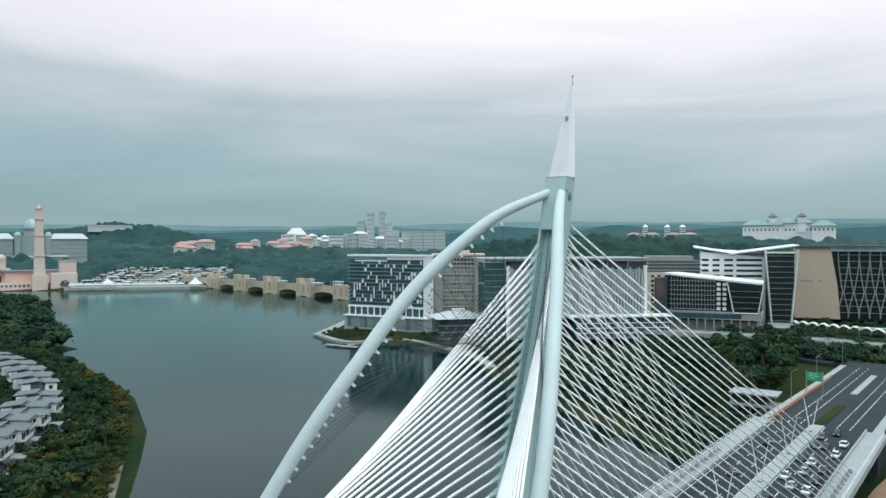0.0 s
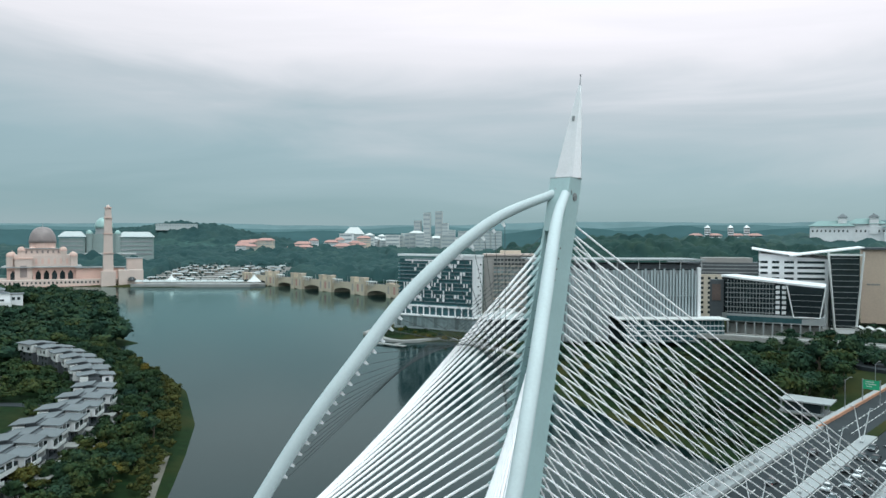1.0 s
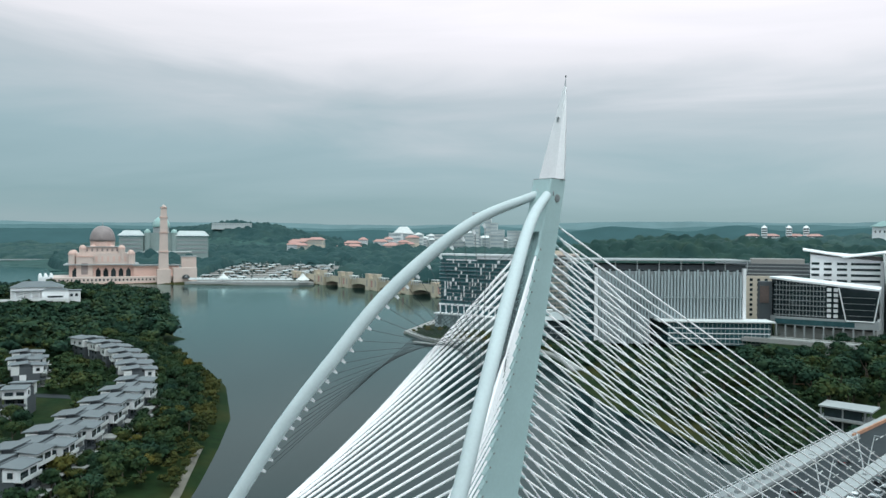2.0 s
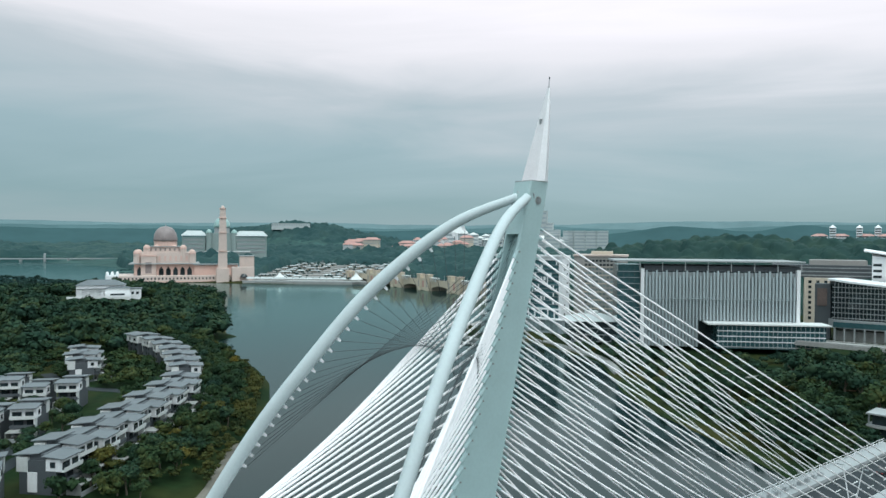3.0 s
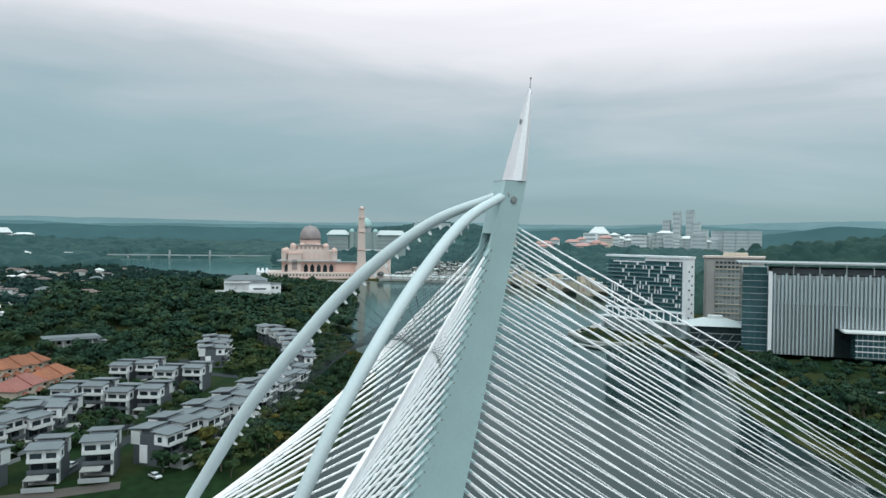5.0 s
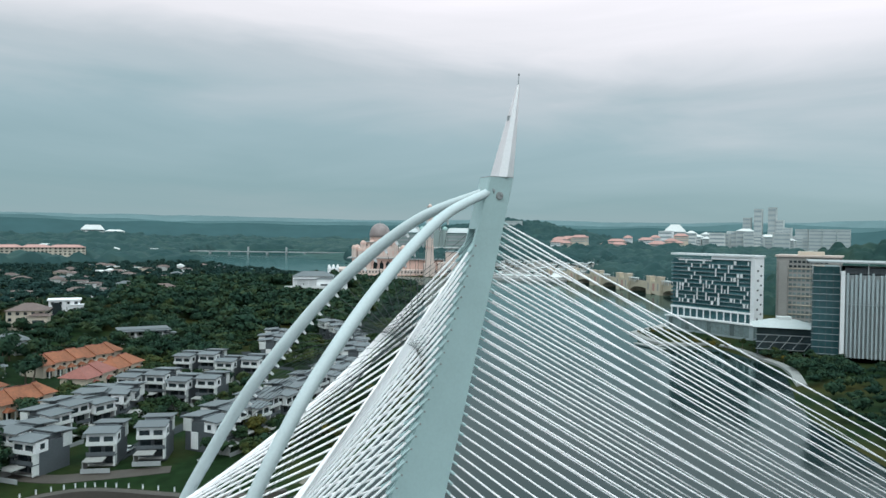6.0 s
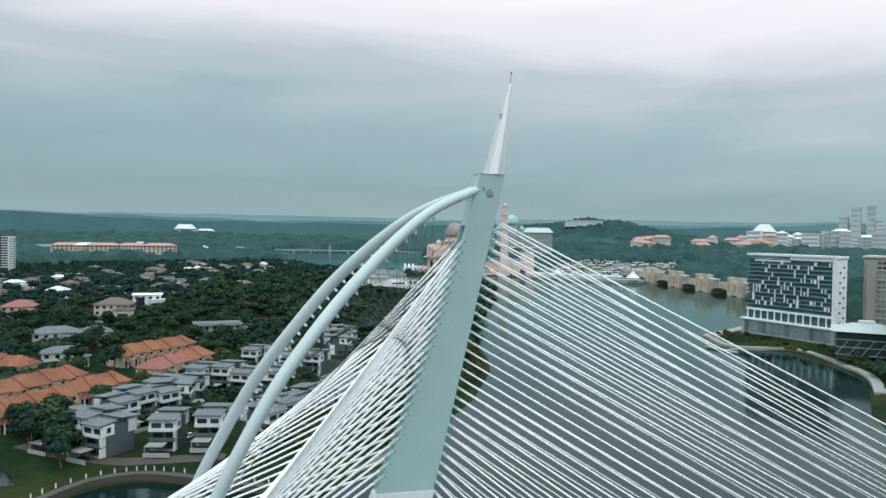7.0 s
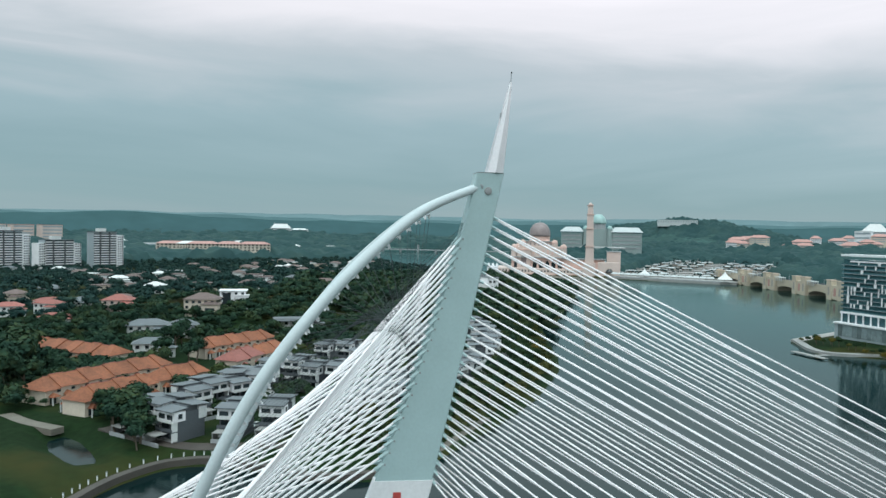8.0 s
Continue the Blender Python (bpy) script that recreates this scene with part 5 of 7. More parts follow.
def villa(x, y, rz, w, d, floors, wall, roof, label, flat=False, cat="house", group=""):
    z = height_at(x, y)
    h = thing("villa", site(x, y, z, rz), label, cat, group)
    hh = floors * 3.4
    bm = bmesh.new()
    box(bm, -w / 2, w / 2, -d / 2, d / 2, -4, hh)
    part("shell", bm, wall, h)
    bm = bmesh.new()
    box(bm, w * 0.1, w * 0.62, -d * 0.68, -d * 0.3, -4, hh * 0.72)
    part("front_wing", bm, wall, h)
    if flat:
        piece("roof", w + 1.6, d + 1.6, 0.5, roof, h, 0, 0, hh)
        piece("wing_roof", w * 0.56, d * 0.45, 0.45, roof, h, w * 0.36, -d * 0.5, hh * 0.72)
    else:
        for (cx, cy, ww, dd, zz) in ((0, 0, w, d, hh), (w * 0.36, -d * 0.49, w * 0.52, d * 0.38, hh * 0.72)):
            bm = bmesh.new()
            r = max(0.3, (ww - dd) / 2)
            loft(bm, [[(cx - ww / 2 - 1, cy - dd / 2 - 1, zz), (cx + ww / 2 + 1, cy - dd / 2 - 1, zz), (cx + ww / 2 + 1, cy + dd / 2 + 1, zz), (cx - ww / 2 - 1, cy + dd / 2 + 1, zz)],
                      [(cx - r, cy - 0.1, zz + dd * 0.26), (cx + r, cy - 0.1, zz + dd * 0.26), (cx + r, cy + 0.1, zz + dd * 0.26), (cx - r, cy + 0.1, zz + dd * 0.26)]])
            part("roof", bm, roof, h)
    n = max(3, int(w / 4)) if math.hypot(x, y) < 620 else 2
    for k in range(floors if math.hypot(x, y) < 700 else 1):
        for c in range(n):
            piece("window", 1.8, 0.25, 1.7, GLASS_DARK, h, (c + 0.5) * w / n - w / 2, -d / 2 - 0.05, 0.9 + k * 3.4)
            if math.hypot(x, y) < 560:
                piece("window", 0.25, 1.8, 1.7, GLASS_DARK, h, w / 2 + 0.05, ((c + 0.5) / n - 0.5) * d, 0.9 + k * 3.4)
        piece("wing_window", w * 0.3, 0.25, 1.6, GLASS_DARK, h, w * 0.36, -d * 0.68 - 0.05, 0.9 + k * 2.4) if k < floors - 1 or floors == 1 else None
    CLEAR.append((x, y, max(w, d) * 0.72))
    return h


v = villa(-476, 548, 38, 40, 18, 3, WHITE, ROOF_GREY, "large white lakeside villa with slate-coloured hip roofs")
piece("terrace", 52, 10, 3.6, OFFWHITE, v, 0, -19, -3.4)
piece("balustrade", 52, 0.4, 1.0, WHITE, v, 0, -23.8, 0.2)
for dx in (-16, -10, -4, 2):
    piece("column", 0.9, 0.9, 6.8, WHITE, v, dx, -11.6, 0)
piece("gallery_roof", 24, 4, 0.5, ROOF_GREY, v, -7, -10.8, 6.8)
bm = bmesh.new()
box(bm, 20.2, 34, -8, 5, -4, 6.2)
part("side_wing", bm, WHITE, v)
piece("side_roof", 15, 14, 0.6, ROOF_GREY, v, 27.5, -1.5, 6.2)
for dx in (23, 27, 31):
    piece("window", 2.2, 0.3, 2.4, GLASS_DARK, v, dx, -8.05, 1.4)
v = villa(-322, 256, 64, 26, 15, 2, OFFWHITE, ROOF_GREY, "modern grey two-storey house with flat roofs and tall columns", True)
for dx in (-11, -5, 3, 9):
    piece("column", 0.8, 0.8, 6.6, WHITE, v, dx, -10.5, 0)
piece("porch_roof", 27, 7, 0.5, ROOF_GREY, v, 0, -9, 6.8)
v = villa(-392, 248, 60, 17, 13, 3, WHITE, WHITE, "white cubic house with large black windows", True)
piece("black_glazing", 5, 0.3, 8, GLASS_DARK, v, -4, -6.7, 1)
piece("black_glazing", 4, 0.3, 4, GLASS_DARK, v, 5.5, -8.95, 1)
villa(-382, 222, 50, 20, 15, 3, CREAM, ROOF_BROWN, "brick and cream house with steep brown roofs")
villa(-440, 188, 55, 18, 14, 2, PINK_PALE, ROOF_RED, "pink house under a red hipped roof")
villa(-352, 176, 70, 22, 12, 2, OFFWHITE, ROOF_GREY, "grey house with slate-coloured hip roofs")
villa(-340, 192, 70, 16, 12, 2, OFFWHITE, ROOF_GREY, "grey house with slate-coloured hip roofs")
villa(-300, 160, 65, 18, 10, 2, OFFWHITE, ROOF_GREY, "low grey house with a slate-coloured roof")
rnd = random.Random(33)
for gx, gy, spread, count in ((-470, 130, 70, 11), (-560, 180, 90, 14), (-520, 320, 70, 8), (-640, 300, 90, 14), (-760, 420, 120, 17), (-900, 560, 140, 19), (-700, 140, 110, 12), (-1050, 700, 150, 16), (-620, 520, 70, 7), (-880, 330, 130, 14), (-1250, 850, 150, 14)):
    for i in range(count):
        x, y = gx + rnd.gauss(0, spread * 0.5), gy + rnd.gauss(0, spread * 0.5)
        if x > -420 or float(shore_distance(np.array([x]), np.array([y]), LAKE)[0]) < 14 or any(math.hypot(x - a, y - b) < c + 9 for a, b, c in CLEAR):
            continue
        far = math.hypot(x, y) > 560
        villa(x, y, rnd.uniform(20, 110), rnd.uniform(11, 19), rnd.uniform(9, 12), rnd.choice((1, 2, 2)), rnd.choice((WHITE, WHITE, OFFWHITE, CREAM)), rnd.choice((OFFWHITE, ROOF_GREY, ROOF_BROWN, ROOF_BROWN) if far else (ROOF_BROWN, ROOF_BROWN, ROOF_BROWN, ROOF_GREY, ROOF_RED)),
              "small white suburban house among trees", rnd.random() < 0.3, "house", "suburban houses")


# ---- paths, promenades and the near bank ----
def ribbon(name, points, width, z, mat, label, category, thick=0.25, kind="structure"):
    """A strip along a line, laid on the ground or at a given height."""
    ob = thing(name, Matrix.Identity(4), label, category, kind=kind)
    pts = spline([Vector((x, y, 0)) for x, y in points], 6)
    bm = bmesh.new()
    rings = []
    for i, p in enumerate(pts):
        d = (pts[min(i + 1, len(pts) - 1)] - pts[max(i - 1, 0)]).normalized()
        n = Vector((-d.y, d.x, 0)) * width / 2
        a, b = p + n, p - n
        if z is None:
            za, zb = max(height_at(a.x, a.y), 0.3) + 0.14, max(height_at(b.x, b.y), 0.3) + 0.14
        else:
            za = zb = z if isinstance(z, (int, float)) else z(i / (len(pts) - 1))
        rings.append([Vector((a.x, a.y, za)), Vector((a.x, a.y, za - thick - 0.6)), Vector((b.x, b.y, zb - thick - 0.6)), Vector((b.x, b.y, zb))])
    loft(bm, rings)
    part("surface", bm, mat, ob)
    return ob, pts


SHORE_W = [(-115, 65), (-122, 75.5), (-128, 83), (-133, 91.5), (-136.4, 103), (-134.2, 112), (-130.2, 117), (-122.8, 121.6), (-111, 127.2), (-98.5, 133.6), (-90, 148)]
prom, ppts = ribbon("promenade", SHORE_W, 2.6, 2.1, PAVING_DARK, "paved lakeside promenade above a stone wall", "path", 2.6)
for i in range(0, len(ppts) - 1, 2):
    p = ppts[i]
    d = (ppts[i + 1] - p).normalized()
    n = Vector((-d.y, d.x, 0))
    b = thing("bollard", site(p.x + n.x * 2.4, p.y + n.y * 2.4, 1.9, 0), "short white promenade bollard on grass", "bollard", "white bollards")
    piece("post", 0.3, 0.3, 1.1, WHITE, b, 0, 0, 0)
    piece("cap", 0.42, 0.42, 0.14, METAL, b, 0, 0, 1.1)
ribbon("shore_path", [(-92, 156), (-96, 172), (-104, 191), (-115, 216)], 2.2, None, PATH_GREY, "worn grey path along the grassy shore", "path")
ribbon("canal_wall", [(-240, 74), (-220, 79), (-203, 82.5), (-188, 88.5)], 4.6, 3.2, PATH_GREY, "low concrete wall beside a grassy pond", "wall", 1.5)
ribbon("estate_road", [(-144, 128), (-150, 140), (-160, 165), (-170, 200), (-180, 235), (-196, 262), (-230, 262), (-262, 280)], 6.0, None, ASPHALT, "narrow asphalt estate road between houses", "road")
ribbon("estate_court", [(-180, 101), (-161, 105), (-147, 113), (-138, 124), (-126, 138)], 5.0, None, PAVING_DARK, "dark paved forecourt in front of the houses", "road")
ribbon("estate_road", [(-170, 175), (-205, 205), (-245, 235)], 5.0, None, ASPHALT, "narrow asphalt estate road between houses", "road")
ribbon("east_promenade", [(-128, 522), (-98, 486), (-64, 501), (-28, 460), (-11, 432), (0, 392)], 5.0, 1.7, CONC_DARK, "pale paved promenade round the hotel bay", "path", 2.2)
ribbon("east_promenade", [(-128, 522), (-126, 560), (-124, 610), (-125, 660)], 8.0, 1.7, TAN, "pale paved lakeside walk", "path", 2.2)
ribbon("park_path", [(58, 384), (70, 394), (90, 408), (106, 397), (124, 402)], 3.0, None, CONC_DARK, "pale winding park path on the east bank", "path")
ribbon("park_path", [(62, 372), (78, 364), (99, 353), (120, 352)], 2.4, None, PATH_BROWN, "worn brown park path on the east bank", "path")
ribbon("bare_earth", [(96, 186), (108, 200), (122, 216)], 12, None, PATH_BROWN, "bare red-brown earth under the bridge end", "ground")
j = thing("jetty", site(-104, 476, 0, -28), "low timber jetty on the lake", "jetty")
piece("deck", 26, 4, 0.4, CONC_DARK, j, 6, -3, 0.7)
for c in range(5):
    piece("pile", 0.4, 0.4, 4, CONC_DARK, j, -5 + c * 5.5, -3, -3.2)
piece("gangway", 3, 10, 0.3, CONC_DARK, j, 10, 2, 1.0)

# road beyond the deck, on a low embankment
road_line = [bridge(s, o, 0) for s, o in ((156, -1.6), (185, -1.6), (215, -1.6), (250, -1.6), (294, -1.6))]


def road_z(t):
    return 15.0 - 2.5 * t


road, rpts = ribbon("road", [(p.x, p.y) for p in road_line], 31, road_z, ASPHALT, "wide asphalt approach road with lane markings", "road", 14.0)
for off, w, mat, nm, up, k0, k1 in ((0.0, 3.0, GRASS, "verge", 0.25, 0.0, 0.36), (0.0, 2.2, CONC, "median", 0.3, 0.52, 0.88), (-15.0, 2.4, CONC, "footway", 0.3, 0.0, 1.0), (15.0, 2.4, CONC, "footway", 0.3, 0.0, 1.0), (-13.4, 0.5, PATH_ORANGE, "rail_band", 1.0, 0.0, 0.8)):
    bm = bmesh.new()
    rings = []
    for i, p in enumerate(rpts):
        if not k0 <= i / (len(rpts) - 1) <= k1:
            continue
        d = (rpts[min(i + 1, len(rpts) - 1)] - rpts[max(i - 1, 0)]).normalized()
        n = Vector((d.y, -d.x, 0))
        z = road_z(i / (len(rpts) - 1))
        a, b = p + n * (off - w / 2), p + n * (off + w / 2)
        rings.append([Vector((a.x, a.y, z + up)), Vector((a.x, a.y, z - 0.2)), Vector((b.x, b.y, z - 0.2)), Vector((b.x, b.y, z + up))])
    loft(bm, rings)
    part(nm, bm, mat, road)
for lane in (-11.6, -8.2, -4.8, 4.8, 8.2, 11.6):
    solid = abs(lane) > 11
    for k in range(0 if solid else 26):
        s0 = -10 + k * 9
        if s0 > 150:
            continue
        piece("lane_mark", 0.22, 3.4, 0.012, PAINT, deck, DC + lane, s0, DECK_Z + 0.001)
for off in (-11.8, -2.0, 2.0, 11.8):
    strip("edge_line", DC + off - 0.1, DC + off + 0.1, DECK_Z + 0.001, DECK_Z + 0.013, PAINT, deck, s0=-20, s1=157)
for k in range(len(rpts) - 1):
    p, q = rpts[k], rpts[k + 1]
    d = (q - p).normalized()
    n = Vector((d.y, -d.x, 0))
    z = road_z((k + 0.5) / (len(rpts) - 1)) + 0.015
    for off in (-8.2, -4.8, 4.8, 8.2):
        c = (p + q) / 2 + n * off
        piece("lane_mark", 0.25, 3.6, 0.012, PAINT, road, c.x, c.y, z, -math.degrees(math.atan2(d.x, d.y)))

# kerb-side furniture of the deck
for side in (-1, 1):
    rail = thing("railing", bridge_m, "pale steel pedestrian railing along the deck edge", "railing", "deck railings")
    for zz in (0.6, 1.2):
        bm = bmesh.new()
        pipe(bm, [(DC + side * 17.0, 10, DECK_Z + 0.25 + zz), (DC + side * 17.0, 157, DECK_Z + 0.25 + zz)], 0.06, 5)
        part("rail", bm, WHITE, rail)
    for k in range(37):
        piece("rail_post", 0.1, 0.1, 1.25, WHITE, rail, DC + side * 17.0, 10 + k * 4.0, DECK_Z + 0.25)
    for i in range(FRONT):
        s0 = FAR_STAY - (FAR_STAY - 14) * i / (FRONT - 1)
        a = thing("stay_anchor", bridge_m @ Matrix.Translation((DC + side * STAY_O, s0, DECK_Z + 0.25)), "pale steel stay anchor box on the walkway", "cable anchor", "stay anchors")
        piece("box", 0.9, 1.3, 0.7, CONC, a, 0, 0, 0)
        piece("pipe_collar", 0.5, 0.6, 0.5, METAL, a, 0, -0.2, 0.6)
edge = strip("fascia", DC - 17.6, DC - 17.2, DECK_Z - 1.4, DECK_Z + 0.3, CONC, deck)
edge = strip("fascia", DC + 17.2, DC + 17.6, DECK_Z - 1.4, DECK_Z + 0.3, CONC, deck)


def lamp(s, o, z0, rz, arm=2.4):
    p = bridge(s, o, z0)
    l = thing("street_lamp", site(p.x, p.y, p.z, rz - AXIS), "pale twin-armed street lamp on the bridge median", "street lamp", "street lamps")
    for sgn in (-1, 1):
        bm = bmesh.new()
        pipe(bm, [(sgn * 0.15, 0, 0), (sgn * 1.5, 0, 7.5), (sgn * 1.9, 0, 9.6)], (0.13, 0.1, 0.07), 6)
        part("mast", bm, WHITE, l)
        piece("luminaire", 1.2, 0.35, 0.15, METAL, l, sgn * 2.4, 0, 9.6)
    piece("foot", 0.9, 0.6, 0.4, CONC, l, 0, 0, 0)


for k in range(5):
    lamp(40 + k * 27, DC, DECK_Z + 0.3, 0)
for k in range(3):
    p = rpts[8 + k * 8]
    q = thing("street_lamp", site(p.x - 13, p.y + 8, road_z(0.4), 20 + k * 10), "tall grey roadside lamp", "street lamp", "street lamps")
    bm = bmesh.new()
    pipe(bm, [(0, 0, 0), (0, 0, 10), (1.8, 0, 10.8)], (0.13, 0.09, 0.06), 6)
    part("mast", bm, METAL, q)
    piece("luminaire", 1.0, 0.3, 0.15, METAL, q, 2.2, 0, 10.75)
# gantry sign
p = bridge(212, -15.0, 13.6)
g = thing("road_sign", site(p.x, p.y, p.z - 0.5, -AXIS), "green overhead direction sign on a steel post", "road sign")
for x in (-0.6, 4.8):
    piece("post", 0.3, 0.3, 9.0, METAL, g, x, 0, 0)
piece("panel", 5.0, 0.2, 3.2, GREEN_SIGN, g, 2.1, -0.3, 5.6)
for k, w in enumerate((2.6, 3.4, 1.8)):
    piece("text_bar", w, 0.04, 0.2, PAINT, g, 2.1 - (3.8 - w) / 3, -0.43, 8.1 - k * 0.8)


# ---- cars ----
CAR_PAINTS = [material("car_paint_" + n, c, 0.25, 0.2, 0.03) for n, c in (("white", (0.75, 0.76, 0.77)), ("silver", (0.42, 0.44, 0.46)), ("black", (0.02, 0.02, 0.022)), ("red", (0.35, 0.03, 0.03)), ("grey", (0.12, 0.13, 0.14)))]
TYRE = material("tyre_rubber", (0.015, 0.015, 0.016), 0.9, 0, 0.1)
LIGHT_RED = material("tail_light", (0.4, 0.02, 0.02), 0.3, 0, 0.05)
LIGHT_CLEAR = material("head_light", (0.7, 0.72, 0.74), 0.15, 0, 0.05)


def car(m, paint, word):
    c = thing("car", m, word + " saloon car standing on the asphalt", "car", "cars on the road")
    bm = bmesh.new()
    prof = [(-2.15, 0.35), (-2.2, 0.75), (-1.5, 0.92), (-0.9, 0.95), (1.2, 0.98), (2.1, 0.9), (2.2, 0.6), (2.15, 0.35)]
    rings = [[(x * w, y, z) for y, z in prof] for x, w in ((-1, 0.84), (-1, 0.88), (1, 0.88), (1, 0.84))]
    loft(bm, rings)
    part("body", bm, paint, c)
    bm = bmesh.new()
    loft(bm, [[(-0.8, -1.2, 0.94), (0.8, -1.2, 0.94), (0.8, 1.75, 0.96), (-0.8, 1.75, 0.96)], [(-0.64, -0.45, 1.4), (0.64, -0.45, 1.4), (0.64, 1.05, 1.42), (-0.64, 1.05, 1.42)]])
    part("window_band", bm, GLASS_DARK, c)
    bm = bmesh.new()
    box(bm, -0.63, 0.63, -0.42, 1.02, 1.41, 1.47)
    part("roof", bm, paint, c)
    for x in (-0.8, 0.8):
        for y in (-1.35, 1.35):
            bm = bmesh.new()
            pipe(bm, [(x - 0.1, y, 0.32), (x + 0.1, y, 0.32)], 0.32, 10)
            wheel = part("wheel", bm, TYRE, c)
            bm = bmesh.new()
            pipe(bm, [(x - 0.11, y, 0.32), (x + 0.11, y, 0.32)], 0.18, 8)
            part("rim", bm, METAL, wheel)
        piece("headlight", 0.4, 0.12, 0.16, LIGHT_CLEAR, c, x * 0.75, -2.16, 0.62)
        piece("tail_light", 0.35, 0.1, 0.16, LIGHT_RED, c, x * 0.78, 2.16, 0.68)
    return c


CAR_WORDS = ("white", "silver", "black", "red", "grey")
protos = {}
rnd = random.Random(12)
spots = []
for lane, heads in ((-10.2, 180), (-6.6, 180), (6.4, 0), (9.9, 0), (3.6, 0)):
    s0 = 30 + rnd.uniform(0, 14)
    while s0 < 150:
        if lane > 0 or rnd.random() < 0.25:
            spots.append((s0, lane, heads))
        s0 += rnd.uniform(8, 17) if lane > 0 else rnd.uniform(18, 34)
for s0, lane, heads in spots:
    k = rnd.choice((0, 0, 1, 2, 2, 4, 2, 4, 1, 0))
    m = bridge_m @ pose(DC + lane, s0, DECK_Z + 0.005, 0, 0, heads)
    if k in protos:
        copy_thing(protos[k], m)
    else:
        protos[k] = car(m, CAR_PAINTS[k], CAR_WORDS[k])
for i, (px, py, rz) in enumerate(((-150, 140, 30), (-158, 160, 50), (-156, 176, 10), (-176, 215, 70), (-122, 146, 80))):
    copy_thing(protos[2 if i % 2 else 0], site(px, py, height_at(px, py) + 0.3, rz)) if 0 in protos and 2 in protos else None


# ---- east bank street furniture ----
ramp, _ = ribbon("flyover", [(96, 470), (130, 462), (165, 452), (200, 440), (232, 418)], 13, lambda t: 13.0 - 3.0 * t, CONC_DARK, "grey concrete road ramp on short piers", "road", 1.6)
for x, y in ((112, 466), (140, 459), (168, 451), (196, 441)):
    piece("pier", 2.2, 7, 13, CONC_DARK, ramp, x, y, -2)
for off in (-6.2, 6.2):
    bm = bmesh.new()
    pipe(bm, [(96, 470 + off, 13.4), (130, 462 + off, 12.7), (165, 452 + off, 12.0), (200, 440 + off, 11.3), (232, 418 + off, 10.5)], 0.3, 4)
    part("ramp_parapet", bm, CONC_DARK, ramp)
for i in range(9):
    x, y = 221 + i * 4.2, 552 - i * 6.6
    st = thing("market_stall", site(x, y, height_at(x, y) + 0.2, -30), "white arched membrane stall roof on slim posts", "stall", "arched white stalls")
    bm = bmesh.new()
    loft(bm, [[(-4.2 + 8.4 * k / 6, yy, 3.0 + 2.4 * math.sin(math.pi * k / 6)) for k in range(7)] + [(4.2 - 8.4 * k / 6, yy, 2.85 + 2.3 * math.sin(math.pi * k / 6)) for k in range(7)] for yy in (-5, 5)])
    part("membrane", bm, OFFWHITE, st)
    for px in (-4, 4):
        for py in (-4.5, 4.5):
            piece("post", 0.2, 0.2, 3.1, METAL, st, px, py, 0)
    CLEAR.append((x, y, 7))
pv = thing("boathouse", site(98, 282, 4, -30), "small two-level pavilion with flat grey roofs in the trees", "pavilion")
for z in (0.0, 4.4):
    piece("floor_slab", 15, 10, 0.4, CONC, pv, 0, 0, z)
    piece("roof_slab", 17, 11, 0.5, CONC if z else CONC_DARK, pv, 1, 0, z + 3.9)
    for px in (-7, 0, 7):
        for py in (-4, 4):
            piece("column", 0.5, 0.5, 3.6, CONC, pv, px, py, z + 0.4)
    piece("back_wall", 12, 8, 3.4, GLASS_DARK, pv, 0, 0, z + 0.4)
CLEAR.append((98, 282, 12))
hl = thing("promenade_building", site(262, 505, height_at(262, 505), -25), "long low canopy roof beside the car park", "canopy")
piece("roof", 36, 7, 0.5, CONC, hl, 0, 0, 4.5)
for px in (-15, -5, 5, 15):
    piece("post", 0.4, 0.4, 4.6, METAL, hl, px, 0, 0)
for i in range(40):
    x, y = 196 + (i % 8) * 9 + (i // 8) * 3, 478 - (i // 8) * 9 - (i % 8) * 3
    if i % 5 == 3:
        continue
    copy_thing(protos[(0, 1, 2, 4)[i % 4] if (0, 1, 2, 4)[i % 4] in protos else 0], site(x, y, height_at(x, y) + 0.28, -20)) if i < 14 else None
ribbon("car_park", [(180, 470), (230, 462), (280, 440)], 26, None, ASPHALT, "asphalt car park behind a low hedge", "car park")
c0, c1, c2, c3 = (bridge(s, o, 0) for s, o in ((330, -60), (306, -25), (300, 15), (302, 75)))
ribbon("cross_street", [(c.x, c.y) for c in (c0, c1, c2, c3)], 17, lambda t: 12.6, ASPHALT, "asphalt cross street at the end of the approach road", "road", 11.0)
ribbon("side_road", [(150, 500), (200, 494), (260, 480), (330, 440)], 9, None, ASPHALT, "asphalt side road along the offices", "road")


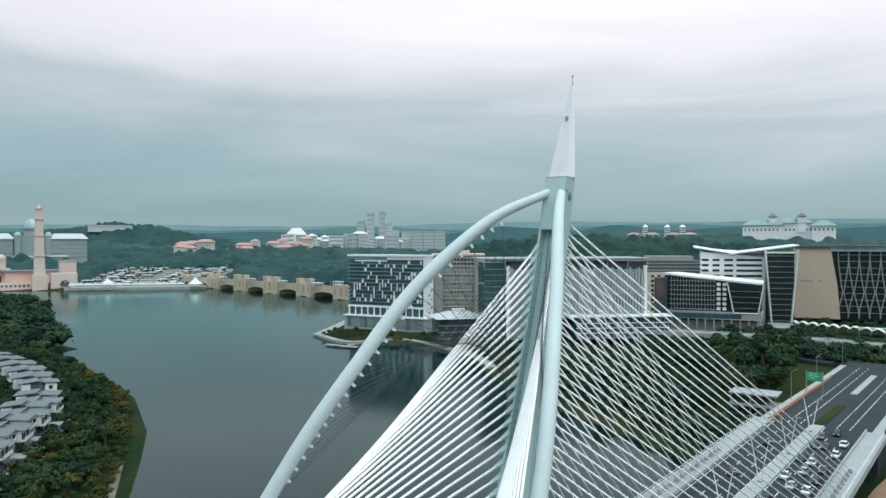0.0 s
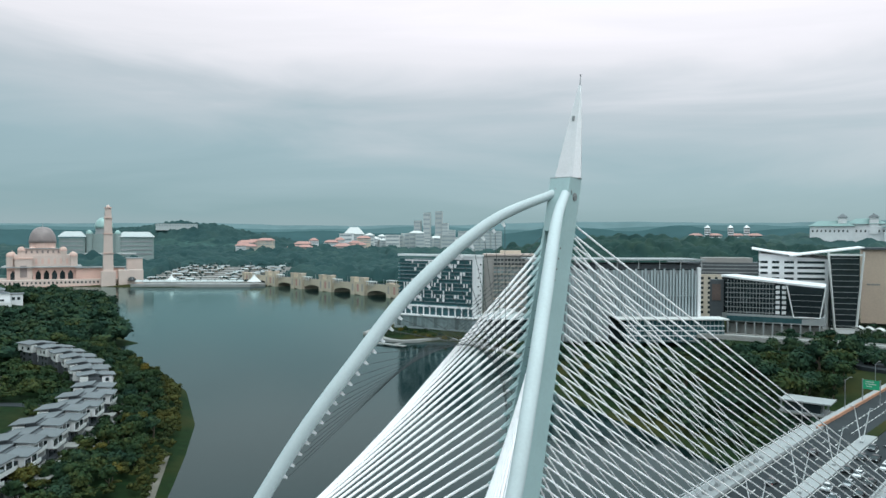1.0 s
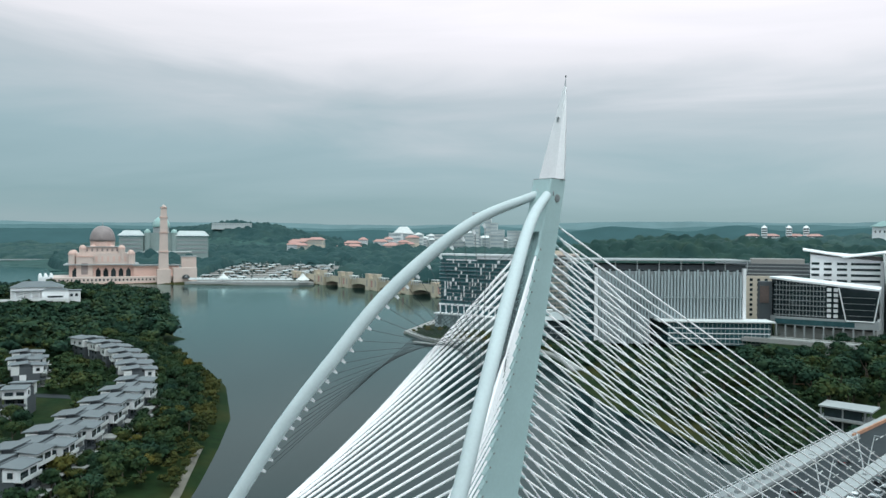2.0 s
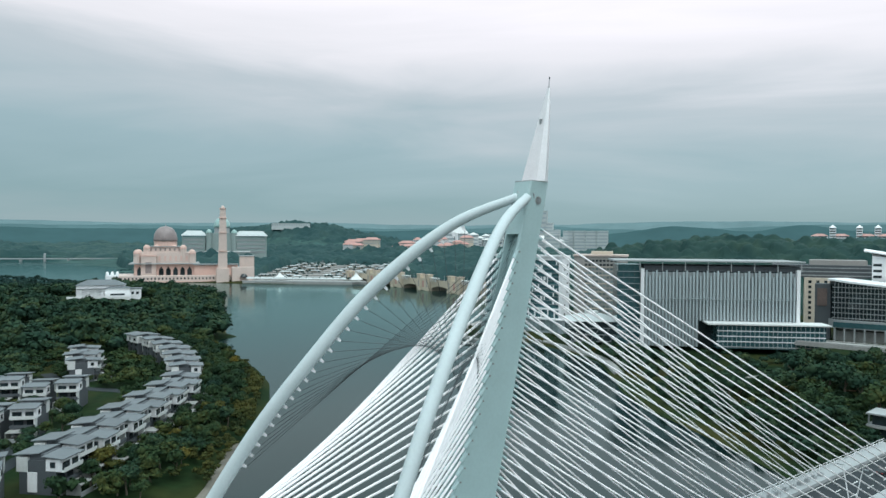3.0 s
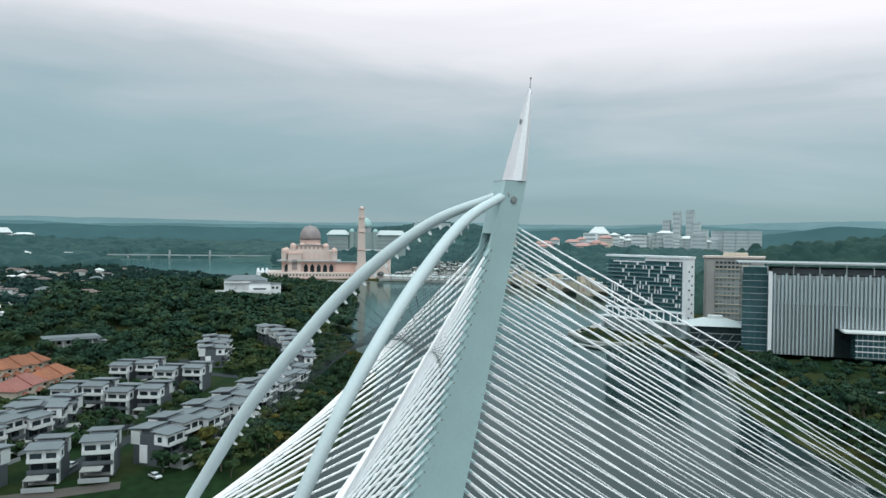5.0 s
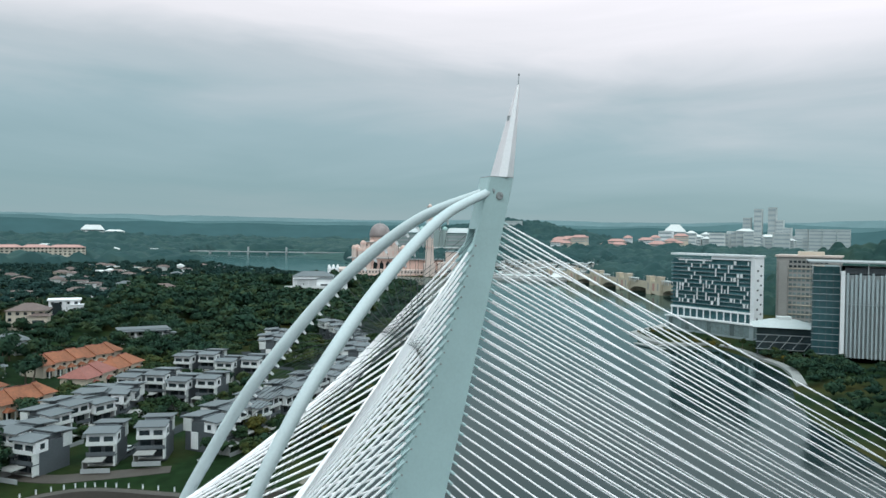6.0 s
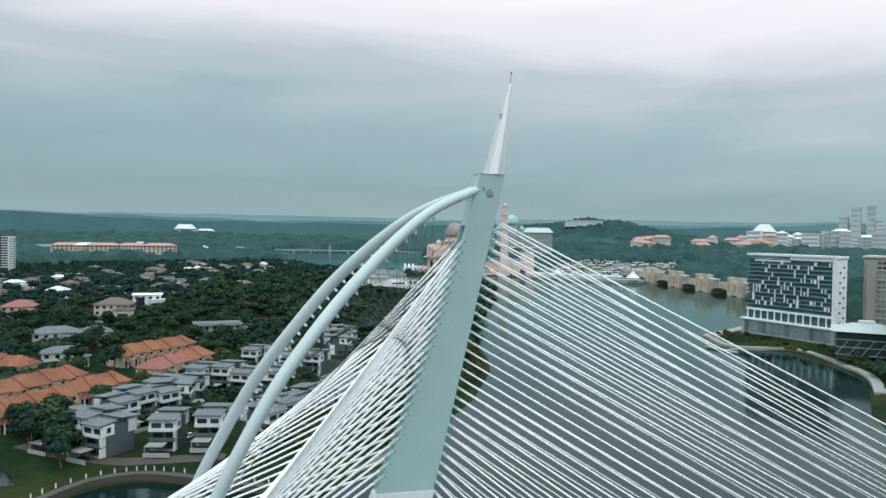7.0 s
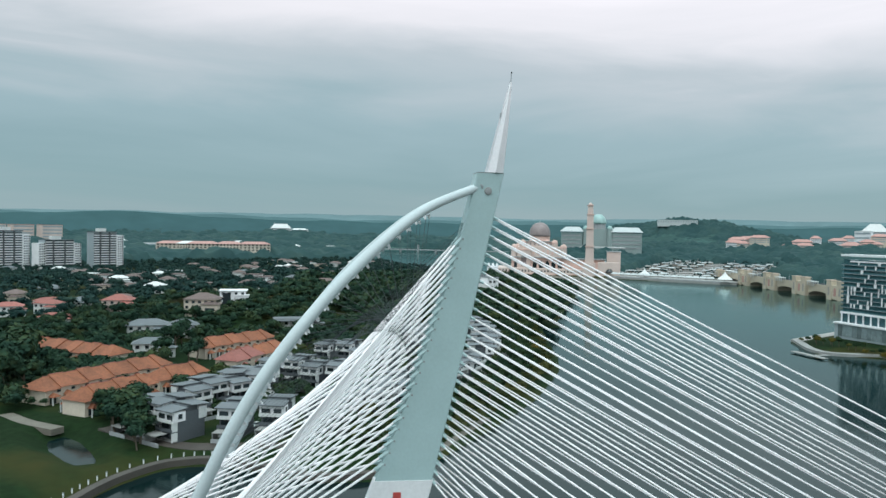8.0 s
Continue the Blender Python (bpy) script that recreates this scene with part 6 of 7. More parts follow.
# ---- trees ----
def leaf_material(name, dark, mid, warm, scale=0.07):
    m = bpy.data.materials.new(name)
    m.use_nodes = True
    n, l = m.node_tree.nodes, m.node_tree.links
    b = n["Principled BSDF"]
    b.inputs["Roughness"].default_value = 0.75
    b.inputs["Specular IOR Level"].default_value = 0.08
    geo = n.new("ShaderNodeNewGeometry")
    t = n.new("ShaderNodeTexNoise")
    t.inputs["Scale"].default_value, t.inputs["Detail"].default_value = scale, 2
    l.new(geo.outputs["Position"], t.inputs["Vector"])
    mul = n.new("ShaderNodeMath")
    mul.operation, mul.inputs[1].default_value, mul.inputs[2].default_value = "MULTIPLY_ADD", 0.2, -0.1
    l.new(geo.outputs["Random Per Island"], mul.inputs[0])
    add = n.new("ShaderNodeMath")
    l.new(t.outputs["Fac"], add.inputs[0])
    l.new(mul.outputs[0], add.inputs[1])
    r = n.new("ShaderNodeValToRGB")
    e = r.color_ramp.elements
    e[0].position, e[0].color = 0.30, (*dark, 1)
    e[1].position, e[1].color = 0.78, (*warm, 1)
    k = e.new(0.52)
    k.color = (*mid, 1)
    l.new(add.outputs[0], r.inputs[0])
    l.new(r.outputs[0], b.inputs["Base Color"])
    return m


LEAF = leaf_material("foliage", (0.014, 0.032, 0.018), (0.028, 0.052, 0.022), (0.066, 0.072, 0.022))
LEAF_DARK = leaf_material("dark_foliage", (0.012, 0.032, 0.022), (0.024, 0.051, 0.030), (0.052, 0.072, 0.030))
LEAF_WARM = leaf_material("yellowing_foliage", (0.04, 0.05, 0.015), (0.085, 0.078, 0.02), (0.15, 0.11, 0.02))
LEAF_OLIVE = leaf_material("olive_scrub", (0.022, 0.034, 0.014), (0.048, 0.056, 0.018), (0.085, 0.075, 0.02), 0.05)
# distance haze is put into these two leaf colours, shifting green towards blue
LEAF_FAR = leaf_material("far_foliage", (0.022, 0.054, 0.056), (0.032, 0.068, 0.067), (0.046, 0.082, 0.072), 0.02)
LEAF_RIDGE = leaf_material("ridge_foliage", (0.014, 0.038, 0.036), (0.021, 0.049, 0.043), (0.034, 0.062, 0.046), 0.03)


def crown_arrays(rng, leaves, size, flat=0.75, lobes=7):
    """Small leaf sprays over several lobes, unit radius; returns points and triangles."""
    cs = rng.normal(0, 1, (lobes, 3))
    cs /= np.linalg.norm(cs, axis=1)[:, None] + 1e-9
    cs *= rng.uniform(0.15, 0.62, (lobes, 1))
    cs[:, 2] = cs[:, 2] * 0.6 + 0.05
    rad = rng.uniform(0.36, 0.58, lobes)
    pick = rng.integers(0, lobes, leaves)
    d = rng.normal(0, 1, (leaves, 3))
    d /= np.linalg.norm(d, axis=1)[:, None]
    d[:, 2] = np.where(d[:, 2] < -0.35, -d[:, 2], d[:, 2])
    p = cs[pick] + d * (rad[pick] * rng.uniform(0.72, 1.06, leaves))[:, None]
    nrm = d + rng.normal(0, 0.45, (leaves, 3))
    nrm /= np.linalg.norm(nrm, axis=1)[:, None]
    a = np.cross(nrm, rng.normal(0, 1, (leaves, 3)))
    a /= np.linalg.norm(a, axis=1)[:, None]
    b = np.cross(nrm, a)
    s = (size * rng.uniform(0.6, 1.35, leaves))[:, None]
    quad = np.stack([p - a * s, p - b * s * 0.7 + nrm * s * 0.25, p + a * s, p + b * s * 0.7 - nrm * s * 0.1], 1)
    quad[:, :, 2] *= flat
    pts = quad.reshape(-1, 3)
    i = np.arange(leaves)[:, None] * 4
    tri = np.concatenate([i + np.array([[0, 1, 2]]), i + np.array([[0, 2, 3]])], 0)
    # dense inner mass, so that no daylight shows through the middle
    core_p, core_t = [], []
    for c, r in zip(cs, rad):
        base = len(pts) + sum(len(x) for x in core_p)
        ring = [(c[0], c[1], (c[2] + r * 0.8) * flat)] + [(c[0] + r * 0.8 * math.cos(k * 1.2566), c[1] + r * 0.8 * math.sin(k * 1.2566), (c[2] + r * 0.2) * flat) for k in range(5)] + [(c[0], c[1], (c[2] - r * 0.75) * flat)]
        core_p.append(np.array(ring))
        for k in range(5):
            core_t += [(base, base + 1 + k, base + 1 + (k + 1) % 5), (base + 6, base + 1 + (k + 1) % 5, base + 1 + k)]
    return np.concatenate([pts] + core_p), np.concatenate([tri, np.array(core_t)])


def mesh_from(name, pts, tri, mat):
    me = bpy.data.meshes.new(name)
    me.vertices.add(len(pts))
    me.vertices.foreach_set("co", np.ascontiguousarray(pts, dtype=np.float32).ravel())
    me.loops.add(len(tri) * 3)
    me.loops.foreach_set("vertex_index", np.ascontiguousarray(tri, dtype=np.int32).ravel())
    me.polygons.add(len(tri))
    me.polygons.foreach_set("loop_start", np.arange(0, len(tri) * 3, 3, dtype=np.int32))
    me.update(calc_edges=True)
    me.validate()
    me.materials.append(mat)
    return me


RNG = np.random.default_rng(5)
NEAR = [crown_arrays(RNG, 420, 0.115, f, l) for f, l in ((0.8, 8), (0.7, 9), (0.9, 7), (0.75, 10))]
FARC = [crown_arrays(RNG, 210, 0.13, f, l) for f, l in ((0.75, 6), (0.65, 7), (0.85, 5), (0.8, 6), (0.7, 7))]
MIDC = [crown_arrays(RNG, 130, 0.16, f, l) for f, l in ((0.75, 5), (0.65, 5), (0.85, 4), (0.8, 5))]
NEAR_MESH = {}


def tree(x, y, r, variant, mat, label, z=None):
    z = height_at(x, y) if z is None else z
    t = thing("tree", site(x, y, z, (x * 37 + y * 11) % 360), label, "tree", "broadleaf trees")
    hgt = r * 1.25
    bm = bmesh.new()
    pipe(bm, [(0, 0, -0.4), (0.1 * r, 0.04 * r, hgt * 0.5), (0.12 * r, 0, hgt)], (0.075 * r, 0.055 * r, 0.03 * r), 7)
    trunk = part("trunk", bm, BARK, t)
    bm = bmesh.new()
    pipe(bm, [(0.1 * r, 0.04 * r, hgt * 0.5), (0.45 * r * math.cos(x), 0.45 * r * math.sin(x), hgt)], (0.04 * r, 0.015 * r), 5)
    part("limb", bm, BARK, trunk)
    key = (variant, mat.name)
    if key not in NEAR_MESH:
        pts, tri = NEAR[variant]
        NEAR_MESH[key] = mesh_from("crown", pts, tri, mat)
    c = new("crown", NEAR_MESH[key])
    c.parent = t
    c.matrix_basis = Matrix.LocRotScale((0.1 * r, 0, hgt * 1.05), None, (r, r, r * 1.05))
    return t


def in_poly(x, y, poly):
    return shore_distance(x, y, poly) < 0


def scatter(poly, step, rng, keep=1.0):
    xs = [p[0] for p in poly]
    ys = [p[1] for p in poly]
    gx, gy = np.meshgrid(np.arange(min(xs), max(xs), step), np.arange(min(ys), max(ys), step))
    gx = gx.ravel() + rng.uniform(-0.45, 0.45, gx.size) * step
    gy = gy.ravel() + rng.uniform(-0.45, 0.45, gy.size) * step
    ok = in_poly(gx, gy, poly) & (shore_distance(gx, gy, LAKE) > 4) & (rng.uniform(0, 1, gx.size) < keep)
    return gx[ok], gy[ok]


OPEN = [[(208, 560), (205, 520), (225, 480), (262, 455), (285, 470), (262, 515), (235, 565)], [(-525, 560), (-515, 515), (-470, 468), (-425, 448), (-392, 482), (-440, 590)], [(-350, 205), (-320, 205), (-318, 238), (-350, 240)], [(-230, 50), (-110, 50), (-118, 124), (-140, 116), (-150, 98), (-165, 106), (-215, 96)],
        [(-420, 205), (-395, 205), (-395, 225), (-420, 228)]]


ROAD_PTS = np.array([(q.x, q.y) for q in rpts])


def free_mask(x, y, r=0.0):
    """Which of the places lie clear of houses, roads and lawns."""
    ok = np.ones(x.shape, bool)
    for a, b, c in CLEAR:
        ok &= np.hypot(x - a, y - b) > c * 0.72 + r * 0.5
    px, py = x - AX, y - AY
    s, o = px * BU[0] + py * BU[1], px * BU[1] - py * BU[0]
    ok &= ~((s > -160) & (s < 210) & (np.abs(o - DC) < 19 + r))
    ok &= np.min(np.hypot(x[:, None] - ROAD_PTS[:, 0], y[:, None] - ROAD_PTS[:, 1]), axis=1) > 17 + r if len(x) else ok
    for q in OPEN:
        ok &= ~in_poly(x, y, q)
    return ok


def free(x, y, r=0.0):
    return bool(free_mask(np.array([float(x)]), np.array([float(y)]), r)[0])


def woods(name, polys, label, step, r_lo, r_hi, mat, seed, keep=1.0, base=0.55):
    """One joined stretch of canopy."""
    rng = np.random.default_rng(seed)
    P, T, n0 = [], [], 0
    crowns = MIDC if mat == LEAF_RIDGE or r_hi > 8 or r_hi < 5.6 else FARC
    for poly in polys:
        gx, gy = scatter(poly, step, rng, keep)
        ok = free_mask(gx, gy, r_lo * 0.4)
        gx, gy = gx[ok], gy[ok]
        gz = land_height(gx, gy)
        for x, y, z in zip(gx, gy, gz):
            r = rng.uniform(r_lo, r_hi)
            pts, tri = crowns[rng.integers(0, len(crowns))]
            a = rng.uniform(0, 6.28)
            ca, sa = math.cos(a), math.sin(a)
            q = np.stack([pts[:, 0] * ca - pts[:, 1] * sa, pts[:, 0] * sa + pts[:, 1] * ca, pts[:, 2]], 1) * np.array([r, r, r * rng.uniform(0.85, 1.25)]) + np.array([x, y, z + r * base + 1.0])
            P.append(q)
            T.append(tri + n0)
            n0 += len(q)
    ob = new(name, mesh_from(name, np.concatenate(P), np.concatenate(T), mat))
    return tagged(ob, label, "woods", kind="stuff")


PLAZA = [plaza(-16, 40), plaza(196, 40), plaza(214, 420), plaza(-34, 420)]


def canopy(name, polys, label, cell, low, high, mat, seed, step=8.0):
    """Far closed forest: rounded crowns of uneven height packed side by side, as one skin over the land."""
    rng = np.random.default_rng(seed)
    pts = [p for poly in polys for p in poly]
    x0, x1, y0, y1 = min(p[0] for p in pts), max(p[0] for p in pts), min(p[1] for p in pts), max(p[1] for p in pts)
    xs, ys = np.arange(x0, x1 + step, step), np.arange(y0, y1 + step, step)
    gx, gy = np.meshgrid(xs, ys)
    gx = gx + rng.uniform(-0.3, 0.3, gx.shape) * step
    gy = gy + rng.uniform(-0.3, 0.3, gy.shape) * step
    nx, ny = int((x1 - x0) / cell) + 5, int((y1 - y0) / cell) + 5
    cx, cy = rng.uniform(0.1, 0.9, (ny, nx)), rng.uniform(0.1, 0.9, (ny, nx))
    big = np.array([[noise.noise(Vector((i * 0.35, j * 0.35, seed))) for i in range(nx)] for j in range(ny)])
    top, rad = rng.uniform(low, high, (ny, nx)) + big * (high - low) * 0.9, cell * rng.uniform(0.62, 0.95, (ny, nx))
    ix, iy = ((gx - x0) / cell).astype(int) + 1, ((gy - y0) / cell).astype(int) + 1
    ix, iy = np.clip(ix, 1, nx - 2), np.clip(iy, 1, ny - 2)
    best = np.full(gx.shape, low * 0.35)
    for dx in (-1, 0, 1):
        for dy in (-1, 0, 1):
            jx, jy = ix + dx, iy + dy
            d2 = ((gx - x0 - (jx - 1 + cx[jy, jx]) * cell) ** 2 + (gy - y0 - (jy - 1 + cy[jy, jx]) * cell) ** 2) / rad[jy, jx] ** 2
            best = np.maximum(best, top[jy, jx] * np.sqrt(np.clip(1 - d2, 0, 1)))
    inside = np.zeros(gx.shape, bool)
    for poly in polys:
        inside |= in_poly(gx, gy, poly)
    inside &= (shore_distance(gx, gy, LAKE) > 5) & ~in_poly(gx, gy, PLAZA)
    z = land_height(gx.ravel(), gy.ravel()).reshape(gx.shape) + np.where(inside, best, -4.0)
    keep = inside[:-1, :-1] | inside[:-1, 1:] | inside[1:, 1:] | inside[1:, :-1]
    i = np.arange(gx.size).reshape(gx.shape)
    q = np.stack([i[:-1, :-1], i[:-1, 1:], i[1:, 1:], i[1:, :-1]], -1)[keep]
    used, inv = np.unique(q.ravel(), return_inverse=True)
    co = np.stack([gx.ravel(), gy.ravel(), z.ravel()], 1)[used]
    q = inv.reshape(-1, 4)
    me = mesh_from(name, co, np.concatenate([q[:, [0, 1, 2]], q[:, [0, 2, 3]]]), mat)
    me.polygons.foreach_set("use_smooth", np.ones(len(me.polygons), bool))
    return tagged(new(name, me), label, "woods", kind="stuff")


# near trees along the shore and between the houses, one by one
rng = np.random.default_rng(17)
SHORE_BAND = [(-104, 150), (-108, 172), (-113, 195), (-124, 222), (-140, 258), (-168, 305), (-194, 337), (-262, 404), (-290, 400), (-262, 372), (-225, 340), (-190, 305), (-172, 275), (-160, 245), (-148, 212), (-138, 180), (-128, 150)]
count = 0
for poly, step, lo, hi, mats in ((SHORE_BAND, 6.4, 2.7, 4.6, (LEAF, LEAF, LEAF_DARK, LEAF)),
                                 ([(-178, 98), (-150, 104), (-150, 108), (-172, 116), (-198, 120), (-205, 96)], 6.5, 3.6, 6.0, (LEAF_DARK, LEAF_DARK)),
                                 ([(-150, 160), (-172, 230), (-200, 260), (-235, 265), (-200, 205), (-175, 165)], 8.0, 2.8, 4.6, (LEAF, LEAF_DARK)),
                                 ([(-215, 150), (-240, 160), (-270, 260), (-235, 268), (-200, 215)], 8.5, 3.0, 5.0, (LEAF, LEAF_DARK))):
    gx, gy = scatter(poly, step, rng)
    for x, y in zip(gx, gy):
        r = float(rng.uniform(lo, hi))
        if count < 175 and free(x, y, r * 0.35):
            warm = rng.uniform() < 0.06
            mat = LEAF_WARM if warm else mats[rng.integers(0, len(mats))]
            tree(float(x), float(y), r, int(rng.integers(0, 4)), mat, "yellowing broadleaf tree near the lake" if warm else "dense dark green broadleaf tree on the lake bank")
            count += 1
woods("hedge", [[(-240, 82), (-222, 92), (-203, 100), (-188, 103), (-186, 99), (-204, 94), (-224, 86), (-242, 76)], [(-176, 100), (-164, 104), (-160, 100), (-176, 95)]], "clipped shrubs between the lawn and the houses", 3.6, 1.6, 2.8, LEAF_DARK, 27)
# tall dark trees beside the nearest houses and the orange terraces
for x, y, r in ((-150, 101, 4.2), (-158, 103, 5.2), (-163, 104, 6.8), (-168, 116, 5.6), (-174, 105, 7.8), (-170, 101, 5.6), (-186, 111, 6.6), (-192, 117, 6.0), (-196, 105, 5.2), (-204, 136, 4.6), (-212, 140, 4.4),
                (-251, 85, 9.5), (-252, 92, 7.5), (-272, 92, 9.0), (-280, 102, 6.5), (-285, 90, 9.5), (-270, 90, 10.5), (-284, 96, 11.0), (-256, 84, 9.0), (-300, 100, 11.0), (-240, 78, 7.0), (-316, 100, 10.0),
                (-264, 164, 6.5), (-274, 172, 6.2), (-284, 160, 6.6), (-262, 152, 5.4), (-310, 176, 7.0), (-322, 184, 6.8), (-306, 188, 6.4), (-318, 208, 6.2),
                (-305, 232, 6.6), (-294, 242, 6.4), (-276, 236, 6.0), (-350, 158, 6.6), (-366, 170, 7.4), (-372, 190, 7.0), (-362, 208, 6.0)):
    tree(x, y, r, int(abs(x + y)) % 4, LEAF_DARK, "tall dense dark green tree beside terrace houses")
# east bank
for poly, step, lo, hi in (([(60, 285), (80, 262), (128, 318), (150, 372), (120, 400), (70, 370), (40, 330)], 13.5, 5.2, 8.4),
                           ([(128, 150), (170, 190), (200, 250), (240, 240), (200, 140)], 20.0, 4.0, 6.5)):
    gx, gy = scatter(poly, step, rng)
    for x, y in zip(gx, gy):
        r = float(rng.uniform(lo, hi))
        if free(x, y, r * 0.5):
            tree(float(x), float(y), r, int(rng.integers(0, 4)), LEAF_DARK if rng.uniform() < 0.7 else LEAF, "dense dark tree beside the approach road")
for i in range(26):
    t = i / 25
    x, y = (-122 + 92 * t, 515 - 40 * t) if t < 0.75 else (-50 + (t - 0.75) * 150, 492 - (t - 0.75) * 180)
    tree(x, y + (i % 3) * 3, 2.0 + (i % 4) * 0.4, i % 4, LEAF_WARM if i % 3 == 0 else LEAF, "small clipped tree on the hotel lawn")

woods("woods_shore", [SHORE_BAND, [(60, 285), (80, 262), (128, 318), (150, 372), (120, 400), (70, 370), (40, 330)]], "dense shrubs and small trees along the lake bank", 6.0, 2.4, 4.2, LEAF, 2)
woods("shore_scrub", [[(-96, 176), (-102, 193), (-113, 222), (-129, 260), (-162, 315), (-188, 346), (-262, 420), (-272, 410), (-200, 338), (-172, 306), (-142, 256), (-126, 222), (-114, 190), (-108, 172)]],
      "olive scrub and small bushes down to the water", 3.6, 1.5, 3.0, LEAF_OLIVE, 41, 0.85)
woods("woods_gardens", [[(-150, 160), (-172, 230), (-205, 262), (-260, 275), (-300, 300), (-262, 330), (-225, 318), (-190, 280), (-172, 262)], [(-178, 98), (-150, 108), (-172, 122), (-260, 180), (-270, 260), (-205, 205), (-160, 150), (-205, 96)]], "garden trees and hedges between the houses", 5.6, 2.4, 5.0, LEAF, 12, 0.95)
woods("woods_peninsula", [[(-285, 395), (-262, 425), (-280, 470), (-312, 505), (-370, 590), (-440, 690), (-560, 790), (-690, 800), (-640, 560), (-560, 400), (-420, 300), (-300, 300), (-262, 330), (-290, 372)]],
      "dense dark wooded ground on the peninsula", 11.0, 4.5, 11.5, LEAF_DARK, 3, 0.93)
woods("woods_glades", [[(-285, 395), (-262, 425), (-312, 505), (-440, 690), (-560, 790), (-640, 560), (-560, 400), (-420, 300), (-300, 300), (-262, 330)]],
      "lighter green trees and scrub scattered through the wood", 17.0, 4.0, 8.0, LEAF, 23, 0.6, 0.75)
woods("woods_estate", [[(-420, 300), (-300, 300), (-255, 270), (-270, 220), (-300, 225), (-330, 150), (-270, 150), (-260, 90), (-330, 60), (-420, 100), (-440, 200)], [(-270, 150), (-240, 155), (-228, 100), (-198, 120), (-205, 70), (-330, 60), (-330, 110)]],
      "mixed garden trees between terraces and villas", 7.5, 3.6, 6.8, LEAF_DARK, 4, 0.9)
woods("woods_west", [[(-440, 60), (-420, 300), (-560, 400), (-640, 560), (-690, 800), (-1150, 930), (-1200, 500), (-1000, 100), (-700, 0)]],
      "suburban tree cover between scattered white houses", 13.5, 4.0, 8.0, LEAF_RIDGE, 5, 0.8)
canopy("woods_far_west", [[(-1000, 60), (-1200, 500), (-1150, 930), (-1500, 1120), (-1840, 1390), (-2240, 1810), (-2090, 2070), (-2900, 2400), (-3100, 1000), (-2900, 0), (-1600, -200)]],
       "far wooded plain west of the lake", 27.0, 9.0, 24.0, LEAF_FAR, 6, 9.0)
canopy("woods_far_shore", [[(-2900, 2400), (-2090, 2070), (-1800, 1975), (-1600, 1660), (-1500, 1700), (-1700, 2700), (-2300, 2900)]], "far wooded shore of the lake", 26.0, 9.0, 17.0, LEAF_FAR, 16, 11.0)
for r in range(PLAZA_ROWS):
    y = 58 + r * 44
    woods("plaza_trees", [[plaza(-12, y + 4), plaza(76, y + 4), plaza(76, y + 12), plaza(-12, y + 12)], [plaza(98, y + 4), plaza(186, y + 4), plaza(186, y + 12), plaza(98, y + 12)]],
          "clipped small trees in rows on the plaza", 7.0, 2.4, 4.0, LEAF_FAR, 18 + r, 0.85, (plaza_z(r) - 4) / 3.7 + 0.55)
woods("woods_roadside", [[(120, 380), (190, 330), (215, 300), (300, 380), (300, 430), (210, 420), (150, 430)], [(128, 150), (170, 190), (200, 250), (225, 300), (330, 330), (330, 140), (200, 120)]], "dark trees crowding the approach road", 9.0, 3.6, 6.4, LEAF_DARK, 19, 0.9)
woods("woods_east_bank", [[(0, 400), (20, 330), (46, 285), (90, 330), (130, 400), (128, 450), (60, 452), (-2, 448), (-20, 440)], [(150, 330), (230, 300), (330, 420), (330, 560), (240, 580), (215, 540), (160, 520), (140, 470), (160, 420)], [(180, 130), (330, 160), (420, 420), (330, 430), (235, 260)]],
      "loose dark shrubs and trees on the east bank", 9.5, 2.6, 5.6, LEAF_DARK, 7, 0.85)
woods("woods_bay", [[(-44, 474), (-22, 447), (-6, 425), (4, 392), (24, 440), (10, 460), (-18, 465)]], "low dark trees round the hotel bay", 5.5, 2.4, 4.6, LEAF_DARK, 31, 0.9)
woods("woods_east_shore", [[(88, 206), (70, 234), (50, 272), (30, 318), (60, 322), (92, 300), (97, 262), (102, 225)], [(112, 212), (138, 204), (180, 262), (152, 278)]], "dark scrub and trees on the east shore below the bridge", 5.0, 2.2, 4.6, LEAF_DARK, 29, 0.92)
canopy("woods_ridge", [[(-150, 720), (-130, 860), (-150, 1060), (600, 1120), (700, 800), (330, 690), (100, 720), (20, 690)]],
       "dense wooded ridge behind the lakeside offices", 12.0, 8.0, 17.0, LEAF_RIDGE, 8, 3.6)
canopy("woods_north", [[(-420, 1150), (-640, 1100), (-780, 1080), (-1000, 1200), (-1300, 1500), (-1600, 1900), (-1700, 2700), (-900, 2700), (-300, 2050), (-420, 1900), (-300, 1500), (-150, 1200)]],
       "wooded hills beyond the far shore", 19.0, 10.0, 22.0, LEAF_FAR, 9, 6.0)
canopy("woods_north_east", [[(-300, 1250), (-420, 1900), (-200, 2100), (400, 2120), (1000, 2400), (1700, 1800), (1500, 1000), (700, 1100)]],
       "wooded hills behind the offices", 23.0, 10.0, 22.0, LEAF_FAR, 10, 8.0)

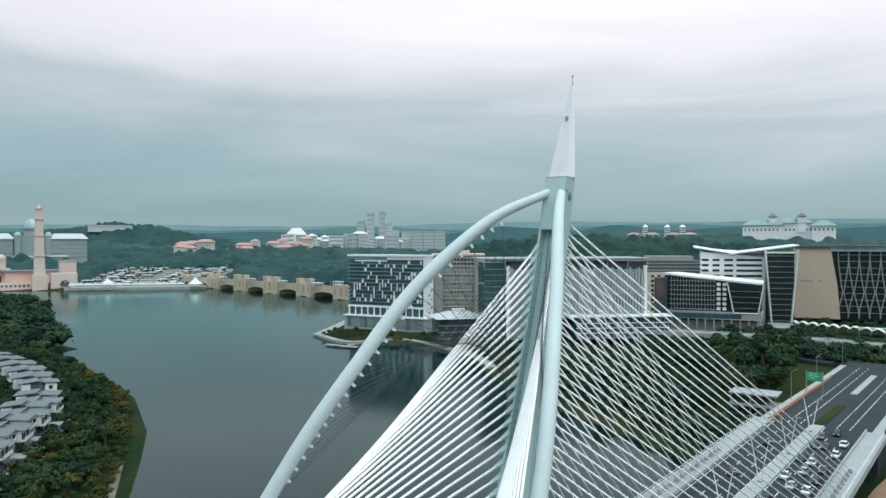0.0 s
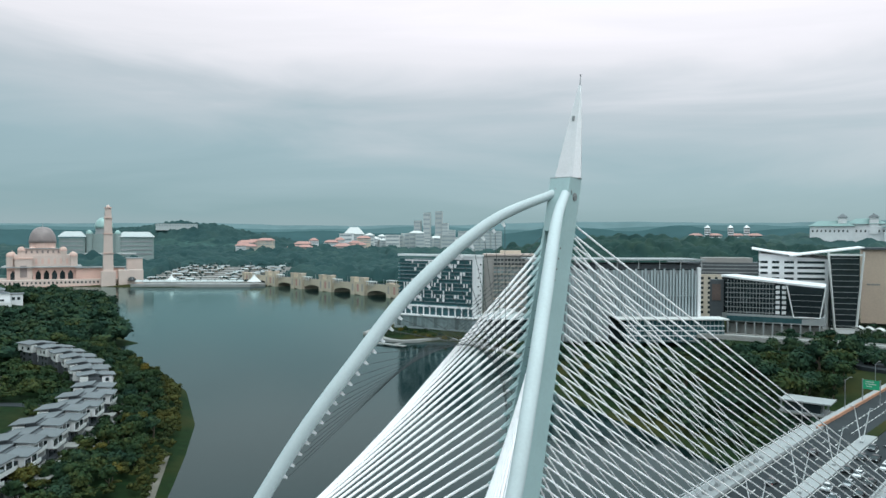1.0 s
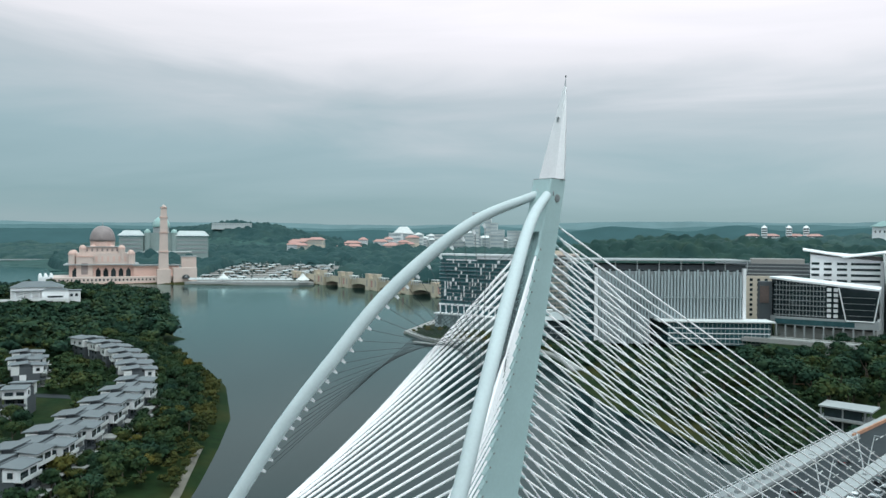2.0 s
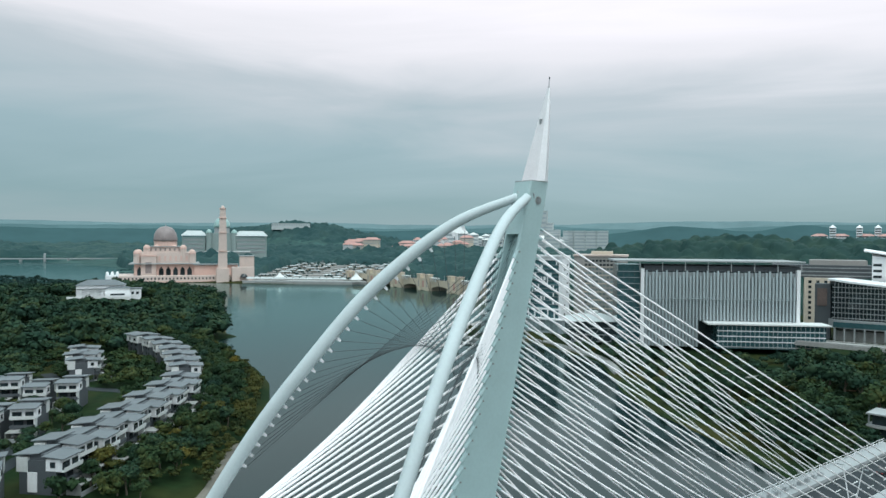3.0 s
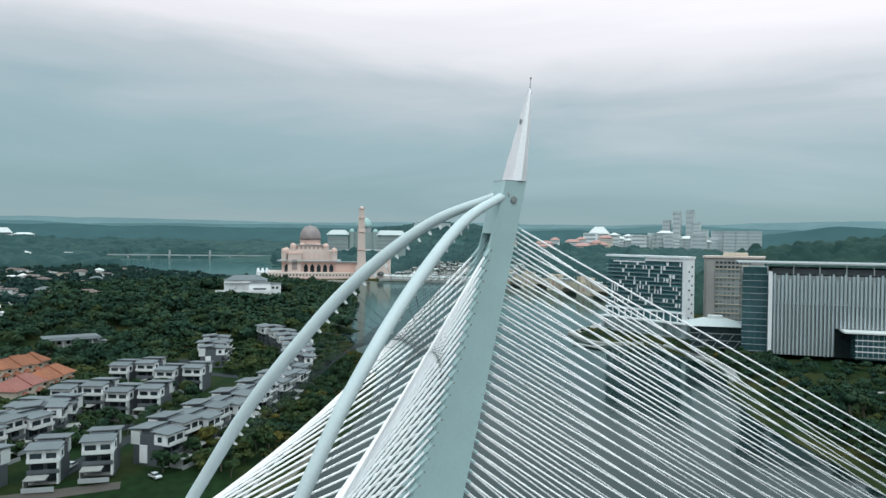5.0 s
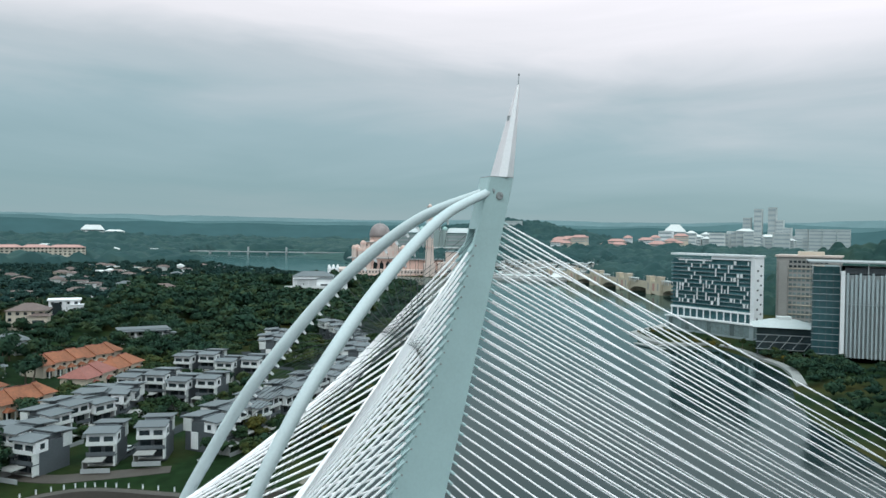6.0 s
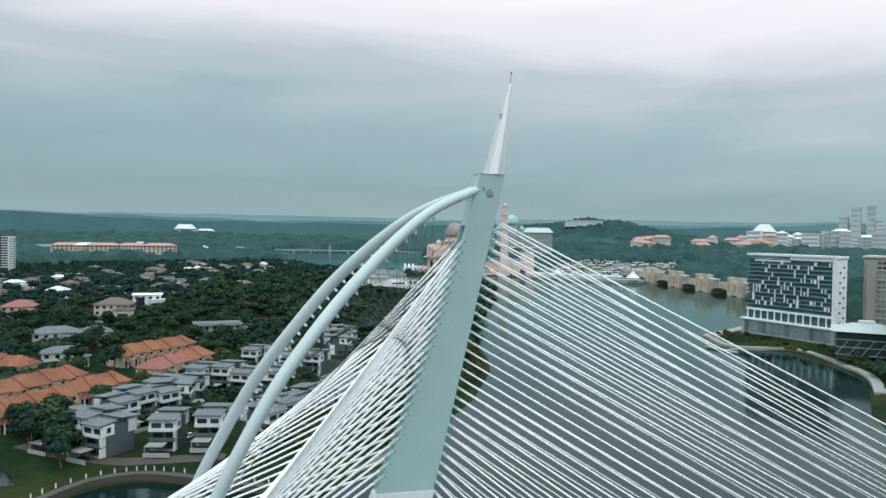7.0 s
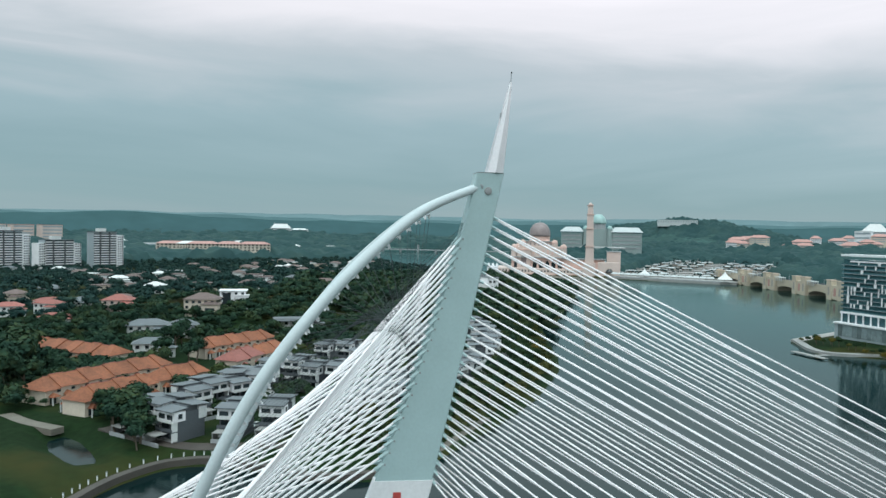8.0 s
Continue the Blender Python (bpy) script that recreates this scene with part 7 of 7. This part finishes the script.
# far hills all round, paler with distance: (compass angle, half-width, height) of the rises that stand out
RISES = {"backdrop": ((-76, 6, 24), (-58, 5, 8), (-20, 4, 14), (1.1, 3.0, 42), (5, 2.2, 12), (10.2, 2.6, 38), (20, 4, 20), (34, 6, 40)),
         "backdrop_mid": ((-84, 8, 12), (-70, 6, 8), (-40, 8, 12), (-10, 6, 22), (14, 7, 30), (28, 6, 24)),
         "backdrop_far": ((-80, 12, -12), (-30, 10, 10), (4, 12, 30), (30, 12, 30))}
# each ring's base colour holds the haze, paler the farther it stands
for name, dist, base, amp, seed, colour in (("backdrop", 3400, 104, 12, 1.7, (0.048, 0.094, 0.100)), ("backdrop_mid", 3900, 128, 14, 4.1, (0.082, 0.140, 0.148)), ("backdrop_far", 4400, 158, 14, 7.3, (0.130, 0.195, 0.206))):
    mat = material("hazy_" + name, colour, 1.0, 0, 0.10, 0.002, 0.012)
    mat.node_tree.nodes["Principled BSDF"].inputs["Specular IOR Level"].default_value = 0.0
    bm = bmesh.new()
    n = 480
    rows = []
    for i in range(n):
        a = 2 * math.pi * i / n
        compass = math.degrees(math.atan2(math.cos(a), math.sin(a)))
        hgt = base + amp * (noise.noise(Vector((math.cos(a) * 4.5, math.sin(a) * 4.5, seed))) + 0.5 * noise.noise(Vector((math.cos(a) * 17, math.sin(a) * 17, seed))) + 0.2 * noise.noise(Vector((math.cos(a) * 70, math.sin(a) * 70, seed))))
        hgt += sum(h * math.exp(-((compass - c) / w) ** 2) for c, w, h in RISES[name])
        rows.append([(dist * k * math.cos(a), 300 + dist * k * math.sin(a), z) for k, z in ((0.88, -8), (0.95, hgt * 0.6), (0.985, hgt * 0.93), (1.0, hgt), (1.04, hgt * 0.5), (1.06, 0))])
    vs = [[bm.verts.new(p) for p in r] for r in rows]
    for i in range(n):
        j = (i + 1) % n
        for k in range(5):
            bm.faces.new((vs[i][k], vs[j][k], vs[j][k + 1], vs[i][k + 1]))
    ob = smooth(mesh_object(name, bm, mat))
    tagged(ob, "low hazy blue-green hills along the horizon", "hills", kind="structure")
